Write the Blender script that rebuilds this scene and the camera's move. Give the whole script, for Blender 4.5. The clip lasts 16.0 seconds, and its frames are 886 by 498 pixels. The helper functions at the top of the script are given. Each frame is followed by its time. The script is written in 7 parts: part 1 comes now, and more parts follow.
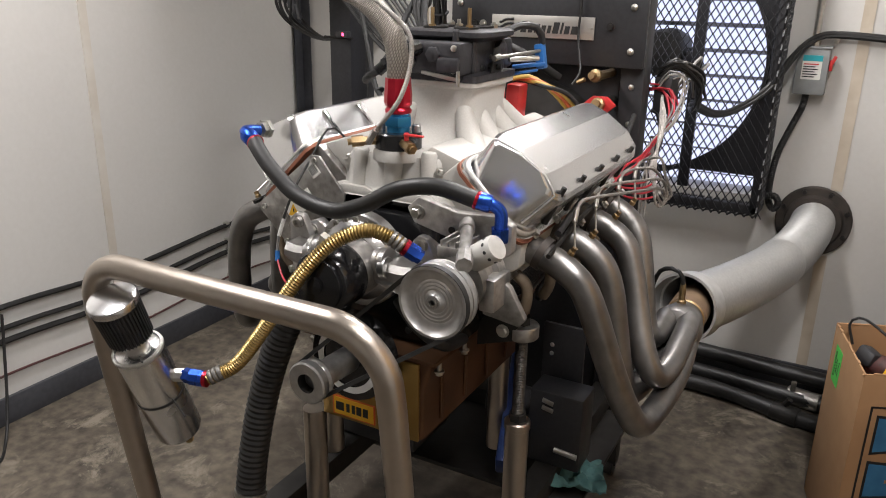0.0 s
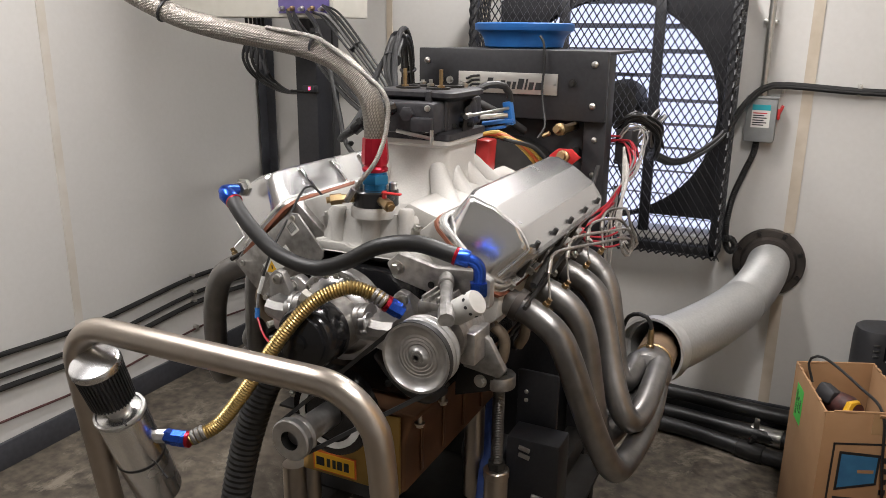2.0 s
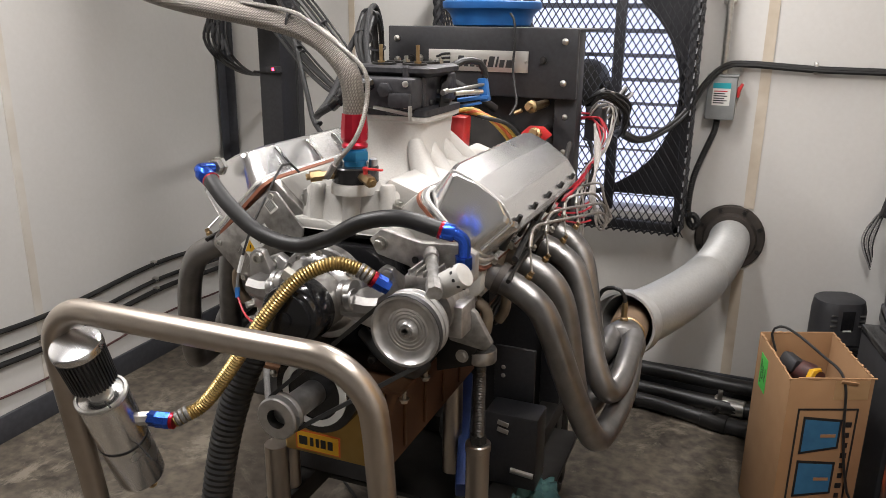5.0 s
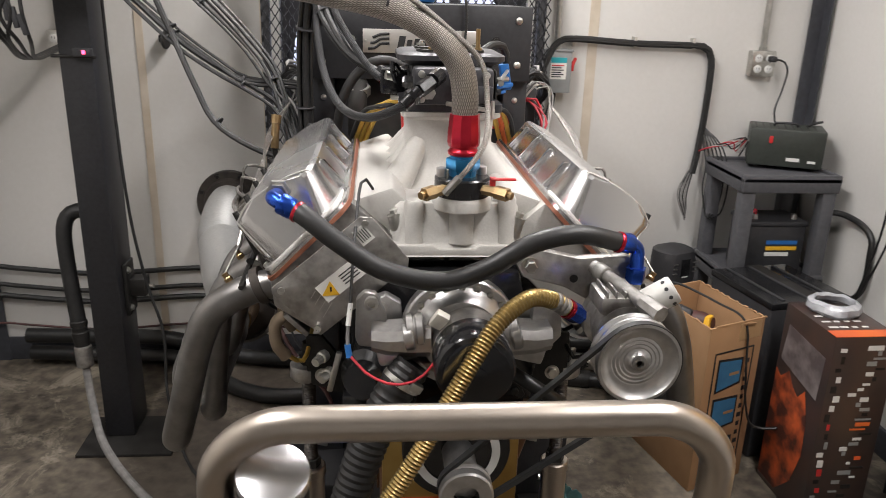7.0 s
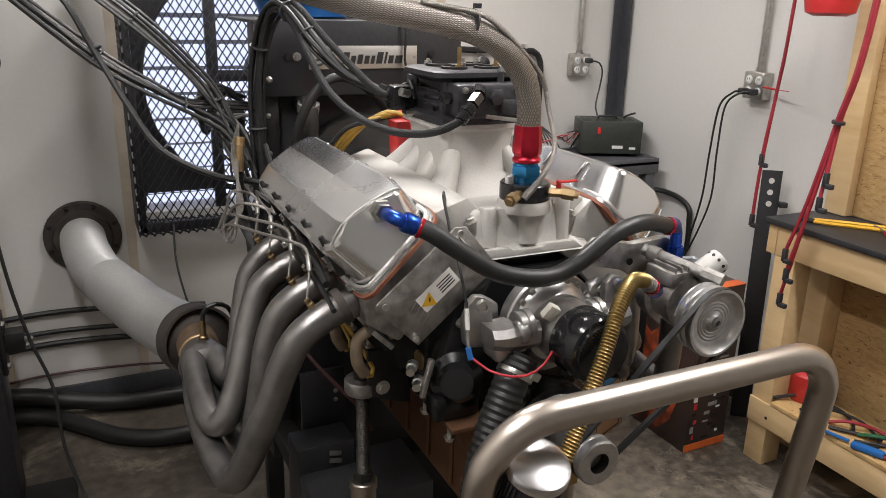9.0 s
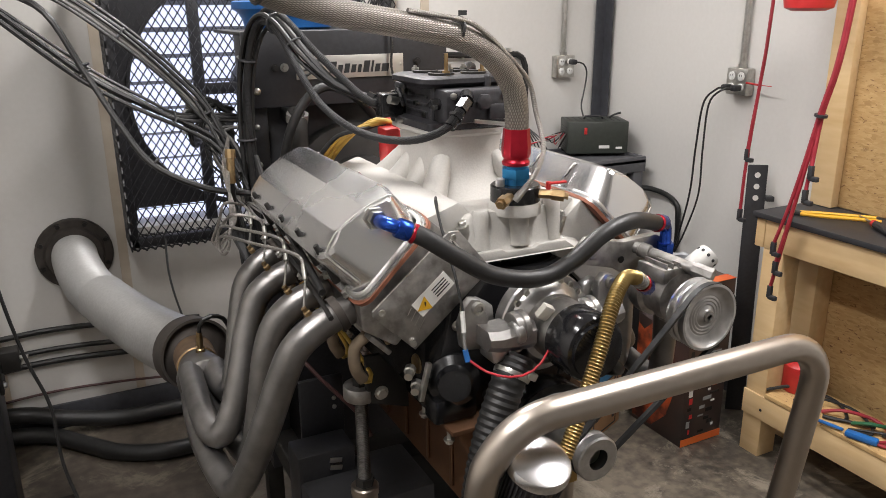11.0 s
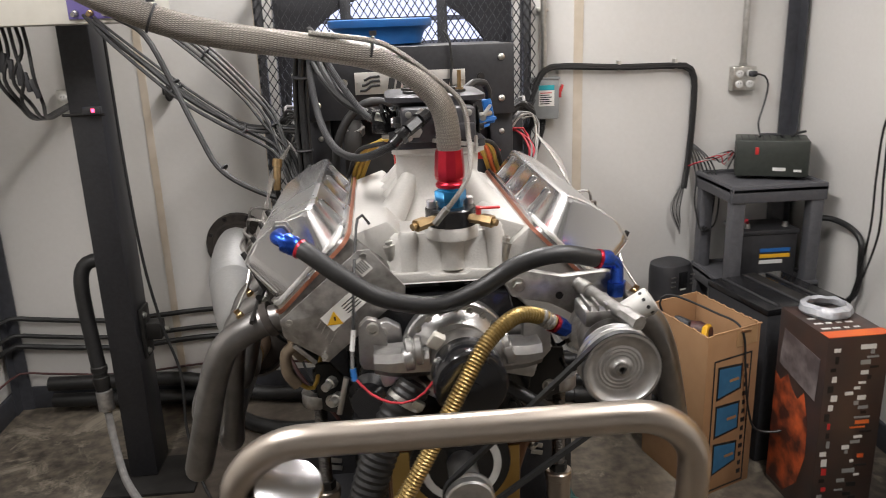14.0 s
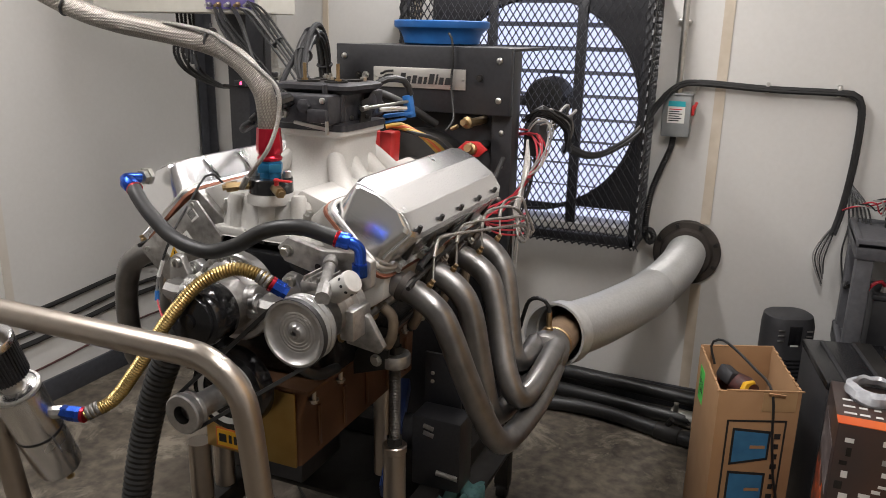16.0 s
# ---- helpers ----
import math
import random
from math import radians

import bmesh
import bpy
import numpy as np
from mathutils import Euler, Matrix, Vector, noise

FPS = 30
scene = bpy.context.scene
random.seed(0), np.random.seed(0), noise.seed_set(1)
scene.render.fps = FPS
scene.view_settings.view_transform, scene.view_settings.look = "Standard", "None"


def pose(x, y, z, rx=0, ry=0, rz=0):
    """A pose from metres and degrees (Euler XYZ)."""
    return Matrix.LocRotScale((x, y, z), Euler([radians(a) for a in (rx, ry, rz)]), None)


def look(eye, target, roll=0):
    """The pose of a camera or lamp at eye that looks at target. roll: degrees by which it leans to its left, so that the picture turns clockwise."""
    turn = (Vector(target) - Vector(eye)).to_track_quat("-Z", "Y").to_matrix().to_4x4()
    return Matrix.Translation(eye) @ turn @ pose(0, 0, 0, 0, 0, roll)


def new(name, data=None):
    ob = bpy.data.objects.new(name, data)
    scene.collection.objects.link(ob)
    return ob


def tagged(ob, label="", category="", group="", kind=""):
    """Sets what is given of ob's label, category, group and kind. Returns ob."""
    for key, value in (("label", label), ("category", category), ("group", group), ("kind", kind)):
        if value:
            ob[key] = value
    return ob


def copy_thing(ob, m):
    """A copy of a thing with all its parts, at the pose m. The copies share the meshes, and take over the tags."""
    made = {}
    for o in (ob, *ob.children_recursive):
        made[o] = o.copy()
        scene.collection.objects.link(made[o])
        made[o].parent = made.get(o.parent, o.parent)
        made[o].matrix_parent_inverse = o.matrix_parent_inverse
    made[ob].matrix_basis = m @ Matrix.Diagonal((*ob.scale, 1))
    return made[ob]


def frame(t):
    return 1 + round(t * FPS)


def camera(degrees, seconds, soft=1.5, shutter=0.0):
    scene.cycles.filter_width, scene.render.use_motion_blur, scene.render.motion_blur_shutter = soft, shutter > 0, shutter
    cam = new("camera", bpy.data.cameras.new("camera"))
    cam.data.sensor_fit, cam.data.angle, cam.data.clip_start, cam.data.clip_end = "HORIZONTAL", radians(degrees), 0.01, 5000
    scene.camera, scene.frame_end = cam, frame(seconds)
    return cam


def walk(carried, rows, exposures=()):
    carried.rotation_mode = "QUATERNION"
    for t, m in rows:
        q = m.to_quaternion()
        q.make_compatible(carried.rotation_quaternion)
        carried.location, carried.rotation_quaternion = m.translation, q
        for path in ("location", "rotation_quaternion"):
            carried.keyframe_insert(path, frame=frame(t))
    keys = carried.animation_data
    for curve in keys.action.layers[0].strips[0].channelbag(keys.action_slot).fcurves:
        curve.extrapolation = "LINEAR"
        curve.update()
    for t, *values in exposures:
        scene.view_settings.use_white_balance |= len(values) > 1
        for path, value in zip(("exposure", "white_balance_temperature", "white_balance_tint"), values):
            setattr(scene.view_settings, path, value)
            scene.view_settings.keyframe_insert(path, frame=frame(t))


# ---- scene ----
BASE_STOPS = 0.06
cam = camera(59.9, 16.0, soft=0.5, shutter=0.3)
PATH = [
    (0, (0.8224, -0.0089, 1.5735), (0.0205, 1.4721, 0.9959), 1.0),
    (0.5, (0.8019, -0.0445, 1.6064), (0.0374, 1.4721, 1.0742), 1.1),
    (1, (0.8019, -0.0303, 1.61), (0.0596, 1.505, 1.0991), 1.0),
    (1.5, (0.7841, -0.0427, 1.6047), (0.0552, 1.5032, 1.108), 0.9),
    (2, (0.8037, -0.0525, 1.6064), (0.0712, 1.4961, 1.1241), 0.7),
    (2.5, (0.817, -0.0481, 1.6038), (0.0845, 1.5014, 1.1232), 0.5),
    (3, (0.8117, -0.0418, 1.6064), (0.0819, 1.5041, 1.1107), 0.6),
    (3.5, (0.8322, -0.0561, 1.6011), (0.0952, 1.4872, 1.1072), 0.3),
    (4, (0.8784, -0.0801, 1.5798), (0.1308, 1.4632, 1.1045), -0.3),
    (4.2, (0.89, -0.0828, 1.5922), (0.1477, 1.4596, 1.1027), -0.1),
    (6.3, (0.2243, -0.0481, 1.5744), (0.0312, 1.634, 1.0271), 1.2),
    (6.5, (0.1317, -0.0125, 1.5771), (0.0356, 1.6741, 1.0146), 1.4),
    (7, (-0.1175, 0.0107, 1.5922), (0.0383, 1.6919, 1.0288), 1.7),
    (7.5, (-0.2866, 0.0418, 1.602), (0.0721, 1.6928, 1.0404), 1.8),
    (8, (-0.4904, 0.1024, 1.6064), (0.0837, 1.6954, 1.0582), 1.7),
    (8.5, (-0.639, 0.097, 1.6127), (0.057, 1.642, 1.068), 1.4),
    (9, (-0.7111, 0.0783, 1.6109), (0.0267, 1.6047, 1.0689), 1.4),
    (11.5, (-0.7227, 0.0668, 1.6171), (0.0356, 1.5878, 1.0867), -0.6),
    (12, (-0.7156, 0.0765, 1.6189), (0.0392, 1.5993, 1.0876), -0.8),
    (12.5, (-0.7093, 0.073, 1.6171), (0.0187, 1.6056, 1.0796), -1.1),
    (13, (-0.6684, 0.0596, 1.6109), (-0.0338, 1.6349, 1.076), -1.8),
    (13.5, (-0.4539, 0.0062, 1.6162), (-0.032, 1.6536, 1.0894), -2.4),
    (14, (-0.097, -0.0872, 1.6198), (0.0392, 1.6154, 1.1187), -2.0),
    (14.5, (0.1842, -0.0294, 1.5806), (0.057, 1.6785, 1.0956), -0.8),
    (15, (0.4664, 0.0338, 1.5967), (0.1059, 1.7044, 1.0991), 0.5),
    (15.5, (0.8295, -0.0169, 1.5895), (0.2786, 1.6082, 1.1169), 1.1),
    (16, (0.9941, -0.0676, 1.6064), (0.3248, 1.5086, 1.1205), 1.2),
]

walk(cam, [(t, look(eye, target, roll)) for t, eye, target, roll in PATH],
     exposures=[(t, BASE_STOPS + s) for t, s in ((0, 0.06), (1, -0.02), (2.5, 0.05), (4.2, 0.08), (6.3, 0.2), (7.2, 0.2), (8.3, 0.03), (9.2, -0.02), (11, 0.18), (12.5, 0.24), (13.5, 0.22), (14.7, 0.05), (16, -0.08))])

# ---- world and light ----
world = bpy.data.worlds.new("sky")
scene.world = world
world.use_nodes = True
wn = world.node_tree.nodes
sky = wn.new("ShaderNodeTexSky")
sky.sky_type = "NISHITA"
sky.sun_disc = False
sky.sun_elevation, sky.sun_rotation = radians(35), radians(200)
world.node_tree.links.new(sky.outputs[0], wn["Background"].inputs[0])
wn["Background"].inputs[1].default_value = 0.08

X0, X1, Y0, Y1, ZC = -1.79, 1.765, -1.5, 3.24, 2.75     # the room's inner faces
LAMPS = [(-0.92, 0.85), (0.95, 0.85), (0.12, 2.45)]       # ceiling strip lights
LAMP_WATTS = 35.0


# ---- small builders ----
def thing(name, at, label, category, group="", kind=""):
    ob = new(name)
    ob.empty_display_size = 0.05
    ob.location = at
    return tagged(ob, label, category, group, kind)


def mesh_of(name, bm, material, smooth=35):
    me = bpy.data.meshes.new(name)
    bm.normal_update()
    bm.to_mesh(me)
    bm.free()
    me.materials.append(material)
    if smooth:
        me.polygons.foreach_set("use_smooth", [True] * len(me.polygons))
        me.set_sharp_from_angle(angle=radians(smooth))
    return me


def root_of(ob):
    while ob.parent:
        ob = ob.parent
    return ob


def part(name, bm, material, parent, label="", smooth=35):
    """One mesh, built in world coordinates, under a thing or a part."""
    ob = new(name, mesh_of(name, bm, material, smooth))
    ob.parent = parent
    ob.matrix_parent_inverse = Matrix.Translation(-root_of(parent).location) if parent.parent is None else Matrix.Identity(4)
    if parent.parent is not None:
        ob.matrix_parent_inverse = Matrix.Identity(4)
    return tagged(ob, label)


def solo(name, bm, material, label, category, group="", kind="", smooth=35):
    return tagged(new(name, mesh_of(name, bm, material, smooth)), label, category, group, kind)


def merge(*bms):
    out = bms[0]
    for b in bms[1:]:
        me = bpy.data.meshes.new("tmp")
        b.to_mesh(me)
        b.free()
        out.from_mesh(me)
        bpy.data.meshes.remove(me)
    return out


def moved(bm, m):
    bmesh.ops.transform(bm, matrix=m, verts=bm.verts)
    return bm


def box(size, at=(0, 0, 0), bevel=0.0, rot=(0, 0, 0), seg=2):
    bm = bmesh.new()
    bmesh.ops.create_cube(bm, size=1.0)
    bmesh.ops.scale(bm, vec=size, verts=bm.verts)
    if bevel:
        bmesh.ops.bevel(bm, geom=bm.edges[:], offset=bevel, segments=seg, profile=0.5, affect="EDGES")
    return moved(bm, pose(*at, *rot))


def block(x0, x1, y0, y1, z0, z1, bevel=0.0):
    return box((x1 - x0, y1 - y0, z1 - z0), ((x0 + x1) / 2, (y0 + y1) / 2, (z0 + z1) / 2), bevel)


def axis_frame(origin, way):
    way = Vector(way).normalized()
    return Matrix.Translation(origin) @ way.to_track_quat("Z", "Y").to_matrix().to_4x4()


def lathe(profile, origin, way=(0, 0, 1), seg=32, close=True):
    """Turned solid: profile of (radius, height along way)."""
    bm = bmesh.new()
    rings = []
    for r, hgt in profile:
        rings.append([bm.verts.new((max(r, 1e-4) * math.cos(2 * math.pi * k / seg), max(r, 1e-4) * math.sin(2 * math.pi * k / seg), hgt)) for k in range(seg)])
    for a, b in zip(rings, rings[1:]):
        for k in range(seg):
            bm.faces.new((a[k], a[(k + 1) % seg], b[(k + 1) % seg], b[k]))
    if close:
        bm.faces.new(rings[0][::-1])
        bm.faces.new(rings[-1])
    bmesh.ops.recalc_face_normals(bm, faces=bm.faces[:])
    return moved(bm, axis_frame(origin, way))


def rod(a, b, r, seg=16, bevel=0.0):
    a, b = Vector(a), Vector(b)
    n = (b - a).length
    prof = [(r, 0), (r, n)] if not bevel else [(r - bevel, 0), (r, bevel), (r, n - bevel), (r - bevel, n)]
    return lathe(prof, a, b - a, seg)


def hexbolt(at, way, r=0.009, hgt=0.008):
    return merge(lathe([(r, 0), (r, hgt * 0.85), (r * 0.85, hgt)], at, way, 6), lathe([(r * 1.35, -0.002), (r * 1.35, 0.001)], at, way, 14))


def spline(points, step=0.02):
    """Smooth line through the points (Catmull-Rom), evenly stepped."""
    p = [Vector(q) for q in points]
    if len(p) == 2:
        n = max(1, int((p[1] - p[0]).length / step))
        return [p[0].lerp(p[1], k / n) for k in range(n + 1)]
    p = [2 * p[0] - p[1]] + p + [2 * p[-1] - p[-2]]
    dense = []
    for i in range(1, len(p) - 2):
        a, b, c, d = p[i - 1:i + 3]
        for k in range(24):
            t = k / 24
            dense.append(0.5 * (2 * b + (c - a) * t + (2 * a - 5 * b + 4 * c - d) * t * t + (3 * b - a - 3 * c + d) * t ** 3))
    dense.append(p[-2])
    total = sum((b - a).length for a, b in zip(dense, dense[1:]))
    n = max(2, round(total / step))
    out, want, run = [dense[0]], total / n, 0.0
    for a, b in zip(dense, dense[1:]):
        seg = (b - a).length
        while run + seg >= want - 1e-9 and seg > 0 and len(out) < n:
            out.append(a.lerp(b, (want - run) / seg))
            want += total / n
        run += seg
    out.append(dense[-1])
    return out


def tube(points, r, seg=14, step=0.02, ribs=None, smooth_path=True, caps=True):
    """A swept pipe with a map along it. r: radius or function of 0..1 along; ribs: (spacing, depth) for a corrugated hose."""
    line = spline(points, (ribs[0] / 4 if ribs else step)) if smooth_path else [Vector(q) for q in points]
    bm = bmesh.new()
    uv = bm.loops.layers.uv.new("UVMap")
    n = len(line)
    tangents = [(line[min(i + 1, n - 1)] - line[max(i - 1, 0)]).normalized() for i in range(n)]
    side = tangents[0].orthogonal().normalized()
    rings, length = [], 0.0
    lens = []
    for i in range(n):
        if i:
            length += (line[i] - line[i - 1]).length
            side = (side - tangents[i] * side.dot(tangents[i])).normalized()
        lens.append(length)
        up = tangents[i].cross(side)
        rad = r(i / (n - 1)) if callable(r) else r
        if ribs:
            rad += ribs[1] * (0.5 + 0.5 * math.cos(i * math.pi / 2))
        rings.append([bm.verts.new(line[i] + rad * (math.cos(2 * math.pi * k / seg) * side + math.sin(2 * math.pi * k / seg) * up)) for k in range(seg)])
    rr = r(0.5) if callable(r) else r
    for i in range(n - 1):
        for k in range(seg):
            f = bm.faces.new((rings[i][k], rings[i][(k + 1) % seg], rings[i + 1][(k + 1) % seg], rings[i + 1][k]))
            for lp, (u, v) in zip(f.loops, ((k, i), (k + 1, i), (k + 1, i + 1), (k, i + 1))):
                lp[uv].uv = (u / seg * 2 * math.pi * rr, lens[v])
    if caps:
        bm.faces.new(rings[0][::-1])
        bm.faces.new(rings[-1])
    return bm


def prism(poly, m, depth, bevel=0.0, seg=2):
    """A flat outline (x, y) given depth along z, then placed by m."""
    bm = bmesh.new()
    low = [bm.verts.new((x, y, 0)) for x, y in poly]
    top = [bm.verts.new((x, y, depth)) for x, y in poly]
    bm.faces.new(low[::-1])
    bm.faces.new(top)
    for k in range(len(poly)):
        j = (k + 1) % len(poly)
        bm.faces.new((low[k], low[j], top[j], top[k]))
    bmesh.ops.recalc_face_normals(bm, faces=bm.faces[:])
    if bevel:
        bmesh.ops.bevel(bm, geom=bm.edges[:], offset=bevel, segments=seg, profile=0.5, affect="EDGES")
    return moved(bm, m)


def loft(sections):
    """Closed skin through rings of equal count."""
    bm = bmesh.new()
    rings = [[bm.verts.new(p) for p in s] for s in sections]
    n = len(rings[0])
    for a, b in zip(rings, rings[1:]):
        for k in range(n):
            bm.faces.new((a[k], a[(k + 1) % n], b[(k + 1) % n], b[k]))
    bm.faces.new(rings[0][::-1])
    bm.faces.new(rings[-1])
    bmesh.ops.recalc_face_normals(bm, faces=bm.faces[:])
    return bm


def round_rect(cx, cy, w, d, z, r, n=5):
    out = []
    for sx, sy, a0 in ((1, 1, 0), (-1, 1, 90), (-1, -1, 180), (1, -1, 270)):
        for k in range(n):
            a = radians(a0 + 90 * k / (n - 1))
            out.append((cx + sx * (w / 2 - r) + r * math.cos(a), cy + sy * (d / 2 - r) + r * math.sin(a), z))
    return out


def lettering(text, size, m, material, name, parent, depth=0.0008):
    cu = bpy.data.curves.new("t", "FONT")
    cu.body, cu.size, cu.align_x, cu.align_y, cu.extrude = text, size, "CENTER", "CENTER", depth
    ob = bpy.data.objects.new("t", cu)
    scene.collection.objects.link(ob)
    bpy.context.view_layer.update()
    me = bpy.data.meshes.new_from_object(ob)
    bpy.data.objects.remove(ob)
    bm = bmesh.new()
    bm.from_mesh(me)
    bpy.data.meshes.remove(me)
    return part(name, moved(bm, m), material, parent, smooth=0)


# ---- materials ----
def mat(name, col, rough=0.5, metal=0.0, col2=None, scale=25.0, bump=0.08, rough2=None, big=2.5, coat=0.0, stretch=(1, 1, 1), island=0.0, contrast=0.25):
    """Principled surface with grain and larger stains, both in colour, gloss and relief."""
    m = bpy.data.materials.new(name)
    m.use_nodes = True
    nt = m.node_tree
    nd, ln = nt.nodes, nt.links.new
    p = nd["Principled BSDF"]
    p.inputs["Metallic"].default_value = metal
    p.inputs["Coat Weight"].default_value = coat
    col2 = col2 or tuple(c * 0.72 for c in col)
    tc, mp = nd.new("ShaderNodeTexCoord"), nd.new("ShaderNodeMapping")
    mp.inputs["Scale"].default_value = stretch
    ln(tc.outputs["Object"], mp.inputs[0])
    fine, wide = nd.new("ShaderNodeTexNoise"), nd.new("ShaderNodeTexNoise")
    fine.inputs["Scale"].default_value, fine.inputs["Detail"].default_value = scale, 6
    wide.inputs["Scale"].default_value, wide.inputs["Detail"].default_value = big, 5
    ln(mp.outputs[0], fine.inputs[0])
    ln(tc.outputs["Object"], wide.inputs[0])
    add = nd.new("ShaderNodeMath")
    add.operation = "ADD"
    ln(fine.outputs[0], add.inputs[0])
    ln(wide.outputs[0], add.inputs[1])
    ramp = nd.new("ShaderNodeMapRange")
    ramp.inputs[1].default_value, ramp.inputs[2].default_value = 1.0 - contrast, 1.0 + contrast
    ln(add.outputs[0], ramp.inputs[0])
    mix = nd.new("ShaderNodeMix")
    mix.data_type = "RGBA"
    mix.inputs[6].default_value, mix.inputs[7].default_value = (*col2, 1), (*col, 1)
    ln(ramp.outputs[0], mix.inputs[0])
    last = mix.outputs[2]
    if island:
        info, hsv = nd.new("ShaderNodeObjectInfo"), nd.new("ShaderNodeHueSaturation")
        mr = nd.new("ShaderNodeMapRange")
        mr.inputs[3].default_value, mr.inputs[4].default_value = 1 - island, 1 + island
        ln(info.outputs["Random"], mr.inputs[0])
        ln(mr.outputs[0], hsv.inputs["Value"])
        ln(last, hsv.inputs["Color"])
        last = hsv.outputs[0]
    ln(last, p.inputs["Base Color"])
    rr = nd.new("ShaderNodeMapRange")
    rr.inputs[1].default_value, rr.inputs[2].default_value = 0.3, 0.7
    rr.inputs[3].default_value, rr.inputs[4].default_value = rough, rough2 if rough2 is not None else min(1, rough * 1.3)
    ln(wide.outputs[0], rr.inputs[0])
    ln(rr.outputs[0], p.inputs["Roughness"])
    if bump:
        b = nd.new("ShaderNodeBump")
        b.inputs["Strength"].default_value, b.inputs["Distance"].default_value = bump, 0.004
        ln(fine.outputs[0], b.inputs["Height"])
        ln(b.outputs[0], p.inputs["Normal"])
    return m


def braid_mat(name, light, dark, pitch, metal, rough):
    m = mat(name, light, rough, metal)
    nt = m.node_tree
    nd, ln = nt.nodes, nt.links.new
    p = nd["Principled BSDF"]
    uvn = nd.new("ShaderNodeUVMap")
    waves = []
    for turn in (15, -15):
        mp, w = nd.new("ShaderNodeMapping"), nd.new("ShaderNodeTexWave")
        mp.inputs["Rotation"].default_value = (0, 0, radians(turn))
        w.inputs["Scale"].default_value = 0.314 / pitch
        w.inputs["Distortion"].default_value = 0.3
        ln(uvn.outputs[0], mp.inputs[0])
        ln(mp.outputs[0], w.inputs[0])
        waves.append(w)
    mx = nd.new("ShaderNodeMath")
    mx.operation = "MULTIPLY"
    ln(waves[0].outputs["Fac"], mx.inputs[0])
    ln(waves[1].outputs["Fac"], mx.inputs[1])
    mix = nd.new("ShaderNodeMix")
    mix.data_type = "RGBA"
    mix.inputs[6].default_value, mix.inputs[7].default_value = (*dark, 1), (*light, 1)
    mr = nd.new("ShaderNodeMapRange")
    mr.inputs[2].default_value = 0.45
    ln(mx.outputs[0], mr.inputs[0])
    ln(mr.outputs[0], mix.inputs[0])
    ln(mix.outputs[2], p.inputs["Base Color"])
    b = nd.new("ShaderNodeBump")
    b.inputs["Strength"].default_value, b.inputs["Distance"].default_value = 0.6, 0.002
    ln(mr.outputs[0], b.inputs["Height"])
    ln(b.outputs[0], p.inputs["Normal"])
    return m


def glow(name, col, strength):
    m = bpy.data.materials.new(name)
    m.use_nodes = True
    nd = m.node_tree.nodes
    e = nd.new("ShaderNodeEmission")
    e.inputs[0].default_value, e.inputs[1].default_value = (*col, 1), strength
    m.node_tree.links.new(e.outputs[0], nd["Material Output"].inputs[0])
    return m


def concrete_mat():
    m = mat("stained concrete", (0.158, 0.132, 0.100), 0.40, 0, (0.05, 0.042, 0.034), 22, 0.16, 0.78, 1.7, contrast=0.2)
    nd, ln = m.node_tree.nodes, m.node_tree.links.new
    p = nd["Principled BSDF"]
    src = p.inputs["Base Color"].links[0].from_socket
    tc = nd.new("ShaderNodeTexCoord")
    n = nd.new("ShaderNodeTexNoise")
    n.inputs["Scale"].default_value, n.inputs["Detail"].default_value, n.inputs["Roughness"].default_value = 4.2, 12, 0.74
    n.inputs["Distortion"].default_value = 0.6
    ln(tc.outputs["Object"], n.inputs[0])
    r = nd.new("ShaderNodeMapRange")
    r.inputs[1].default_value, r.inputs[2].default_value = 0.53, 0.62
    ln(n.outputs[0], r.inputs[0])
    mx = nd.new("ShaderNodeMix")
    mx.data_type = "RGBA"
    mx.inputs[7].default_value = (0.235, 0.205, 0.16, 1)
    ln(src, mx.inputs[6])
    ln(r.outputs[0], mx.inputs[0])
    # old oil stain and painted-in duct and engine shade, ragged edge, behind the stand
    mp = nd.new("ShaderNodeMapping")
    mp.inputs["Location"].default_value, mp.inputs["Scale"].default_value = (0.8, -2.75, 0), (1.55, 1.15, 1)
    ln(tc.outputs["Object"], mp.inputs[0])
    ln_ = nd.new("ShaderNodeVectorMath")
    ln_.operation = "LENGTH"
    ln(mp.outputs[0], ln_.inputs[0])
    edge_n = nd.new("ShaderNodeMath")
    edge_n.operation = "MULTIPLY_ADD"
    edge_n.inputs[1].default_value = 0.9
    ln(n.outputs[0], edge_n.inputs[0])
    ln(ln_.outputs["Value"], edge_n.inputs[2])
    st = nd.new("ShaderNodeMapRange")
    st.inputs[1].default_value, st.inputs[2].default_value, st.inputs[3].default_value, st.inputs[4].default_value = 1.15, 1.45, 0.55, 0.0
    ln(edge_n.outputs[0], st.inputs[0])
    oil = nd.new("ShaderNodeMix")
    oil.data_type = "RGBA"
    # one dark brown for both the oil and the painted shade
    oil.inputs[7].default_value = (0.040, 0.030, 0.024, 1)
    ln(mx.outputs[2], oil.inputs[6])
    ln(st.outputs[0], oil.inputs[0])
    ln(oil.outputs[2], p.inputs["Base Color"])
    return m


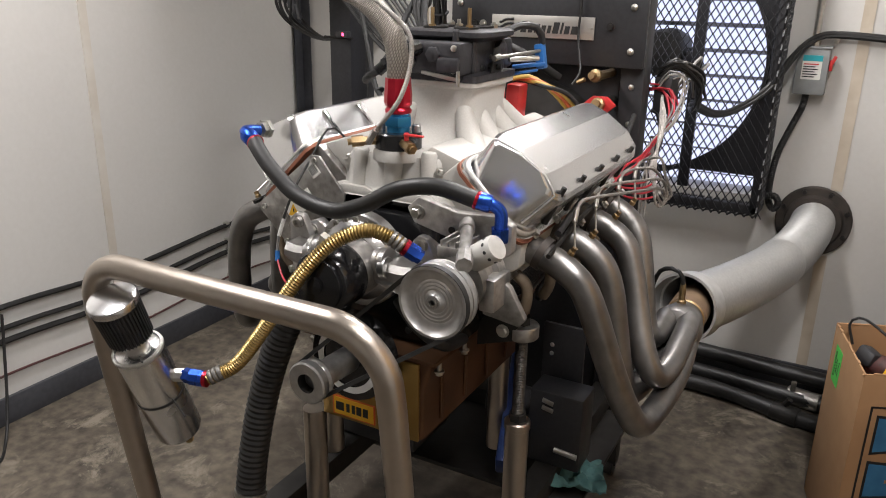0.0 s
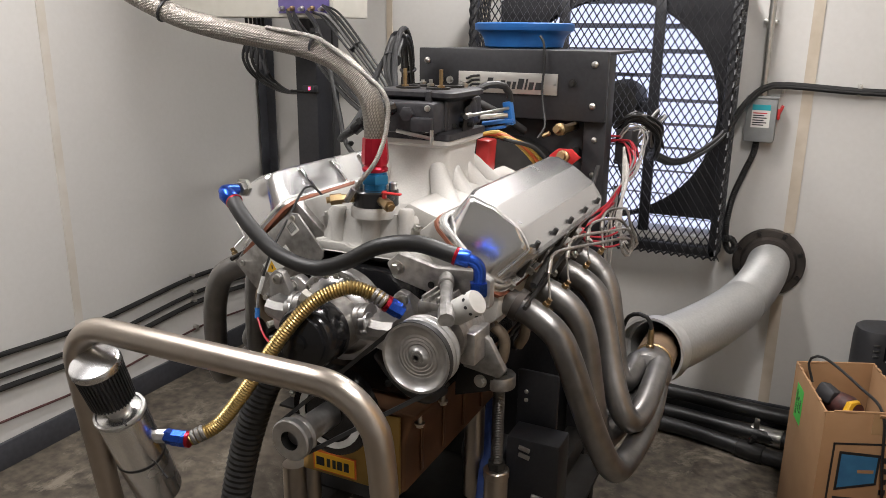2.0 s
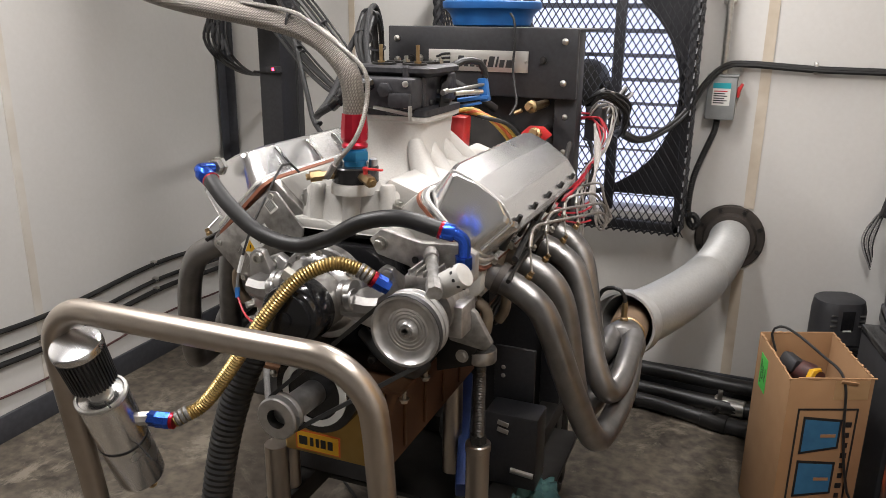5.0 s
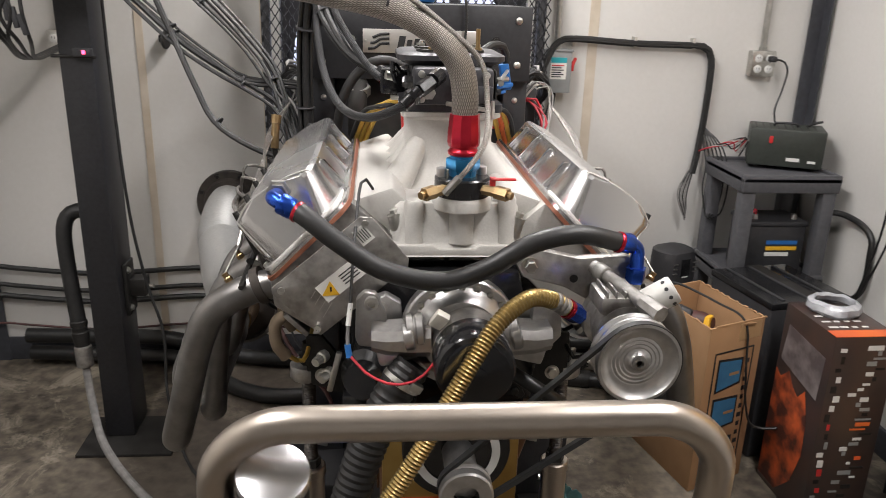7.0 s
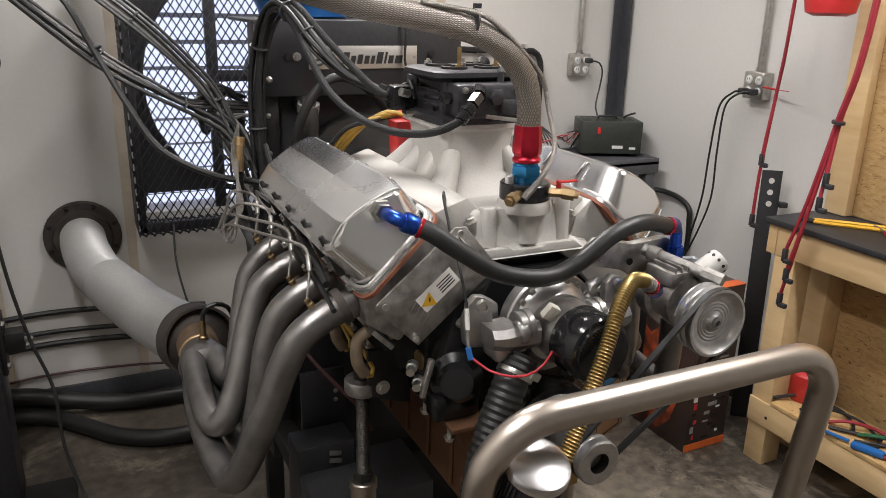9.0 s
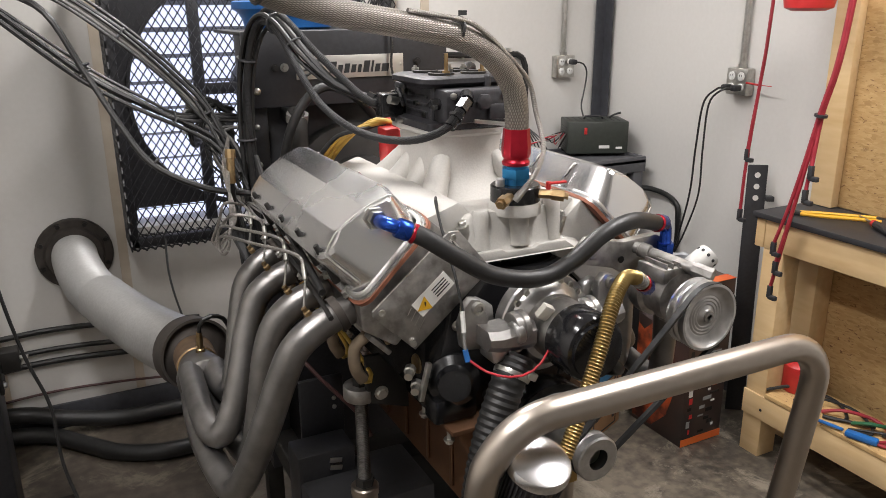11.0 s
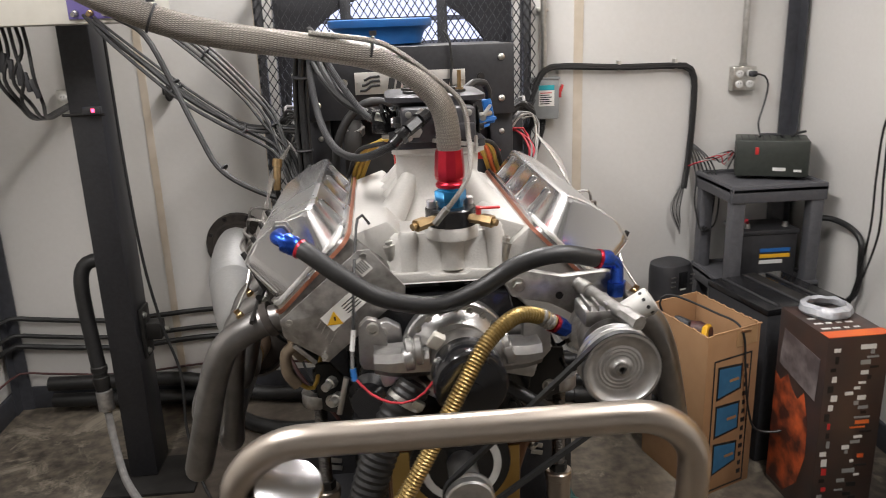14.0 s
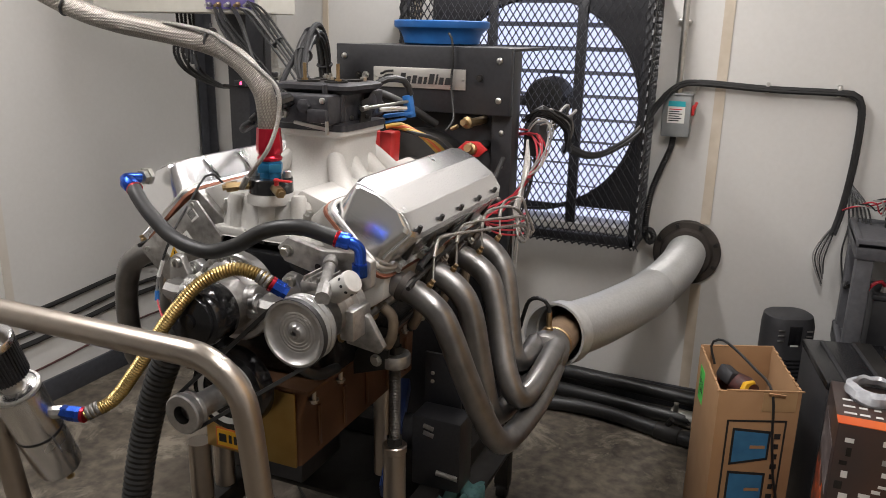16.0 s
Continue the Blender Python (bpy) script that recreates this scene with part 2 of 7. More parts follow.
def osb_mat():
    m = mat("strand board", (0.55, 0.36, 0.16), 0.6, 0, (0.40, 0.24, 0.10), 30, 0.15, stretch=(1, 1, 1))
    nd, ln = m.node_tree.nodes, m.node_tree.links.new
    p = nd["Principled BSDF"]
    tc, mp, v = nd.new("ShaderNodeTexCoord"), nd.new("ShaderNodeMapping"), nd.new("ShaderNodeTexVoronoi")
    mp.inputs["Scale"].default_value = (90, 30, 95)
    v.inputs["Scale"].default_value = 1.6
    v.inputs["Randomness"].default_value = 1
    ln(tc.outputs["Object"], mp.inputs[0])
    ln(mp.outputs[0], v.inputs[0])
    cr = nd.new("ShaderNodeValToRGB")
    e = cr.color_ramp.elements
    e[0].position, e[0].color = 0.0, (0.36, 0.215, 0.082, 1)
    e[1].position, e[1].color = 1.0, (0.55, 0.37, 0.17, 1)
    k = e.new(0.25)
    k.color = (0.46, 0.29, 0.12, 1)
    bw = nd.new("ShaderNodeRGBToBW")
    ln(v.outputs["Color"], bw.inputs[0])
    ln(bw.outputs[0], cr.inputs[0])
    fl, fm_ = nd.new("ShaderNodeTexNoise"), nd.new("ShaderNodeMapping")
    fm_.inputs["Scale"].default_value = (60, 26, 75)
    fl.inputs["Scale"].default_value, fl.inputs["Detail"].default_value, fl.inputs["Distortion"].default_value = 1.3, 3, 1.2
    ln(tc.outputs["Object"], fm_.inputs[0])
    ln(fm_.outputs[0], fl.inputs[0])
    fr = nd.new("ShaderNodeMapRange")
    fr.inputs[1].default_value, fr.inputs[2].default_value = 0.62, 0.70
    ln(fl.outputs[0], fr.inputs[0])
    fx_ = nd.new("ShaderNodeMix")
    fx_.data_type = "RGBA"
    fx_.inputs[7].default_value = (0.20, 0.10, 0.04, 1)
    ln(cr.outputs[0], fx_.inputs[6])
    ln(fr.outputs[0], fx_.inputs[0])
    ln(fx_.outputs[2], p.inputs["Base Color"])
    return m


CONCRETE, OSB = concrete_mat(), osb_mat()
# unseen south wall, toned down so metal fronts reflect less and get less fill
SOUTHWALL = mat("unseen wall greyed for reflections", (0.34, 0.335, 0.325), 0.5, 0, (0.28, 0.275, 0.265), 40, 0.04, 0.6, 1.2, contrast=0.4)
WALL = mat("off-white wall panel", (0.625, 0.61, 0.585), 0.38, 0, (0.575, 0.56, 0.53), 60, 0.03, 0.5, 0.9, contrast=0.5)
CEIL = mat("white ceiling", (0.75, 0.74, 0.72), 0.7, 0, (0.68, 0.67, 0.65), 30, 0.05)
CAULK = mat("yellowed sealant strip", (0.58, 0.51, 0.42), 0.55, 0, (0.47, 0.40, 0.31), 12, 0.08, big=3)
PALESEAM = mat("painted seam strip", (0.62, 0.585, 0.53), 0.5, 0, (0.52, 0.47, 0.40), 9, 0.06, big=2)
CHARCOAL = mat("charcoal painted steel", (0.055, 0.057, 0.066), 0.45, 0, (0.035, 0.036, 0.042), 40, 0.05)
BLACKP = mat("black powder coat", (0.022, 0.022, 0.025), 0.38, 0, (0.012, 0.012, 0.014), 90, 0.05, 0.5)
BLACKG = mat("gloss black paint", (0.012, 0.012, 0.013), 0.16, 0, (0.007, 0.007, 0.008), 40, 0.04, 0.28)
RUBBER = mat("black rubber", (0.016, 0.0155, 0.0155), 0.40, 0, (0.008, 0.008, 0.008), 70, 0.10, 0.6)
DARKSTEEL = mat("dark oiled steel", (0.16, 0.15, 0.14), 0.35, 0.9, (0.08, 0.075, 0.07), 60, 0.05, 0.5)
GREASE = mat("greasy dark steel", (0.03, 0.028, 0.026), 0.5, 0.4, (0.012, 0.011, 0.01), 20, 0.15, 0.75)
SHEETALU = mat("brushed sheet aluminium", (0.80, 0.80, 0.80), 0.23, 1, (0.74, 0.74, 0.745), 60, 0.012, 0.29, 3, stretch=(1, 0.05, 1), contrast=0.5)
CASTALU = mat("sand-cast aluminium", (0.52, 0.505, 0.475), 0.66, 0.35, (0.47, 0.455, 0.425), 260, 0.10, 0.66, 6)
CASTDULL = mat("fine-cast aluminium", (0.43, 0.42, 0.405), 0.36, 0.95, (0.31, 0.30, 0.29), 90, 0.06, 0.46, 9, contrast=0.35)
MACHALU = mat("machined aluminium", (0.58, 0.575, 0.57), 0.30, 1, (0.40, 0.395, 0.39), 60, 0.05, 0.42)
DULLALU = mat("dull aluminium", (0.50, 0.485, 0.465), 0.34, 0.95, (0.27, 0.26, 0.245), 55, 0.14, 0.52, 14, contrast=0.22)
CHROME = mat("chrome", (0.85, 0.85, 0.86), 0.07, 1, (0.75, 0.75, 0.76), 12, 0.01, 0.16)
CAPMETAL = mat("brushed bright cap", (0.72, 0.72, 0.73), 0.20, 1, (0.62, 0.62, 0.63), 50, 0.015, 0.26, stretch=(1, 0.1, 1), contrast=0.4)
ZINC = mat("zinc-plated steel", (0.62, 0.61, 0.58), 0.3, 1, (0.42, 0.41, 0.38), 60, 0.05)
BARESTEEL = mat("bare oxidised steel tube", (0.49, 0.44, 0.385), 0.29, 1, (0.42, 0.37, 0.32), 40, 0.02, 0.37, 7, contrast=0.4)
HEADER = mat("heat-stained header steel", (0.275, 0.265, 0.256), 0.30, 0.9, (0.155, 0.148, 0.142), 28, 0.05, 0.46, 6, contrast=0.35)
SCALE = mat("brown heat-scaled steel", (0.21, 0.14, 0.085), 0.6, 0.4, (0.11, 0.075, 0.05), 25, 0.12, 0.75)
DUCT = mat("grey exhaust duct", (0.55, 0.55, 0.54), 0.36, 0.6, (0.40, 0.40, 0.39), 120, 0.15, 0.55, 5, contrast=0.4)
GALV = mat("galvanised collar", (0.62, 0.62, 0.61), 0.34, 0.55, (0.50, 0.50, 0.49), 40, 0.05, 0.45, 6)
RUSTY = mat("sooty steel ring", (0.10, 0.085, 0.075), 0.6, 0.6, (0.045, 0.04, 0.036), 14, 0.15)
# pan colours: gold in front, darker and browner on the sides and flange
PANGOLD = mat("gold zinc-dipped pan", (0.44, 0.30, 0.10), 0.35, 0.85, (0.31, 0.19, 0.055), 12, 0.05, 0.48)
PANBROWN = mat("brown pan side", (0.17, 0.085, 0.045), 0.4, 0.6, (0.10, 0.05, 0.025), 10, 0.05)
GOLDHOSE = mat("gold ribbed hose", (0.42, 0.31, 0.13), 0.32, 0.9, (0.25, 0.175, 0.065), 30, 0.04)
BLUEANO = mat("blue anodised fitting", (0.035, 0.11, 0.55), 0.24, 0.9, (0.02, 0.07, 0.40), 40, 0.03)
SKYBLUE = mat("light blue anodised fitting", (0.035, 0.22, 0.44), 0.28, 0.85, (0.025, 0.16, 0.34), 40, 0.03)
REDANO = mat("red anodised fitting", (0.48, 0.02, 0.04), 0.24, 0.8, (0.34, 0.012, 0.025), 40, 0.03)
REDPL = mat("red plastic", (0.55, 0.03, 0.03), 0.35, 0, (0.42, 0.02, 0.02), 20, 0.02)
REDHOSE = mat("dark red cable", (0.34, 0.025, 0.04), 0.42, 0, (0.24, 0.015, 0.025), 30, 0.03)
MAROON = mat("grimy maroon cable", (0.085, 0.03, 0.028), 0.5, 0, (0.05, 0.022, 0.02), 30, 0.03)
BRASS = mat("dull brass", (0.42, 0.31, 0.17), 0.36, 1, (0.27, 0.18, 0.09), 60, 0.08)
COPPER = mat("copper-brown gasket", (0.30, 0.12, 0.07), 0.5, 0.3, (0.2, 0.07, 0.04), 30, 0.08)
FILTERGREY = mat("matt grey filter cap", (0.50, 0.49, 0.465), 0.5, 0.3, (0.40, 0.39, 0.37), 60, 0.05)
GREASEALU = mat("grimy cast aluminium", (0.34, 0.33, 0.315), 0.45, 0.85, (0.17, 0.16, 0.15), 70, 0.15, 0.6, 12)
BEAD = mat("silver weld bead", (0.60, 0.59, 0.57), 0.42, 0.95, (0.45, 0.44, 0.42), 300, 0.5)
CARB = mat("dark grey cast carburettor", (0.062, 0.061, 0.066), 0.42, 0.5, (0.036, 0.035, 0.039), 90, 0.14, 0.55)
PLASTIC = mat("dark plastic", (0.03, 0.03, 0.033), 0.45, 0, (0.02, 0.02, 0.022), 50, 0.05)
CARTGREY = mat("grey moulded plastic", (0.085, 0.085, 0.092), 0.5, 0, (0.06, 0.06, 0.066), 60, 0.06)
BLUEPL = mat("blue plastic", (0.02, 0.14, 0.42), 0.35, 0, (0.015, 0.1, 0.32), 20, 0.03)
BLUESTEEL = mat("blue painted steel", (0.03, 0.06, 0.20), 0.35, 0.2, (0.02, 0.04, 0.14), 25, 0.05)
CARDB = mat("corrugated cardboard", (0.36, 0.21, 0.105), 0.75, 0, (0.29, 0.16, 0.075), 14, 0.05, contrast=0.4)
PINE = mat("pine lumber", (0.68, 0.50, 0.28), 0.55, 0, (0.54, 0.36, 0.17), 6, 0.06, stretch=(6, 1, 6), contrast=0.4)
WHITEPL = mat("white plastic", (0.62, 0.615, 0.59), 0.4, 0, (0.62, 0.62, 0.6), 30, 0.02)
PAPER = mat("white label", (0.78, 0.77, 0.73), 0.6, 0, (0.7, 0.69, 0.65), 40, 0.02)
INK = mat("black ink", (0.015, 0.015, 0.016), 0.5, 0, (0.012, 0.012, 0.012), 40, 0)
YELLOW = mat("yellow paint", (0.75, 0.42, 0.02), 0.4, 0, (0.65, 0.35, 0.015), 30, 0.02)
ORANGE = mat("orange print", (0.70, 0.17, 0.03), 0.4, 0, (0.5, 0.07, 0.02), 7, 0.01)
GREEN = mat("green label", (0.10, 0.62, 0.10), 0.6, 0, (0.08, 0.52, 0.08), 30, 0.01)
BLUEINK = mat("blue print", (0.035, 0.16, 0.30), 0.6, 0, (0.025, 0.12, 0.24), 30, 0.01)
SILVERPL = mat("brushed name plate", (0.62, 0.60, 0.56), 0.35, 0.9, (0.5, 0.48, 0.45), 60, 0.03, stretch=(0.1, 1, 1))
GREYBOX = mat("grey enamelled box", (0.30, 0.31, 0.31), 0.42, 0.2, (0.24, 0.25, 0.25), 30, 0.04)
BEIGEBOX = mat("light beige enclosure", (0.55, 0.53, 0.47), 0.4, 0, (0.5, 0.48, 0.42), 30, 0.03)
PURPLE = mat("purple printed panel", (0.14, 0.11, 0.30), 0.35, 0, (0.1, 0.08, 0.24), 30, 0.02)
TEAL = mat("teal label", (0.02, 0.36, 0.42), 0.5, 0, (0.015, 0.3, 0.36), 30, 0.01)
GREYWIRE = mat("grey cable", (0.16, 0.155, 0.15), 0.5, 0, (0.28, 0.27, 0.26), 40, 0.04)
YELWIRE = mat("yellow cable", (0.52, 0.34, 0.06), 0.4, 0, (0.4, 0.25, 0.04), 30, 0.03)
REDWIRE = mat("red wire", (0.5, 0.03, 0.05), 0.4, 0, (0.4, 0.02, 0.03), 30, 0.02)
ORANGEWIRE = mat("orange wire", (0.62, 0.14, 0.04), 0.4, 0, (0.5, 0.1, 0.03), 30, 0.02)
WHITEWIRE = mat("white wire", (0.46, 0.44, 0.41), 0.45, 0, (0.34, 0.325, 0.30), 30, 0.02)
BRAID = braid_mat("stainless braid", (0.40, 0.37, 0.33), (0.15, 0.135, 0.118), 0.0030, 0.9, 0.36)
BRAIDFINE = braid_mat("fine stainless braid", (0.46, 0.44, 0.41), (0.22, 0.205, 0.19), 0.0018, 0.9, 0.38)
SLEEVE = braid_mat("black nylon braid", (0.014, 0.014, 0.015), (0.005, 0.005, 0.006), 0.003, 0.0, 0.6)
RAG = mat("teal shop rag", (0.09, 0.20, 0.20), 0.9, 0, (0.05, 0.13, 0.135), 40, 0.2)
LED = glow("red display", (1.0, 0.05, 0.12), 6.0)
LAMPGLOW = glow("lamp diffuser", (1.0, 0.965, 0.94), 3.0)
DAY = glow("bright daylight", (0.68, 0.73, 1.0), 1.25)

# ---- the room ----
TH = 0.16
solo("floor", block(X0 - TH, X1 + TH, Y0 - TH, Y1 + TH, -0.1, 0), CONCRETE, "stained bare grey-brown concrete floor", "floor", kind="structure")
solo("ceiling", block(X0 - TH, X1 + TH, Y0 - TH, Y1 + TH, ZC, ZC + 0.1), CEIL, "plain white ceiling", "ceiling", kind="structure")
solo("wall_west", block(X0 - TH, X0, Y0 - TH, Y1 + TH, 0, ZC), WALL, "off-white panelled wall with a sealed seam", "wall", kind="structure")
solo("wall_east", block(X1, X1 + TH, Y0 - TH, Y1 + TH, 0, ZC), WALL, "off-white painted wall behind the workbench", "wall", kind="structure")
# added to close the room; its grey only serves the reflections
solo("wall_south", block(X0, X1, Y0 - TH, Y0, 0, ZC), SOUTHWALL, "unseen closing wall, greyed to darken reflections", "wall", kind="structure")
FX0, FX1, FZ0, FZ1 = -0.50, 0.50, 0.79, 1.80          # the fan's opening
wn_bm = merge(block(X0, FX0, Y1, Y1 + TH, 0, ZC), block(FX1, X1, Y1, Y1 + TH, 0, ZC),
              block(FX0, FX1, Y1, Y1 + TH, 0, FZ0), block(FX0, FX1, Y1, Y1 + TH, FZ1, ZC))
solo("wall_north", wn_bm, WALL, "off-white panelled wall with a square fan opening", "wall", kind="structure")
for name, bm in (("baseboard_north", block(X0 + 0.02, X1 - 0.02, Y1 - 0.016, Y1 - 0.001, 0, 0.105, 0.003)),
                 ("baseboard_west", block(X0 + 0.001, X0 + 0.017, Y0, Y1 - 0.02, 0, 0.105, 0.003)),
                 ("baseboard_east", block(X1 - 0.017, X1 - 0.001, 2.2, Y1 - 0.02, 0, 0.105, 0.003))):
    solo(name, bm, CHARCOAL, "charcoal painted steel base rail along the wall", "baseboard", kind="structure")
for name, s, x in (("trim_corner_west", 1, X0), ("trim_corner_east", -1, X1)):
    bm = merge(block(min(x, x + s * 0.075), max(x, x + s * 0.075), Y1 - 0.022, Y1 - 0.017, 0, ZC), block(min(x + s * 0.018, x + s * 0.023), max(x + s * 0.018, x + s * 0.023), Y1 - 0.08, Y1 - 0.022, 0, ZC))
    solo(name, bm, CHARCOAL, "charcoal steel angle in the room corner", "corner trim", kind="structure")
for name, bm in (("trim_seam_a", block(0.758, 0.798, Y1 - 0.004, Y1 + 0.001, 0.85, ZC)), ("trim_seam_b", block(0.748, 0.79, Y1 - 0.0045, Y1 + 0.001, 0.105, 0.585)),
                 ("trim_seam_c", block(-0.575, -0.54, Y1 - 0.004, Y1 + 0.001, 0.105, ZC)), ("trim_seam_d", block(-1.06, -1.03, Y1 - 0.004, Y1 + 0.001, 0.105, ZC)),
                 ("trim_seam_e", block(X0 - 0.001, X0 + 0.004, 1.948, 1.984, 0.105, ZC))):
    solo(name, bm, PALESEAM if name == "trim_seam_e" else CAULK, "yellowed sealant strip over a panel seam", "trim", kind="structure")

# ceiling strip lights
lamp0 = None
for x, y in LAMPS:
    if lamp0 is None:
        lamp0 = thing("ceiling_light", (x, y, ZC), "white ceiling strip light with a bright diffuser", "ceiling light", "ceiling lights")
        part("housing", block(x - 0.09, x + 0.09, y - 0.62, y + 0.62, ZC - 0.05, ZC, 0.006), WHITEPL, lamp0)
        part("diffuser", block(x - 0.075, x + 0.075, y - 0.6, y + 0.6, ZC - 0.075, ZC - 0.051, 0.008), LAMPGLOW, lamp0)
    else:
        copy_thing(lamp0, pose(x, y, ZC))
    ld = bpy.data.lights.new("strip", "AREA")
    ld.shape, ld.size, ld.size_y, ld.energy, ld.color = "RECTANGLE", 0.15, 1.2, LAMP_WATTS, (1.0, 0.965, 0.955)
    lo = new("strip_lamp", ld)
    lo.matrix_world = pose(x, y, ZC - 0.08)

# ---- wall fan with its guard cage ----
FC, FR = (0.0, 1.295), 0.457
fan = thing("wall_fan", (0, Y1, FZ0), "black wall fan with open shutters and daylight behind", "fan")
segs = 64
bm = bmesh.new()
ring, edge = [], []
for k in range(segs):
    a = 2 * math.pi * (k + 0.5) / segs
    ring.append((FC[0] + FR * math.cos(a), FC[1] + FR * math.sin(a)))
    c, s = math.cos(a), math.sin(a)
    q = 0.495 / max(abs(c), abs(s))
    edge.append((FC[0] + q * c, min(max(FC[1] + q * s, 0.862), 1.755)))
for y in (Y1 + 0.03, Y1 + 0.05):
    lo_r = [bm.verts.new((x, y, z)) for x, z in ring]
    lo_e = [bm.verts.new((x, y, z)) for x, z in edge]
    for k in range(segs):
        j = (k + 1) % segs
        bm.faces.new((lo_r[k], lo_r[j], lo_e[j], lo_e[k]))
bmesh.ops.recalc_face_normals(bm, faces=bm.faces[:])
part("orifice_plate", bm, BLACKP, fan)
part("orifice_ring", lathe([(FR, 0), (FR + 0.012, 0), (FR + 0.012, 0.07), (FR, 0.07)], (FC[0], Y1 + 0.02, FC[1]), (0, 1, 0), 64, close=False), BLACKP, fan)
for x in (-0.20, 0.20):
    part("support_bar", block(x - 0.022, x + 0.022, Y1 + 0.005, Y1 + 0.029, FZ0, FZ1, 0.004), BLACKP, fan)
part("motor", lathe([(0.03, -0.1), (0.085, -0.09), (0.095, -0.06), (0.095, 0.08), (0.03, 0.1)], (0.05, Y1 + 0.10, 1.325), (0, 1, 0), 28), GREASE, fan)
part("motor_bracket", block(-0.2, 0.2, Y1 + 0.052, Y1 + 0.07, 1.29, 1.335, 0.003), BLACKP, fan)
for xa in (FX0, FX1 - 0.02):
    part("shutter_frame", block(xa, xa + 0.02, Y1 + 0.1, Y1 + TH, FZ0, FZ1), BLACKP, fan)
for k in range(10):
    part("shutter_slat", box((0.955, 0.07, 0.003), (0, Y1 + 0.125, FZ0 + 0.045 + k * 0.101), 0.0, (-14, 0, 0)), CHARCOAL, fan)
solo("backdrop", block(-2.6, 2.6, Y1 + 1.9, Y1 + 1.95, -0.4, 3.6), DAY, "bright hazy daylight outside", "sky backdrop", kind="structure")

CX0, CX1, CZ0, CZ1, CY = -0.525, 0.515, 0.785, 1.775, 3.02   # guard cage
cage = thing("fan_guard", (0, CY, CZ0), "black expanded-metal guard cage over the fan", "fan guard")
for a, b in (((CX0, CZ0), (CX1, CZ0)), ((CX0, CZ1), (CX1, CZ1)), ((CX0, CZ0), (CX0, CZ1)), ((CX1, CZ0), (CX1, CZ1))):
    bm = block(min(a[0], b[0]) - 0.016, max(a[0], b[0]) + 0.016, CY + 0.004, CY + 0.036, min(a[1], b[1]) - 0.016, max(a[1], b[1]) + 0.016, 0.002)
    part("guard_rail", bm, BLACKP, cage)
for x in (CX0, CX1):
    for z in (CZ0, CZ1):
        part("guard_arm", block(x - 0.014, x + 0.014, CY + 0.036, Y1 - 0.001, z - 0.014, z + 0.014, 0.002), BLACKP, cage)


def diamonds(p0, right, up, w, hgt, dx, dz, thick):
    """Expanded metal: zigzag strands that touch to make diamonds."""
    right, up = Vector(right), Vector(up)
    out = right.cross(up)
    cols, rows = round(w / dx), round(hgt / dz)
    verts, faces = [], []
    for c in range(cols + 1):
        for rw in range(rows * 2):
            s = 1 if (c + rw) % 2 == 0 else -1
            a = Vector(p0) + right * (c * dx + s * dx / 2.15) + up * (rw * dz / 2)
            b = Vector(p0) + right * (c * dx - s * dx / 2.15) + up * ((rw + 1) * dz / 2)
            side = (b - a).normalized().cross(out) * thick / 2
            dep = out * thick * 0.7
            i = len(verts)
            for q in (a, b):
                verts += [q - side - dep, q + side - dep, q + side + dep, q - side + dep]
            faces += [(i, i + 1, i + 5, i + 4), (i + 1, i + 2, i + 6, i + 5), (i + 2, i + 3, i + 7, i + 6), (i + 3, i, i + 4, i + 7)]
    me = bpy.data.meshes.new("mesh")
    me.from_pydata([tuple(v) for v in verts], [], faces)
    b2 = bmesh.new()
    b2.from_mesh(me)
    return b2


part("expanded_mesh", diamonds((CX0, CY, CZ0 - 0.03), (1, 0, 0), (0, 0, 1), CX1 - CX0 + 0.02, CZ1 - CZ0 + 0.05, 0.0152, 0.046, 0.0038), BLACKP, cage, smooth=0)
part("expanded_mesh", diamonds((CX0 - 0.012, CY, CZ0 - 0.03), (0, 1, 0), (0, 0, 1), Y1 - CY, CZ1 - CZ0 + 0.05, 0.0152, 0.046, 0.0038), BLACKP, cage, smooth=0)
part("expanded_mesh", diamonds((CX1 + 0.012, CY, CZ0 - 0.03), (0, 1, 0), (0, 0, 1), Y1 - CY, CZ1 - CZ0 + 0.05, 0.0152, 0.046, 0.0038), BLACKP, cage, smooth=0)
part("expanded_mesh", diamonds((CX0, CY, CZ0 - 0.024), (1, 0, 0), (0, 1, 0), CX1 - CX0, Y1 - CY, 0.0152, 0.046, 0.0038), BLACKP, cage, smooth=0)

# ---- the engine ----
EX = 0.006
engine = thing("engine", (EX, 1.5, 0.68), "bare aluminium and black V8 race engine on a test stand", "engine")


def bank(s, u, v, y):
    """A point of the left (-1) or right (1) cylinder bank: u down along the cover's base, v square to it."""
    c = math.sqrt(0.5)
    return Vector((EX + s * (0.180 + c * (u + v)), y, 1.259 + c * (v - u)))


def bank_solid(s, prof, y0, y1, bevel=0.0):
    bm = bmesh.new()
    a = [bm.verts.new(bank(s, u, v, y0)) for u, v in prof]
    b = [bm.verts.new(bank(s, u, v, y1)) for u, v in prof]
    n = len(prof)
    bm.faces.new(a)
    bm.faces.new(b[::-1])
    for k in range(n):
        bm.faces.new((a[k], a[(k + 1) % n], b[(k + 1) % n], b[k]))
    bmesh.ops.recalc_face_normals(bm, faces=bm.faces[:])
    if bevel:
        bmesh.ops.bevel(bm, geom=bm.edges[:], offset=bevel, segments=2, profile=0.5, affect="EDGES")
    return bm


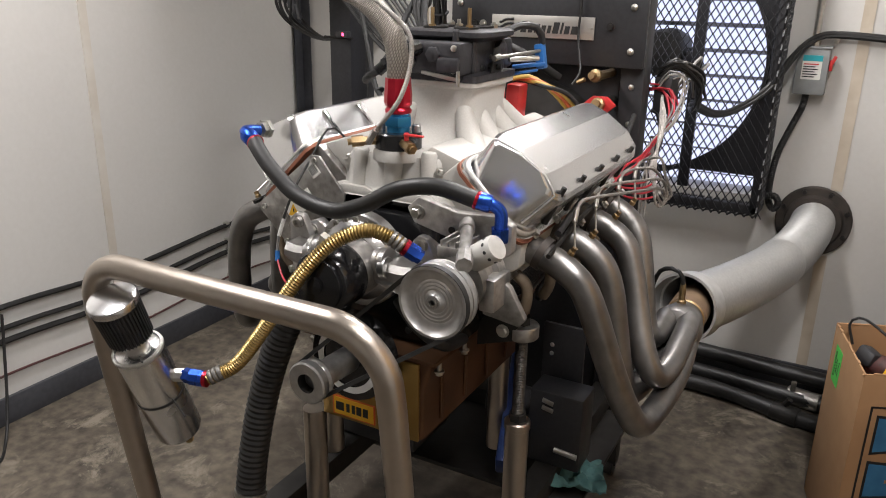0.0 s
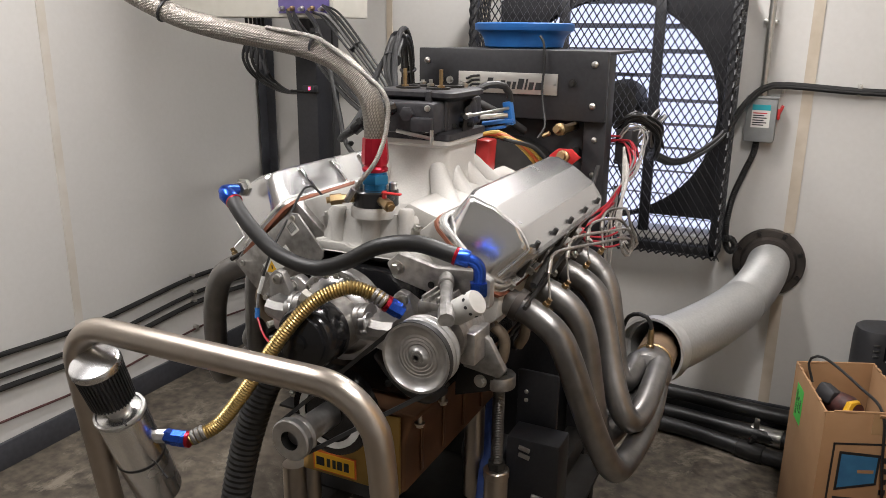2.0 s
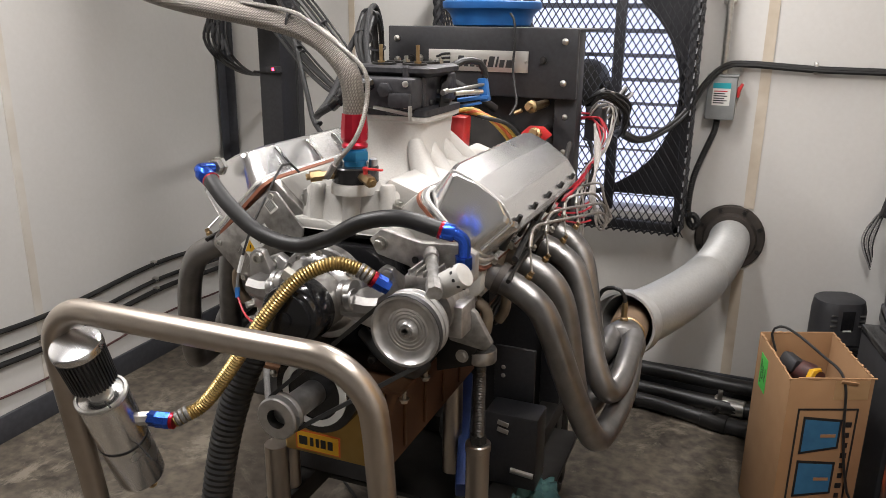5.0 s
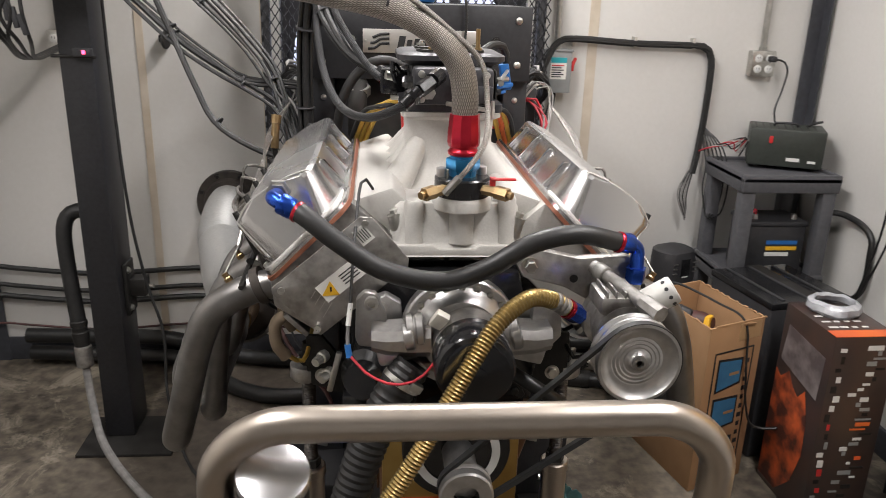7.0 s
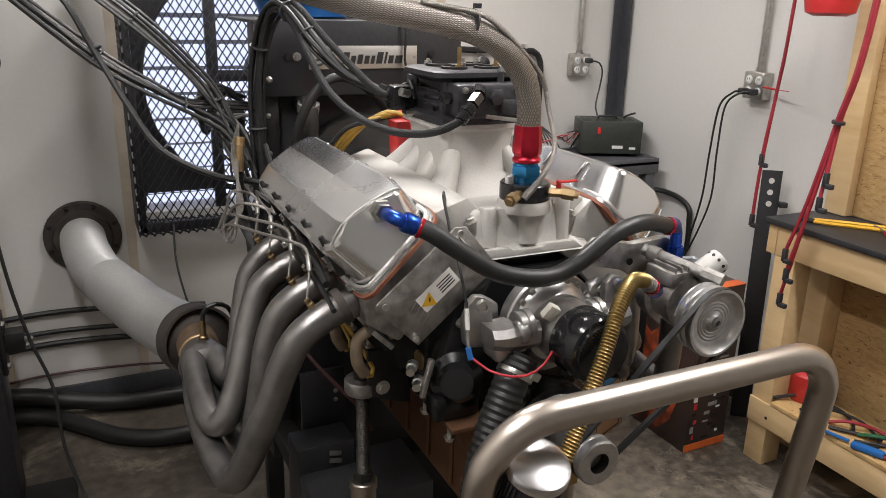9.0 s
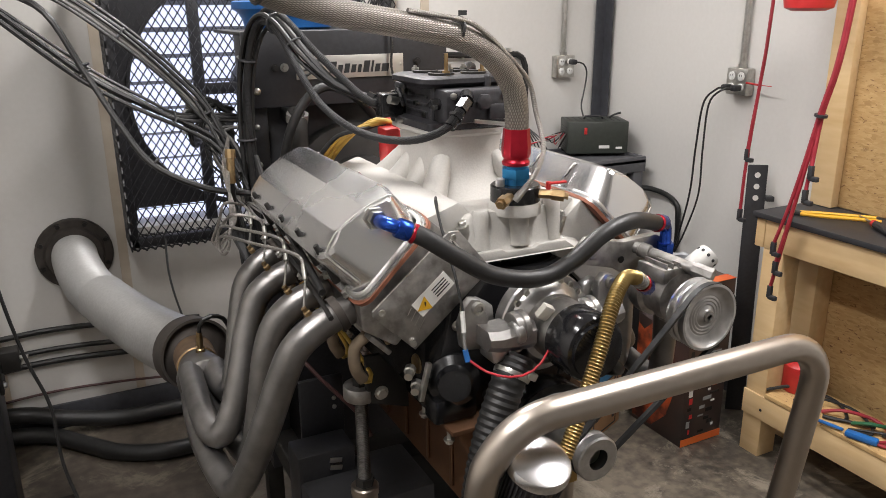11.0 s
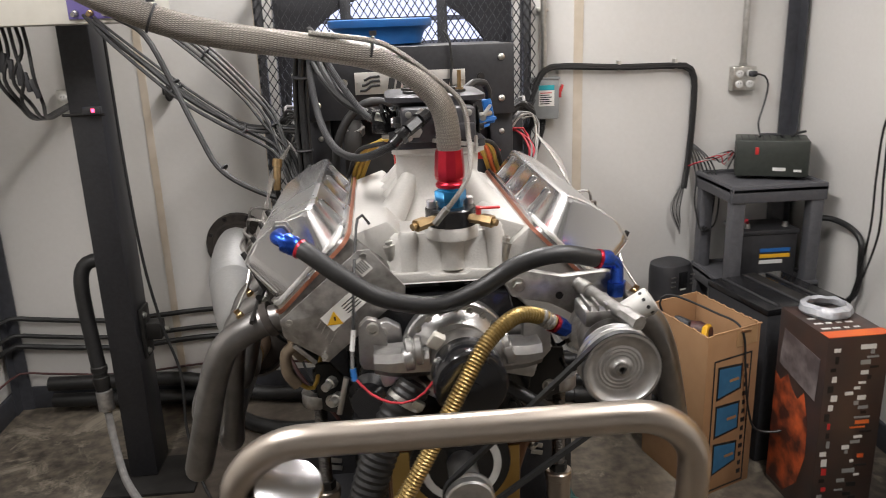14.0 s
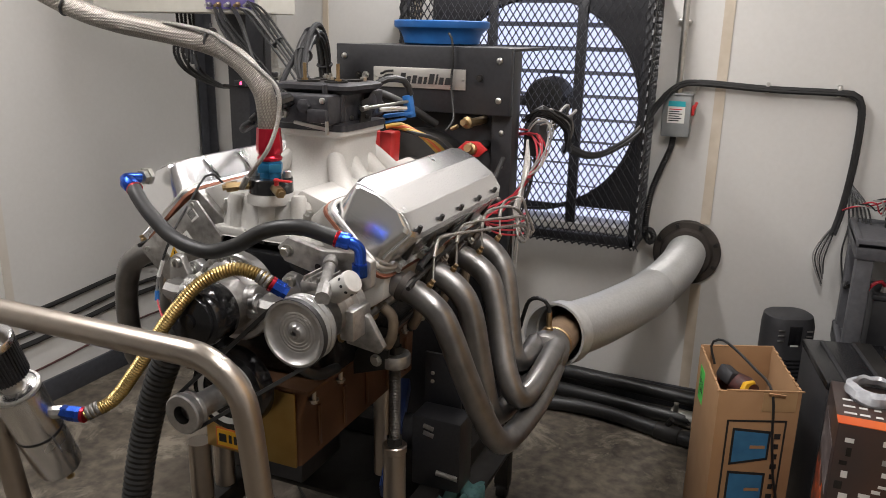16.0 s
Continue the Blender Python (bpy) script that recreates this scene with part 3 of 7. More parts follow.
def bank_loft(s, prof, rows):
    """A long solid whose outline is drawn in towards its middle at the rounded ends: rows of (y, width factor)."""
    rings = []
    for y, k in rows:
        lean = 0.26 if y < 1.5 else 0.0
        rings.append([bank(s, 0.086 + (u - 0.086) * (k + (1 - k) * (0.85 if u < 0.08 else 0.3) * min(1, max(0, v) / 0.1)), v, y + lean * max(0, v)) for u, v in prof])
    return loft(rings)


HY0, HY1 = 1.238, 1.80
cy = (HY0 + HY1) / 2
# block and lower end
blockm = merge(block(EX - 0.17, EX + 0.17, 1.27, 1.78, 0.87, 1.10, 0.012),
               bank_solid(1, [(-0.05, -0.30), (-0.05, -0.12), (0.165, -0.12), (0.165, -0.28)], 1.268, 1.785, 0.006),
               bank_solid(-1, [(-0.05, -0.30), (-0.05, -0.12), (0.165, -0.12), (0.165, -0.28)], 1.268, 1.785, 0.006))
eblock = part("engine_block", blockm, BLACKG, engine, "gloss black cast engine block")
part("timing_cover", merge(prism([(-0.14, 0.88), (0.14, 0.88), (0.165, 0.98), (0.12, 1.15), (-0.12, 1.15), (-0.165, 0.98)], Matrix(((1, 0, 0, EX), (0, 0, -1, 1.272), (0, 1, 0, 0), (0, 0, 0, 1))), 0.05, 0.008)), BLACKG, engine, "gloss black timing cover")
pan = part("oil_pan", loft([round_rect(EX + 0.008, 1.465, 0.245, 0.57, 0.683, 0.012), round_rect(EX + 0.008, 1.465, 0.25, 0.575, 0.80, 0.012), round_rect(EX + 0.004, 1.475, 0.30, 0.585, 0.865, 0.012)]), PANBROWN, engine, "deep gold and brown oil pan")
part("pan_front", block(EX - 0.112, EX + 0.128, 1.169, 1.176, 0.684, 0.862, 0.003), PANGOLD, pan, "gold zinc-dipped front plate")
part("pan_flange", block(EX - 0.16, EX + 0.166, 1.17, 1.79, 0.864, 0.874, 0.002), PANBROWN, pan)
st = part("pan_sticker", box((0.10, 0.002, 0.04), (EX - 0.03, 1.1675, 0.715)), YELLOW, pan, "yellow and black maker's sticker")
part("sticker_border", box((0.108, 0.0015, 0.046), (EX - 0.03, 1.1685, 0.715)), ORANGE, st)
for k, (x, w) in enumerate(((-0.035, 0.02), (-0.014, 0.008), (0.0, 0.008), (0.014, 0.012), (0.031, 0.012))):
    part("print_bar", box((w, 0.001, 0.02), (EX - 0.03 + x, 1.166, 0.715)), INK, st)
for k in range(6):
    part("pan_bolt", merge(rod((EX + 0.158, 1.2 + k * 0.11, 0.862), (EX + 0.158, 1.2 + k * 0.11, 0.835), 0.005, 8), hexbolt((EX + 0.158, 1.2 + k * 0.11, 0.842), (0, 0, -1), 0.008)), ZINC, pan)
    part("pan_bolt", merge(rod((EX - 0.152, 1.2 + k * 0.11, 0.862), (EX - 0.152, 1.2 + k * 0.11, 0.835), 0.005, 8), hexbolt((EX - 0.152, 1.2 + k * 0.11, 0.842), (0, 0, -1), 0.008)), ZINC, pan)
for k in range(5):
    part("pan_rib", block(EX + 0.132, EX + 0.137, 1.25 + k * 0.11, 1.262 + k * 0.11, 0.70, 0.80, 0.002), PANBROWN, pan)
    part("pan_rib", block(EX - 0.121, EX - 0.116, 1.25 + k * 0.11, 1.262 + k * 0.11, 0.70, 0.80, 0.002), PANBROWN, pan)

COVER = [(0.0, 0.0), (-0.008, 0.070), (-0.002, 0.077), (0.046, 0.093), (0.112, 0.103), (0.160, 0.095), (0.168, 0.086), (0.174, 0.018), (0.174, 0.0)]
RAIL = [(-0.012, -0.006), (-0.012, 0.0), (0.184, 0.0), (0.184, -0.006)]
HEAD = [(-0.02, -0.125), (-0.012, -0.011), (0.184, -0.011), (0.215, -0.05), (0.20, -0.125)]
PORTS = (1.30, 1.425, 1.585, 1.715)
for s in (-1, 1):
    side = "left" if s < 0 else "right"
    head = part("cylinder_head", bank_solid(s, HEAD, HY0 + 0.012, HY1 + 0.008, 0.005), CASTALU if s > 0 else DULLALU, engine, "aluminium cylinder head")
    part("gasket", bank_loft(s, [(-0.014, -0.013), (-0.014, -0.006), (0.188, -0.006), (0.188, -0.013)], [(HY0 - 0.012, 0.75), (HY0 - 0.005, 0.86), (HY0 + 0.006, 0.94), (HY0 + 0.024, 0.985), (HY0 + 0.046, 1.0), (HY1 + 0.002, 1.0)]), COPPER, head, "copper-brown cover gasket")
    cover = part("valve_cover", bank_loft(s, COVER, [(HY0 - 0.005 + 0.057 * (1 - math.cos(radians(6.5 * k))), 0.34 + 0.66 * math.sin(radians(6.5 * k))) for k in range(14)] + [(HY0 + 0.06, 1.0), (HY1 - 0.03, 1.0), (HY1, 0.8)]), SHEETALU, engine, "fabricated brushed sheet aluminium valve cover", smooth=8)
    part("cover_rail", bank_loft(s, RAIL, [(HY0 - 0.010, 0.75), (HY0 - 0.003, 0.86), (HY0 + 0.008, 0.935), (HY0 + 0.026, 0.98), (HY0 + 0.048, 1.0), (HY1 + 0.006, 1.0)]), SHEETALU, cover)
    # weld beads: round the base and along the front edges
    rim = [(HY0 + 0.06, 1.0), (HY0 + 0.030, 0.98), (HY0 + 0.014, 0.93), (HY0 + 0.003, 0.85), (HY0 - 0.003, 0.72)]
    bead = [bank(s, 0.086 - 0.090 * k, 0.004, y) for y, k in rim] + [bank(s, 0.086, 0.004, HY0 - 0.004)] + [bank(s, 0.086 + 0.090 * k, 0.004, y) for y, k in rim[::-1]]
    part("weld_bead", tube(bead, 0.0048, 8, 0.006), BEAD, cover, "silver stacked weld bead")
    part("weld_bead", tube([bank(s, 0.086 + (u - 0.086) * (0.74 + 0.26 * (0.85 if u < 0.08 else 0.3) * min(1, v / 0.1)), v, HY0 + 0.0025 + 0.26 * v) for u, v in COVER[1:8]], 0.0017, 6, 0.004), BEAD, cover)
    # folded ribs on the valley side; outside, dark half-round rods imitate shaded bolt recesses
    for k in range(4):
        y = HY0 + 0.10 + 0.125 * k
        part("cover_rib", merge(bank_solid(s, [(-0.010, 0.004), (-0.013, 0.060), (-0.004, 0.066), (-0.001, 0.004)], y, y + 0.012, 0.002)), CHROME, cover)
    for k in range(5):
        y = HY0 + 0.055 + 0.112 * k
        a, b = bank(s, 0.1760, 0.030, y), bank(s, 0.1500, 0.1065, y)
        part("recess_shade", tube([a, a.lerp(b, 0.5), b], lambda t: 0.0072 * (1 - 0.3 * t), 10, 0.01), GREASE, cover)
        q = bank(s, 0.182, 0.0, y)
        w = bank(s, 0.182, 0.01, y) - q
        part("rail_bolt", hexbolt(q, w, 0.0065, 0.009), ZINC, cover)
    for k in range(5):
        q = bank(s, 0.203, -0.045, HY0 + 0.06 + 0.115 * k)
        part("head_bolt", hexbolt(q, bank(s, 0.215, -0.035, 0) - bank(s, 0.203, -0.045, 0), 0.010, 0.012), BLACKG, head)
    # exhaust flange
    part("header_flange", bank_solid(s, [(0.212, -0.075), (0.212, -0.13), (0.222, -0.13), (0.222, -0.075)], HY0 + 0.02, HY1, 0.002), DULLALU, head)
    # header tubes
    hd = part("exhaust_header", lathe([(0.030, -0.012), (0.054, 0.0), (0.060, 0.012), (0.060, 0.045), (0.050, 0.105), (0.048, 0.115), (0.048, 0.125)], (EX + s * 0.503, 1.765, 0.785), (-s * 0.012, 0.29, -0.034), 32), HEADER, engine, "heat-stained bare steel exhaust header")
    part("collector_weld", lathe([(0.0485, 0.122), (0.0515, 0.125), (0.0485, 0.129)], (EX + s * 0.503, 1.765, 0.785), (-s * 0.012, 0.29, -0.034), 32, close=False), BRASS, hd, "straw-coloured weld ring")
    part("slip_pipe", lathe([(0.048, 0.127), (0.052, 0.13), (0.052, 0.33), (0.048, 0.33)], (EX + s * 0.503, 1.765, 0.785), (-s * 0.012, 0.29, -0.034), 32), SCALE, hd, "brown heat-scaled slip pipe")
    runs = [
        [(0.30, 1.300, 1.098), (0.355, 1.292, 1.083), (0.408, 1.286, 1.050), (0.436, 1.290, 0.995), (0.458, 1.303, 0.925), (0.484, 1.330, 0.835), (0.508, 1.362, 0.760), (0.521, 1.392, 0.731), (0.530, 1.440, 0.727), (0.541, 1.55, 0.736), (0.541, 1.66, 0.746), (0.531, 1.785, 0.757)],
        [(0.30, 1.425, 1.098), (0.36, 1.425, 1.080), (0.405, 1.425, 1.045), (0.428, 1.428, 0.99), (0.441, 1.436, 0.91), (0.455, 1.452, 0.81), (0.464, 1.48, 0.748), (0.473, 1.53, 0.732), (0.484, 1.62, 0.741), (0.477, 1.785, 0.757)],
        [(0.30, 1.585, 1.098), (0.36, 1.582, 1.078), (0.408, 1.577, 1.045), (0.436, 1.560, 0.985), (0.456, 1.538, 0.925), (0.482, 1.510, 0.855), (0.507, 1.499, 0.805), (0.524, 1.515, 0.785), (0.536, 1.56, 0.793), (0.537, 1.66, 0.806), (0.531, 1.785, 0.811)],
        [(0.30, 1.715, 1.098), (0.36, 1.712, 1.076), (0.402, 1.702, 1.035), (0.424, 1.685, 0.965), (0.442, 1.662, 0.885), (0.458, 1.650, 0.825), (0.470, 1.668, 0.803), (0.477, 1.71, 0.806), (0.477, 1.785, 0.811)]]
    for r in runs:
        tb = part("header_tube", tube([(EX + s * x, y, z) for x, y, z in r], 0.0275, 18, 0.014), HEADER, hd)
        q = Vector(r[0])
        part("port_ring", rod((EX + s * 0.318, r[0][1], 1.096), (EX + s * 0.332, r[0][1], 1.090), 0.034, 18), RUSTY, tb)
    part("oxygen_sensor", merge(lathe([(0.011, 0), (0.011, 0.015), (0.008, 0.018), (0.008, 0.05), (0.006, 0.06)], (EX + s * 0.497, 1.832, 0.828), (0, -0.05, 1), 8)), BRASS, hd, "brass oxygen sensor in the collector")
    part("sensor_lead", tube([(EX + s * 0.497, 1.829, 0.884), (EX + s * 0.492, 1.822, 0.912), (EX + s * 0.47, 1.82, 0.925), (EX + s * 0.435, 1.84, 0.905), (EX + s * 0.41, 1.87, 0.84), (EX + s * 0.38, 1.93, 0.78), (EX + s * 0.30, 2.0, 0.74)], 0.0055, 8), RUBBER, hd)

# ---- intake, carburettor and water neck ----
IX, IY = 0.022, 1.525
im = part("intake_manifold", loft([round_rect(IX, 1.53, 0.34, 0.50, 1.17, 0.03), round_rect(IX, 1.53, 0.29, 0.45, 1.20, 0.06), round_rect(IX, 1.528, 0.225, 0.35, 1.228, 0.08), round_rect(IX, IY, 0.188, 0.27, 1.255, 0.07), round_rect(IX, IY, 0.170, 0.215, 1.29, 0.05),
                                   round_rect(IX, IY, 0.164, 0.195, 1.33, 0.04), round_rect(IX, IY, 0.165, 0.192, 1.368, 0.025), round_rect(IX, IY, 0.185, 0.205, 1.374, 0.015), round_rect(IX, IY, 0.185, 0.205, 1.383, 0.012)]), CASTALU, engine, "sand-cast aluminium single-plane intake manifold")
for s in (-1, 1):
    part("intake_flange", bank_solid(s, [(-0.075, -0.125), (-0.075, -0.045), (-0.012, -0.014), (-0.012, -0.125)], HY0 + 0.03, HY1 - 0.01, 0.006), CASTALU, im)
    for y0, y1 in ((1.462, 1.365), (1.505, 1.475), (1.552, 1.60), (1.585, 1.705)):
        part("intake_runner", tube([(IX + s * 0.040, y0, 1.345), (IX + s * 0.064, (y0 * 3 + y1) / 4, 1.312), (IX + s * 0.090, (y0 + y1) / 2, 1.270), (IX + s * 0.120, (y0 + y1 * 3) / 4, 1.230), (IX + s * 0.150, y1, 1.200)], lambda t: 0.016 + 0.022 * t, 20, 0.012), CASTALU, im)
front = loft([round_rect(IX - 0.006, 1.295, 0.30, 0.145, 1.172, 0.02), round_rect(IX - 0.006, 1.30, 0.285, 0.13, 1.182, 0.02), round_rect(IX - 0.004, 1.302, 0.225, 0.118, 1.192, 0.02),
              round_rect(IX - 0.002, 1.304, 0.212, 0.105, 1.248, 0.02), round_rect(IX, 1.304, 0.20, 0.098, 1.256, 0.02)])
part("water_crossover", front, CASTALU, im, "cast thermostat crossover with bosses")
part("crossover_lip", prism([(-0.125, 0.0), (0.125, 0.0), (0.10, 0.018), (0.04, 0.018), (0.03, 0.012), (-0.03, 0.012), (-0.04, 0.018), (-0.10, 0.018)], Matrix(((1, 0, 0, IX - 0.004), (0, 0, -1, 1.236), (0, 1, 0, 1.173), (0, 0, 0, 1))), 0.012, 0.003), CASTALU, im)
for x, r, z1 in ((-0.075, 0.017, 1.262), (0.005, 0.022, 1.258), (0.082, 0.016, 1.270)):
    part("casting_boss", lathe([(r * 1.1, 0), (r, 0.01), (r, z1 - 1.19 - 0.006), (r * 0.8, z1 - 1.19)], (IX + x, 1.253, 1.19), (0, 0.04, 1), 20), CASTALU, im)
for x, y, z in ((-0.107, 1.262, 1.232), (0.104, 1.258, 1.228), (-0.098, 1.34, 1.25), (0.10, 1.34, 1.25)):
    part("intake_bolt", merge(lathe([(0.014, -0.03), (0.013, 0.004)], (IX + x, y, z), (x * 3, 0, 1), 16), hexbolt((IX + x, y, z + 0.004), (x * 3, 0, 1), 0.008, 0.009)), ZINC, im)
NX, NY = 0.028, 1.266
part("neck_base", lathe([(0.05, 0), (0.05, 0.016), (0.046, 0.022)], (NX, NY, 1.248), seg=28), CASTALU, im)
neck = part("water_neck", lathe([(0.045, 0), (0.047, 0.002), (0.047, 0.030), (0.044, 0.033)], (NX, NY, 1.269), seg=32), BLACKG, im, "black anodised water neck spacer")
for x, y in ((-0.036, -0.005), (0.034, 0.012)):
    part("neck_bolt", lathe([(0.0085, 0), (0.0085, 0.013), (0.006, 0.015)], (NX + x, NY + y, 1.302), seg=14), MACHALU, neck)
for x, lab in ((-1, ""), (1, "")):
    fit_b = part("brass_fitting", merge(rod((NX + x * 0.03, NY - 0.032, 1.286), (NX + x * 0.052, NY - 0.05, 1.286), 0.009, 6), rod((NX + x * 0.05, NY - 0.048, 1.286), (NX + x * 0.068, NY - 0.062, 1.284), 0.0115, 6), rod((NX + x * 0.068, NY - 0.062, 1.284), (NX + x * 0.074, NY - 0.067, 1.283), 0.0065, 10)), BRASS, neck, "brass pipe fitting")
part("valve_lever", merge(box((0.042, 0.009, 0.004), (NX + 0.062, NY - 0.045, 1.306), 0.0015), rod((NX + 0.045, NY - 0.043, 1.295), (NX + 0.045, NY - 0.043, 1.309), 0.005, 8)), REDPL, neck, "red drain cock lever")
ad = part("adapter_fitting", merge(lathe([(0.022, 0), (0.0235, 0.003), (0.0235, 0.010), (0.0275, 0.011), (0.0285, 0.014), (0.0285, 0.028), (0.0275, 0.030), (0.022, 0.032)], (NX, NY, 1.302), seg=6), lathe([(0.0225, 0.0), (0.0225, 0.036)], (NX, NY, 1.302), seg=24)), SKYBLUE, neck, "light blue anodised hex adapter")
part("hose_socket", merge(lathe([(0.0235, 0), (0.0260, 0.002), (0.0265, 0.007), (0.0235, 0.010), (0.0225, 0.014)], (NX, NY, 1.337), seg=28), lathe([(0.0235, 0.013), (0.0262, 0.016), (0.0272, 0.022), (0.0272, 0.036), (0.0262, 0.046), (0.0245, 0.068)], (NX, NY, 1.337), seg=10)), REDANO, neck, "red anodised hose end")
tower = [(NX, NY, 1.40), (NX - 0.001, NY, 1.44), (NX - 0.011, NY, 1.482), (-0.012, 1.264, 1.520), (-0.052, 1.261, 1.550), (-0.11, 1.255, 1.572), (-0.20, 1.245, 1.590), (-0.32, 1.225, 1.610), (-0.43, 1.21, 1.640), (-0.55, 1.19, 1.70), (-0.66, 1.17, 1.80), (-0.72, 1.16, 1.95), (-0.75, 1.15, 2.2), (-0.76, 1.15, ZC)]
big = part("braided_hose", tube(tower, 0.0218, 20, 0.012), BRAID, neck, "stainless braided coolant hose")
for q, w in ((Vector((-0.10, 1.256, 1.580)), Vector((-0.1, -0.01, 0.022))), (Vector((-0.44, 1.208, 1.643)), Vector((-0.11, -0.02, 0.05)))):
    w.normalize()
    part("cable_tie", merge(lathe([(0.0242, -0.002), (0.0242, 0.002)], q, w, 20), box((0.012, 0.008, 0.008), tuple(q + Vector((0.005, -0.01, 0.028))))), PLASTIC, big)
part("braided_line", tube([(NX - 0.03, NY - 0.05, 1.29), (NX + 0.0, NY - 0.06, 1.325), (NX + 0.03, NY - 0.045, 1.37), (NX + 0.034, NY - 0.012, 1.43), (NX + 0.022, NY + 0.0, 1.49), (-0.012, 1.252, 1.545), (-0.06, 1.244, 1.580), (-0.10, 1.24, 1.597), (-0.2, 1.235, 1.612)], 0.0046, 10, 0.01), BRAIDFINE, neck, "thin stainless braided line")
part("line_end", rod((NX - 0.034, NY - 0.054, 1.284), (NX - 0.012, NY - 0.061, 1.312), 0.0065, 8), DULLALU, neck)
part("sensor_wire", tube([(-0.118, 1.30, 1.262), (-0.134, 1.275, 1.292), (-0.143, 1.255, 1.283), (-0.149, 1.21, 1.232), (-0.153, 1.165, 1.185), (-0.156, 1.13, 1.131), (-0.158, 1.12, 1.10)], 0.0026, 8), RUBBER, neck)
part("wire_sleeve", rod((-0.156, 1.13, 1.128), (-0.160, 1.117, 1.095), 0.0042, 10), WHITEPL, neck, "white heat-shrink sleeve")

carb = part("carburetor", loft([round_rect(IX, IY, 0.19, 0.205, 1.384, 0.012), round_rect(IX, IY, 0.19, 0.205, 1.398, 0.012), round_rect(IX, IY, 0.150, 0.13, 1.402, 0.01), round_rect(IX, IY, 0.145, 0.128, 1.462, 0.01)]), CARB, engine, "dark grey four-barrel racing carburetor")
part("air_horn", loft([round_rect(IX, IY, 0.15, 0.15, 1.462, 0.02), round_rect(IX, IY, 0.20, 0.185, 1.474, 0.03), round_rect(IX, IY, 0.20, 0.185, 1.483, 0.03), round_rect(IX, IY, 0.185, 0.17, 1.487, 0.03)]), CARB, carb)
for k in (-1, 1):
    for j in (-1, 1):
        part("barrel", lathe([(0.027, 0), (0.027, 0.004), (0.023, 0.005), (0.021, -0.02)], (IX + k * 0.037, IY + j * 0.037, 1.4875), seg=24), GREASE, carb)
    y = IY + k * 0.098
    bowl = part("float_bowl", merge(box((0.145, 0.062, 0.066), (IX, y, 1.432), 0.008)), CARB, carb)
    part("metering_block", box((0.15, 0.016, 0.064), (IX, IY + k * 0.071, 1.433), 0.003), CARB, bowl)
    for bx in (-0.058, 0.058):
        for bz in (-0.022, 0.022):
            part("bowl_screw", lathe([(0.0065, 0), (0.0065, 0.005), (0.004, 0.006)], (IX + bx, y + k * 0.0315, 1.432 + bz), (0, k, 0), 10), ZINC, bowl)
    part("bowl_boss", lathe([(0.017, 0), (0.016, 0.008), (0.011, 0.010)], (IX + 0.01, y + k * 0.031, 1.44), (0, k, 0), 6), CARB, bowl)
    part("sight_plug", lathe([(0.010, 0), (0.010, 0.008), (0.006, 0.009)], (IX - 0.03, y + k * 0.031, 1.447), (0, k, 0), 12), BLACKG, bowl)
    part("pump_cover", box((0.06, 0.05, 0.014), (IX + 0.035, y, 1.395), 0.005), CARB, bowl)
    part("inlet_nut", lathe([(0.012, 0), (0.012, 0.014), (0.009, 0.02)], (IX - 0.072, y, 1.437), (-1, 0, 0), 6), BLACKG, bowl)
for x, y, z, m_ in ((-0.035, -0.055, 1.53, BRASS), (0.05, -0.05, 1.53, BRASS), (0.0, 0.0, 1.505, ZINC), (0.06, 0.05, 1.50, ZINC), (-0.05, 0.06, 1.50, ZINC)):
    part("air_horn_stud", merge(rod((IX + x, IY + y, 1.486), (IX + x, IY + y, z), 0.0042, 10), lathe([(0.0085, 0), (0.0085, 0.010)], (IX + x, IY + y, 1.486), seg=6)), m_, carb)
for k, z in enumerate((1.415, 1.43, 1.445)):
    part("side_rib", box((0.006, 0.10, 0.005), (IX - 0.074, IY, z), 0.001), CARB, carb)
for k in (-1, 1):
    y = IY + k * 0.098
    part("bowl_vent", lathe([(0.008, 0), (0.008, 0.02), (0.005, 0.024)], (IX + 0.04, y - k * 0.01, 1.465), seg=12), CARB, carb)
    part("linkage_cover", box((0.05, 0.012, 0.03), (IX + 0.045, y + k * 0.034, 1.42), 0.004), CARB, carb)
    part("fuel_plug", lathe([(0.013, 0), (0.013, 0.006), (0.008, 0.008), (0.008, 0.014)], (IX - 0.045, y + k * 0.031, 1.422), (0, k, 0), 6), ZINC, carb)
    for j, z in enumerate((1.41, 1.43, 1.45)):
        part("side_screw", lathe([(0.0055, 0), (0.005, 0.005)], (IX + 0.0765, IY - 0.04 + 0.04 * j, z), (1, 0, 0), 10), ZINC, carb)
        part("side_screw", lathe([(0.0055, 0), (0.005, 0.005)], (IX - 0.0765, IY - 0.04 + 0.04 * j, z), (-1, 0, 0), 10), ZINC, carb)
part("choke_boss", lathe([(0.022, 0), (0.022, 0.012), (0.015, 0.016)], (IX + 0.074, IY + 0.045, 1.44), (1, 0, 0), 20), CARB, carb)
part("pump_arm", merge(box((0.09, 0.006, 0.008), (IX + 0.03, IY - 0.135, 1.398), 0.002, (0, 8, 0)), rod((IX + 0.07, IY - 0.135, 1.38), (IX + 0.07, IY - 0.135, 1.41), 0.004, 8)), ZINC, carb)
part("idle_screw", rod((IX - 0.085, IY + 0.03, 1.392), (IX - 0.11, IY + 0.03, 1.392), 0.005, 8), ZINC, carb)
part("sensor_block", box((0.05, 0.045, 0.05), (IX - 0.105, 1.60, 1.42), 0.006), BLACKG, carb)
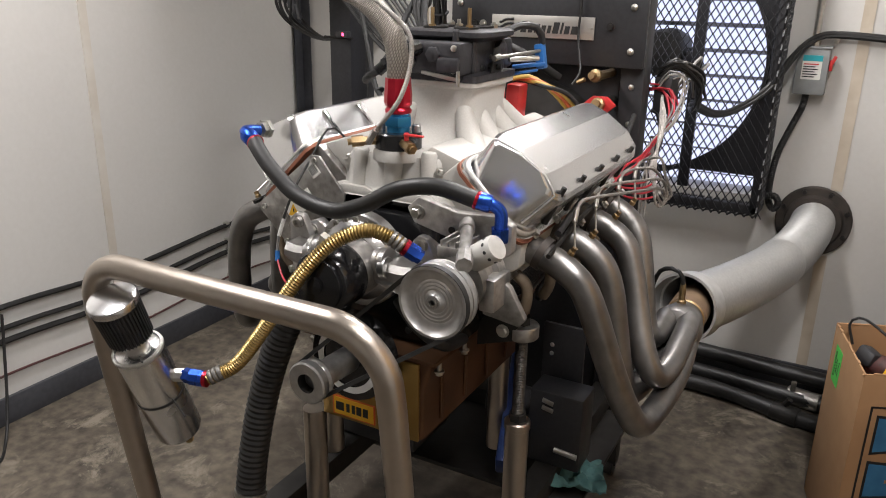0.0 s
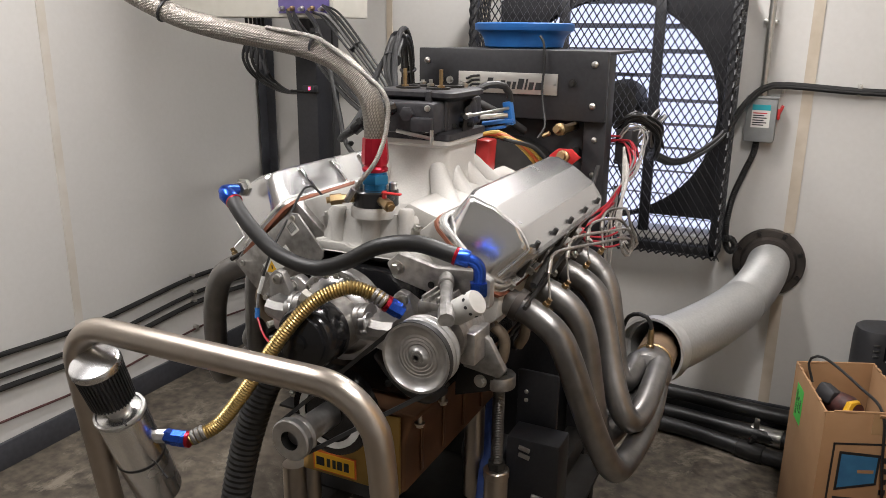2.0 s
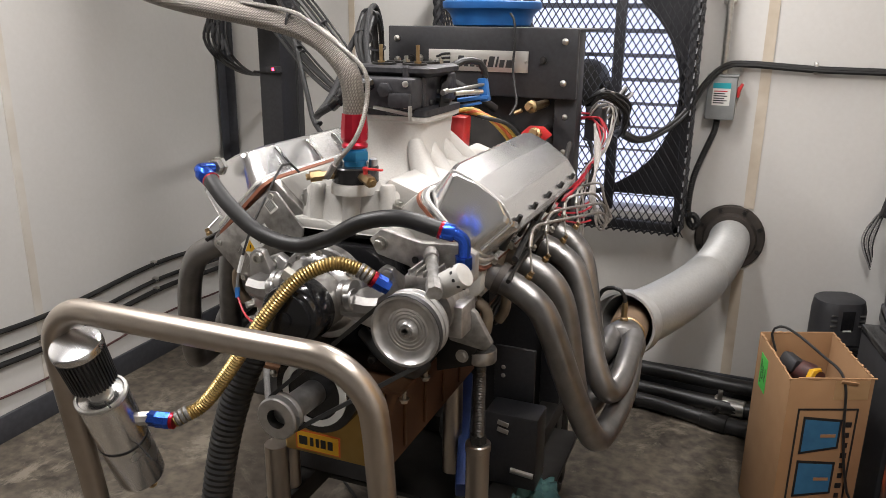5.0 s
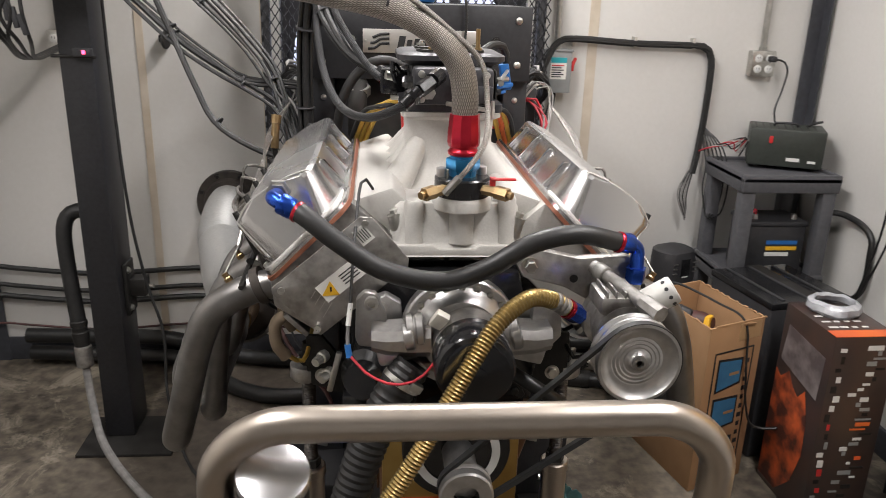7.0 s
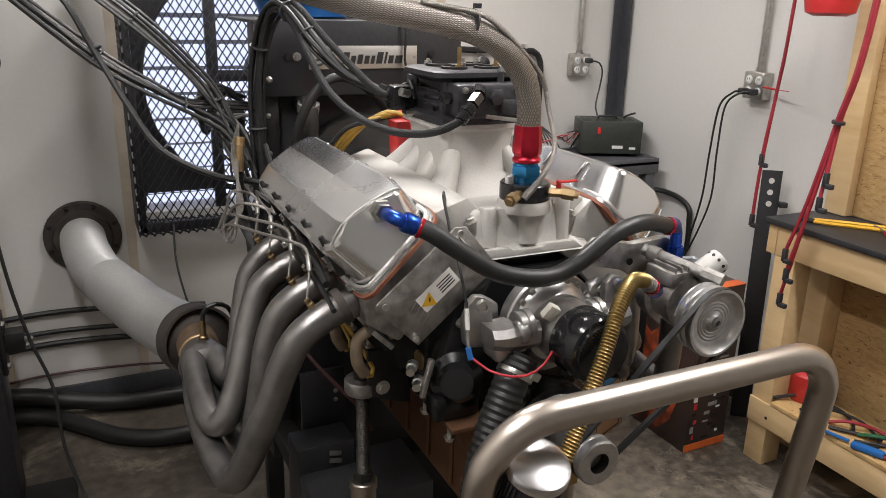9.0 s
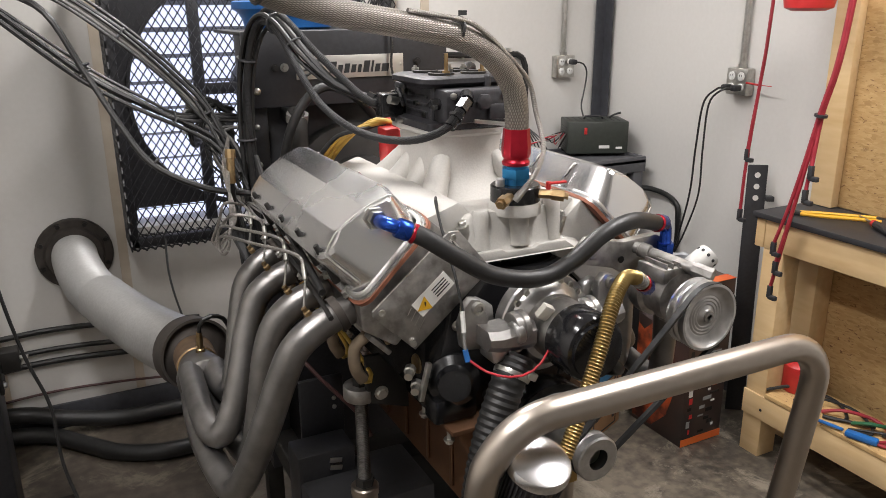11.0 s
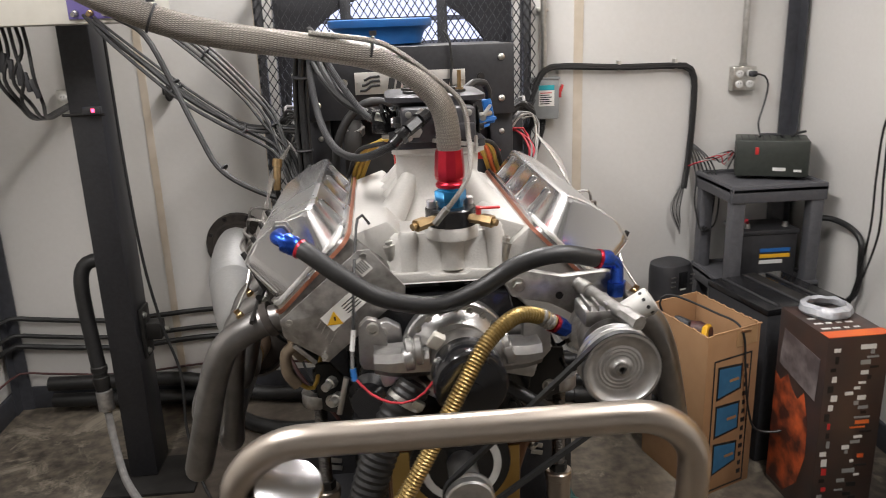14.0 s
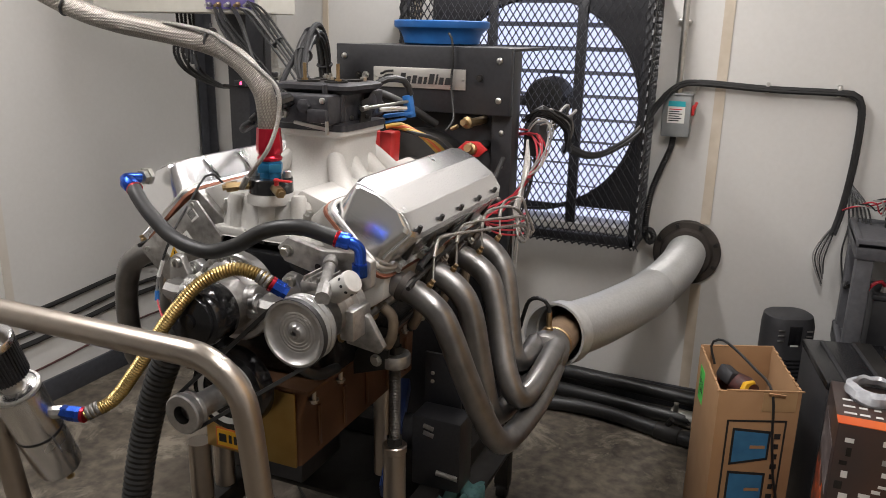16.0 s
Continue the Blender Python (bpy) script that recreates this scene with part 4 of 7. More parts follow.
part("sensor_screw", rod((IX - 0.10, 1.57, 1.43), (IX - 0.12, 1.565, 1.435), 0.009, 10), ZINC, carb)
part("lever_hook", tube([(IX - 0.09, IY + 0.045, 1.44), (IX - 0.105, IY + 0.03, 1.46), (IX - 0.108, IY + 0.01, 1.45), (IX - 0.1, IY + 0.01, 1.425)], 0.005, 8), BLACKG, carb)
part("throttle_lever", merge(prism([(-0.03, -0.03), (0.02, -0.035), (0.03, 0.0), (0.012, 0.035), (-0.015, 0.03)], Matrix(((0, 0, 1, IX + 0.09), (1, 0, 0, IY + 0.0), (0, 1, 0, 1.418), (0, 0, 0, 1))), 0.004, 0.001), rod((IX + 0.07, IY, 1.41), (IX + 0.105, IY, 1.41), 0.006, 10)), GREASE, carb)
part("throttle_rod", merge(rod((IX + 0.098, IY - 0.02, 1.43), (0.160, 1.655, 1.438), 0.004, 8), rod((IX + 0.10, IY - 0.03, 1.43), (IX + 0.10, IY - 0.005, 1.432), 0.0065, 8)), ZINC, carb)
brk = part("throttle_bracket", merge(box((0.075, 0.03, 0.008), (0.135, 1.655, 1.405), 0.002, (0, -8, 20)), box((0.02, 0.024, 0.055), (0.158, 1.668, 1.425), 0.003, (0, -10, 0)), box((0.09, 0.02, 0.006), (0.115, 1.64, 1.388), 0.002, (0, -10, 25))), BLUEPL, carb, "blue anodised throttle cable bracket")
part("return_spring", rod((0.11, 1.60, 1.42), (0.16, 1.65, 1.422), 0.006, 10), ZINC, brk)
part("vent_hose", tube([(IX + 0.07, 1.60, 1.475), (IX + 0.10, 1.63, 1.492), (IX + 0.13, 1.66, 1.485), (0.160, 1.67, 1.452)], 0.0085, 10), RUBBER, carb)
part("fuel_hose", tube([(-0.066, 1.345, 1.407), (-0.100, 1.352, 1.390), (-0.132, 1.39, 1.377), (-0.168, 1.46, 1.375), (-0.198, 1.55, 1.39), (-0.224, 1.65, 1.43), (-0.242, 1.74, 1.50), (-0.25, 1.83, 1.563), (-0.262, 1.90, 1.593), (-0.278, 1.96, 1.56), (-0.29, 2.0, 1.46), (-0.29, 2.02, 1.30), (-0.27, 2.03, 1.1)], 0.0078, 12, 0.015), SLEEVE, carb, "black braided fuel hose")
part("fuel_fitting", merge(rod((-0.005, 1.40, 1.452), (-0.020, 1.372, 1.444), 0.015, 10), rod((-0.020, 1.372, 1.444), (-0.042, 1.355, 1.430), 0.0135, 6), rod((-0.042, 1.355, 1.430), (-0.070, 1.344, 1.404), 0.012, 12), rod((-0.050, 1.352, 1.422), (-0.056, 1.350, 1.417), 0.0155, 6)), BLACKG, carb, "black anodised fuel fitting")
part("fuel_hose", tube([(IX - 0.09, 1.62, 1.42), (-0.12, 1.64, 1.43), (-0.19, 1.74, 1.52), (-0.235, 1.85, 1.60), (-0.255, 1.93, 1.61), (-0.275, 2.0, 1.53), (-0.30, 2.03, 1.35)], 0.0078, 12, 0.015), SLEEVE, carb)
for k in range(5):
    o = Vector(((0.012, -0.010, 0.002, 0.016, -0.014)[k], (0.004, 0.012, -0.012, -0.008, -0.004)[k], (0.004, -0.006, 0.008, -0.008, 0.012)[k]))
    run = [(-0.285, 2.03, 1.02), (-0.295, 2.03, 1.20), (-0.297, 2.03, 1.34), (-0.292, 2.01, 1.46), (-0.277, 1.97, 1.553), (-0.258, 1.91, 1.592), (-0.24, 1.84, 1.572), (-0.213, 1.76, 1.512), (-0.165, 1.70, 1.455), (-0.105, 1.655, 1.425)]
    part("loom_hose", tube([Vector(q) + o * (1 if i < 8 else 0.5) for i, q in enumerate(run)], (0.0065, 0.005, 0.0075, 0.005, 0.006)[k], 8, 0.02), RUBBER, carb)
for q, w in (((-0.297, 2.03, 1.30), (0, 0, 1)), ((-0.288, 2.0, 1.50), (0.1, -0.3, 1)), ((-0.246, 1.865, 1.585), (0.2, -0.8, -0.2)), ((-0.225, 1.79, 1.535), (0.3, -0.8, -0.55))):
    part("loom_tie", lathe([(0.0245, -0.0025), (0.0255, 0), (0.0245, 0.0025)], q, w, 18), PLASTIC, carb)
part("loom_plug", merge(rod((-0.105, 1.655, 1.425), (-0.07, 1.63, 1.412), 0.014, 12), rod((-0.112, 1.66, 1.43), (-0.10, 1.652, 1.423), 0.017, 10)), BLACKG, carb)
dist = part("distributor", merge(lathe([(0.03, 0), (0.032, 0.01), (0.036, 0.05), (0.034, 0.07), (0.02, 0.078)], (0.0, 1.745, 1.275), seg=24), lathe([(0.034, -0.06), (0.034, 0)], (0.0, 1.745, 1.275), seg=20), *[lathe([(0.007, 0), (0.006, 0.02)], (0.025 * math.cos(k * math.pi / 4), 1.745 + 0.025 * math.sin(k * math.pi / 4), 1.348), seg=8) for k in range(8)]), REDPL, engine, "red distributor cap behind the intake")
for s in (-1, 1):
    part("ignition_box", box((0.034, 0.055, 0.09), (IX + s * 0.066, 1.70, 1.312), 0.005, (0, s * 3, 0)), REDPL, dist)
    for k, m_ in enumerate((YELWIRE, ORANGEWIRE if s > 0 else YELWIRE, YELWIRE, RUBBER)):
        part("plug_lead", tube([(IX + s * 0.05, 1.71 + 0.012 * k, 1.365), (IX + s * (0.09 + 0.008 * k), 1.73, 1.37 - 0.006 * k), (IX + s * (0.13 + 0.012 * k), 1.78, 1.33), (IX + s * (0.16 + 0.012 * k), 1.85, 1.26), (IX + s * (0.19 + 0.01 * k), 1.88, 1.18)], 0.0055, 8), m_, dist, "" if m_ is RUBBER else "yellow and orange sleeved lead")

# ---- front of the engine ----
pl = prism([(-0.095, -0.058), (0.095, -0.058), (0.105, -0.048), (0.105, 0.045), (0.09, 0.058), (-0.10, 0.058), (-0.106, 0.05)], pose(EX - 0.180, 1.212, 1.143, 90, 0, 0) @ pose(0, 0, 0, 0, 0, 40), 0.006, 0.001)
plate = part("sensor_plate", pl, DULLALU, engine, "grey aluminium plate with a yellow warning label")
PM = pose(EX - 0.180, 1.2055, 1.143, 90, 0, 0) @ pose(0, 0, 0, 0, 0, 40)
lab = part("warning_label", box((0.082, 0.034, 0.0008), (0, 0, 0)), PAPER, plate, "white label with a yellow warning triangle")
lab.data.transform(PM @ pose(-0.004, -0.004, 0.0012))
tri = part("warning_triangle", prism([(-0.0145, -0.012), (0.0145, -0.012), (0.0, 0.0135)], PM @ pose(-0.026, -0.004, 0.002) @ pose(0, 0, 0, 0, 0, -36), 0.0006), YELLOW, lab)
part("triangle_mark", prism([(-0.0011, -0.004), (0.0011, -0.004), (0.0016, 0.004), (-0.0016, 0.004)], PM @ pose(-0.026, -0.005, 0.0028) @ pose(0, 0, 0, 0, 0, -36), 0.0004), INK, lab)
for k in range(4):
    part("print_bar", moved(box((0.032, 0.002, 0.0006)), PM @ pose(0.014, -0.013 + k * 0.0055, 0.0018)), INK, lab)
    part("engraved_line", moved(box((0.03 - 0.005 * k, 0.0012, 0.0006)), PM @ pose(-0.055, -0.03 + k * 0.012, 0.0004) @ pose(0, 0, 0, 0, 0, 20)), ZINC, plate)
tag = part("barcode_label", moved(box((0.024, 0.03, 0.0008)), PM @ pose(0.075, 0.032, 0.001)), PAPER, plate)
for k in range(5):
    part("print_bar", moved(box((0.0018, 0.02, 0.0006)), PM @ pose(0.067 + k * 0.004, 0.032, 0.0016)), INK, tag)
for x, y in ((-0.09, -0.045), (-0.09, 0.045), (0.09, 0.045)):
    part("plate_bolt", moved(lathe([(0.006, 0), (0.006, 0.004), (0.003, 0.004), (0.003, 0.002)], (0, 0, 0), seg=14), PM @ pose(x, y, 0)), ZINC, plate)

# breather hose between the covers
hose = [(-0.236, 1.148, 1.272), (-0.217, 1.135, 1.262), (-0.172, 1.12, 1.230), (-0.104, 1.11, 1.189), (-0.017, 1.105, 1.173), (0.053, 1.108, 1.193), (0.121, 1.115, 1.230), (0.195, 1.124, 1.243), (0.268, 1.140, 1.225)]
bh = part("breather_hose", tube(hose, 0.0155, 16, 0.012), RUBBER, engine, "black rubber breather hose with blue fittings")
el = part("hose_elbow", tube([(-0.272, 1.20, 1.283), (-0.274, 1.168, 1.287), (-0.264, 1.155, 1.284), (-0.240, 1.149, 1.273)], 0.0115, 14, 0.006), BLUEANO, bh, "blue anodised elbow")
part("elbow_nut", merge(lathe([(0.020, 0), (0.020, 0.01)], (-0.272, 1.228, 1.283), (0, -1, 0), 6), lathe([(0.0155, 0.01), (0.0155, 0.022)], (-0.272, 1.228, 1.283), (0, -1, 0), 6)), ZINC, el)
part("elbow_collar", lathe([(0.016, 0), (0.017, 0.003), (0.017, 0.02), (0.0155, 0.024)], (-0.262, 1.155, 1.283), (0.25, -0.06, -0.12), 12), BLUEANO, el)
part("hose_ring", lathe([(0.0165, 0), (0.0175, 0.002), (0.0175, 0.006)], (-0.238, 1.149, 1.272), (0.25, -0.1, -0.13), 16), REDANO, bh)
part("hose_ring", lathe([(0.0165, 0), (0.0175, 0.002), (0.0175, 0.006)], (0.263, 1.139, 1.2265), (0.3, 0.06, -0.1), 16), REDANO, bh)
el2 = part("hose_elbow", tube([(0.270, 1.141, 1.224), (0.288, 1.148, 1.220), (0.302, 1.155, 1.209), (0.305, 1.156, 1.192), (0.304, 1.154, 1.165)], 0.0115, 14, 0.006), BLUEANO, bh, "blue anodised elbow")
part("elbow_collar", lathe([(0.0165, 0), (0.0165, 0.022), (0.015, 0.025)], (0.266, 1.1395, 1.226), (0.25, 0.08, -0.06), 12), BLUEANO, el2)
part("elbow_nut", lathe([(0.0165, 0), (0.0165, 0.022), (0.014, 0.026)], (0.304, 1.154, 1.178), (0, 0.03, -1), 6), BLUEANO, el2)

# vacuum pump on its bracket
vb = part("pump_bracket", prism([(-0.155, 0.025), (-0.13, 0.048), (-0.05, 0.03), (0.03, 0.035), (0.06, 0.02), (0.06, -0.03), (0.03, -0.05), (-0.01, -0.055), (-0.07, -0.02), (-0.14, -0.003)], pose(0.262, 1.19, 1.158, 90, 0, 0), 0.022, 0.004), DULLALU, engine, "cast aluminium accessory bracket")
part("bracket_bolt", hexbolt((0.132, 1.166, 1.177), (0, -1, 0), 0.0105, 0.012), ZINC, vb)
part("bracket_hole", lathe([(0.006, 0), (0.007, 0.003)], (0.205, 1.166, 1.155), (0, -1, 0), 14), GREASE, vb)
HX, HZ = 0.2645, 1.089
vp = part("vacuum_pump", merge(lathe([(0.05, 0), (0.052, 0.008), (0.052, 0.03), (0.043, 0.034), (0.043, 0.06), (0.048, 0.064), (0.048, 0.088), (0.03, 0.092)], (HX + 0.004, 1.155, HZ + 0.008), (0, -1, 0), 36),
                               box((0.055, 0.075, 0.03), (HX - 0.012, 1.105, HZ + 0.055), 0.006), box((0.03, 0.07, 0.06), (HX + 0.052, 1.115, HZ - 0.01), 0.005)), DULLALU, engine, "cast aluminium vacuum pump with a grooved pulley")
for k in range(4):
    part("pump_fin", box((0.004, 0.06, 0.012), (HX - 0.03 + 0.014 * k, 1.10, HZ + 0.073), 0.001), DULLALU, vp)
part("tension_rod", merge(rod((0.236, 1.165, 1.176), (0.292, 1.045, 1.153), 0.0115, 16, 0.002), rod((0.286, 1.058, 1.156), (0.302, 1.024, 1.149), 0.0145, 8), rod((0.240, 1.155, 1.174), (0.250, 1.134, 1.170), 0.0145, 16, 0.002)), GREASEALU, vp)
part("pump_ear", merge(prism([(-0.02, -0.05), (0.05, -0.06), (0.062, -0.045), (0.03, 0.01), (0.0, 0.03), (-0.02, 0.02)], pose(HX + 0.045, 1.14, HZ - 0.015, 90, 0, 0), 0.016, 0.003)), GREASEALU, vp)
pul = part("pump_pulley", lathe([(0.004, -0.004), (0.012, -0.003), (0.016, 0.002), (0.020, 0.0035), (0.022, 0.0025), (0.026, 0.0035), (0.028, 0.0025), (0.032, 0.0035), (0.034, 0.0025), (0.038, 0.0035), (0.040, 0.0025), (0.044, 0.003), (0.052, 0.0), (0.058, -0.008), (0.0625, -0.008), (0.0635, -0.004), (0.0635, 0.004), (0.055, 0.010), (0.0625, 0.016), (0.0625, 0.020), (0.055, 0.026), (0.0625, 0.032), (0.0625, 0.036), (0.03, 0.038)], (HX, 0.994, HZ), (0, 1, 0), 56), MACHALU, vp, "turned aluminium pulley")
part("pulley_bolt", lathe([(0.011, 0), (0.011, 0.004), (0.006, 0.005), (0.005, 0.001)], (HX, 0.991, HZ), (0, -1, 0), 20), DULLALU, pul)
flt = part("vent_filter", lathe([(0.0215, 0), (0.0225, 0.003), (0.0225, 0.052), (0.0205, 0.056), (0.012, 0.057)], (0.292, 1.078, 1.142), (0.72, -0.12, 0.5), 24), FILTERGREY, vp, "small pale grey vented filter cap")
fm = axis_frame((0.292, 1.078, 1.142), (0.72, -0.12, 0.5))
for k in range(10):
    a = k * math.pi / 5
    part("vent_hole", moved(lathe([(0.0032, 0), (0.0032, 0.001)], (0, 0, 0), (1, 0, 0), 8), fm @ pose(0, 0, 0.045) @ pose(0, 0, 0, 0, 0, math.degrees(a)) @ pose(0.0221, 0, 0)), INK, flt)

# crank: damper, mandrel and drive pulley with the belt
dm = part("crank_damper", lathe([(0.05, -0.002), (0.088, 0.0), (0.09, 0.004), (0.09, 0.04), (0.05, 0.045)], (EX + 0.01, 1.10, 0.875), (0, 1, 0), 48), BLACKG, engine, "black crank damper")
part("timing_ring", lathe([(0.058, 0.0), (0.072, 0.0), (0.072, 0.003), (0.058, 0.003)], (EX + 0.01, 1.0955, 0.875), (0, 1, 0), 48, close=False), WHITEPL, dm, "pale degree ring")
part("crank_mandrel", rod((EX + 0.011, 1.10, 0.877), (EX + 0.011, 0.985, 0.883), 0.026, 28, 0.002), MACHALU, dm)
cp = part("drive_pulley", lathe([(0.019, 0.0), (0.038, 0.0), (0.041, 0.003), (0.041, 0.016), (0.034, 0.021), (0.041, 0.026), (0.041, 0.030), (0.022, 0.032), (0.019, 0.03)], (0.017, 0.964, 0.885), (0, 1, 0), 40, close=False), MACHALU, dm, "turned aluminium drive pulley")
part("pulley_bore", lathe([(0.019, 0.0), (0.0185, 0.028), (0.001, 0.0285)], (0.017, 0.9645, 0.885), (0, 1, 0), 28, close=False), GREASE, cp)
c1, r1, c2, r2 = Vector((HX, HZ)), 0.061, Vector((0.017, 0.885)), 0.039
d = c1 - c2
base, off = math.atan2(d.y, d.x), math.acos((r2 - r1) / d.length)
loop = []
for c, r, a0, a1 in ((c2, r2, base + off, base + 2 * math.pi - off), (c1, r1, base - off, base + off)):
    for k in range(19):
        a = a0 + (a1 - a0) * k / 18
        loop.append((c.x + r * math.cos(a), c.y + r * math.sin(a)))
bm = bmesh.new()
nn = len(loop)
vv = []
for i, (x, z) in enumerate(loop):
    px, pz = loop[i - 1]
    qx, qz = loop[(i + 1) % nn]
    t2 = Vector((qx - px, qz - pz)).normalized()
    nx, nz = t2.y, -t2.x
    vv.append([bm.verts.new((x + nx * o, y, z + nz * o)) for o, y in ((0.003, 0.980), (0.003, 0.992), (-0.004, 0.990), (-0.004, 0.982))])
for i in range(nn):
    a, b = vv[i], vv[(i + 1) % nn]
    for k in range(4):
        bm.faces.new((a[k], a[(k + 1) % 4], b[(k + 1) % 4], b[k]))
bmesh.ops.recalc_face_normals(bm, faces=bm.faces[:])
moved(bm, pose(0, 0.006, 0))
part("drive_belt", bm, RUBBER, dm, "black rubber drive belt", smooth=60)

# electric water pump
wp = part("water_pump", merge(lathe([(0.090, 0), (0.094, 0.004), (0.094, 0.026), (0.091, 0.030), (0.080, 0.031), (0.076, 0.04), (0.062, 0.052)], (0.018, 1.165, 1.072), (0, -1, 0), 44)), MACHALU, engine, "polished electric water pump with a black motor")
part("pump_can", lathe([(0.057, 0), (0.057, 0.05)], (0.028, 1.118, 1.070), (0, -1, 0), 36), DULLALU, wp)
mot = part("pump_motor", lathe([(0.058, 0), (0.060, 0.003), (0.060, 0.058), (0.056, 0.064), (0.049, 0.066), (0.049, 0.074), (0.015, 0.078), (0.015, 0.083), (0.004, 0.084)], (0.028, 1.068, 1.070), (0, -1, 0), 40), BLACKG, wp, "gloss black pump motor")
for a in (40, 160, 280):
    part("motor_screw", hexbolt((0.026 + 0.04 * math.cos(radians(a)), 1.0, 1.072 + 0.04 * math.sin(radians(a))), (0, -1, 0), 0.005, 0.005), GREASE, mot)
for k in range(9):
    a = radians(20 + k * 17.5)
    part("pump_screw", lathe([(0.006, 0), (0.006, 0.006), (0.003, 0.006), (0.003, 0.003)], (0.018 + 0.0815 * math.cos(a), 1.134, 1.072 + 0.0815 * math.sin(a)), (0, -1, 0), 10), ZINC, wp)
for s, x in ((-1, -0.088), (1, 0.125)):
    arm = part("pump_port", merge(box((0.062, 0.052, 0.03), (x - s * 0.004, 1.125, 1.052), 0.006, (0, s * 14, 0)), prism([(-0.028, -0.045), (0.02, -0.05), (0.036, -0.02), (0.03, 0.03), (0.005, 0.045), (-0.02, 0.035), (-0.034, 0.0)], pose(x + s * 0.018, 1.19, 1.082, 90, 0, 0), 0.026, 0.004), lathe([(0.019, -0.008), (0.021, -0.006), (0.021, 0.006), (0.019, 0.008)], (x - s * 0.022, 1.10, 1.083), (1, 0, 0.2), 24)), MACHALU, wp)
    part("port_arm", merge(prism([(-0.020, -0.044), (0.010, -0.048), (0.026, -0.030), (0.024, 0.010), (0.008, 0.046), (-0.010, 0.050), (-0.024, 0.036), (-0.026, -0.030)], pose(0.018 + s * 0.142, 1.158, 1.093, 90, 0, 0), 0.020, 0.004),
                           loft([[Vector((0.018 + s * xx, yy, zz)) for yy, zz in ((1.148, z0), (1.098, z0), (1.088, z0 + 0.012), (1.088, z1 - 0.012), (1.098, z1), (1.148, z1))] for xx, z0, z1 in ((0.050, 1.050, 1.098), (0.085, 1.050, 1.094), (0.118, 1.053, 1.092), (0.142, 1.060, 1.095))]),
                           lathe([(0.025, -0.014), (0.028, -0.012), (0.028, -0.003), (0.0255, -0.001), (0.0255, 0.001), (0.028, 0.003), (0.028, 0.012), (0.025, 0.014)], (0.018 + s * 0.074, 1.112, 1.088), (1, 0, 0.1), 28)), CASTDULL, arm)
    part("arm_bolt", lathe([(0.011, 0), (0.011, 0.010), (0.006, 0.011), (0.006, 0.006)], (0.018 + s * 0.142, 1.138, 1.126), (0, -1, 0), 14), ZINC, arm)
    part("port_bolt", hexbolt((x + s * 0.022, 1.163, 1.105), (0, -1, 0), 0.009, 0.010), ZINC, arm)
    part("port_bolt", hexbolt((x + s * 0.012, 1.163, 1.068), (0, -1, 0), 0.007, 0.010), GREASE, arm)
part("connector", box((0.022, 0.014, 0.028), (-0.02, 1.085, 1.118), 0.002, (20, 30, 0)), BEIGEBOX, wp)
part("pump_wire", tube([(-0.012, 1.08, 1.108), (-0.02, 1.06, 1.075), (-0.05, 1.055, 1.035), (-0.09, 1.06, 1.022), (-0.13, 1.085, 1.028), (-0.160, 1.108, 1.052)], 0.0022, 8), REDWIRE, wp, "thin red wire")
part("pump_wire", tube([(-0.160, 1.108, 1.055), (-0.161, 1.112, 1.075), (-0.160, 1.117, 1.096)], 0.0028, 8), GREYWIRE, wp)
part("wire_splice", rod((-0.158, 1.106, 1.046), (-0.161, 1.111, 1.066), 0.005, 10), BLUEPL, wp)
part("spare_fitting", merge(lathe([(0.011, 0), (0.011, 0.012), (0.008, 0.014), (0.008, 0.03)], (-0.205, 1.24, 0.985), (-0.5, -0.8, -0.1), 8), lathe([(0.011, 0), (0.011, 0.012), (0.008, 0.014), (0.008, 0.03)], (-0.195, 1.235, 0.955), (-0.5, -0.8, -0.1), 8), box((0.01, 0.012, 0.075), (-0.188, 1.215, 0.965), 0.002, (0, 14, 0))), ZINC, engine)
part("fuel_pump", merge(lathe([(0.045, 0), (0.05, 0.005), (0.05, 0.03), (0.035, 0.04), (0.03, 0.06)], (-0.12, 1.235, 0.955), (-0.4, -0.9, 0.1), 24), box((0.09, 0.05, 0.05), (-0.13, 1.225, 0.90), 0.008)), BLACKG, engine, "gloss black pump housing")

# lower radiator hose and gold oil line
rh = part("radiator_hose", tube([(-0.058, 1.105, 1.035), (-0.092, 1.09, 0.985), (-0.135, 1.075, 0.89), (-0.168, 1.055, 0.77), (-0.184, 1.03, 0.64), (-0.188, 1.01, 0.52), (-0.185, 1.0, 0.42)], 0.0295, 20, ribs=(0.0125, 0.0022)), RUBBER, engine, "black corrugated radiator hose")
part("hose_clamp", lathe([(0.0325, -0.006), (0.0335, 0), (0.0325, 0.006)], (-0.076, 1.097, 1.008), (0.5, 0.2, 0.75), 24), ZINC, rh)
part("hose_clamp", lathe([(0.034, -0.006), (0.035, 0), (0.034, 0.006)], (-0.188, 1.015, 0.545), (0.02, 0.15, 1), 24), ZINC, rh)
part("clamp_screw", box((0.02, 0.012, 0.014), (-0.055, 1.068, 1.012), 0.002, (0, 30, 0)), ZINC, rh)

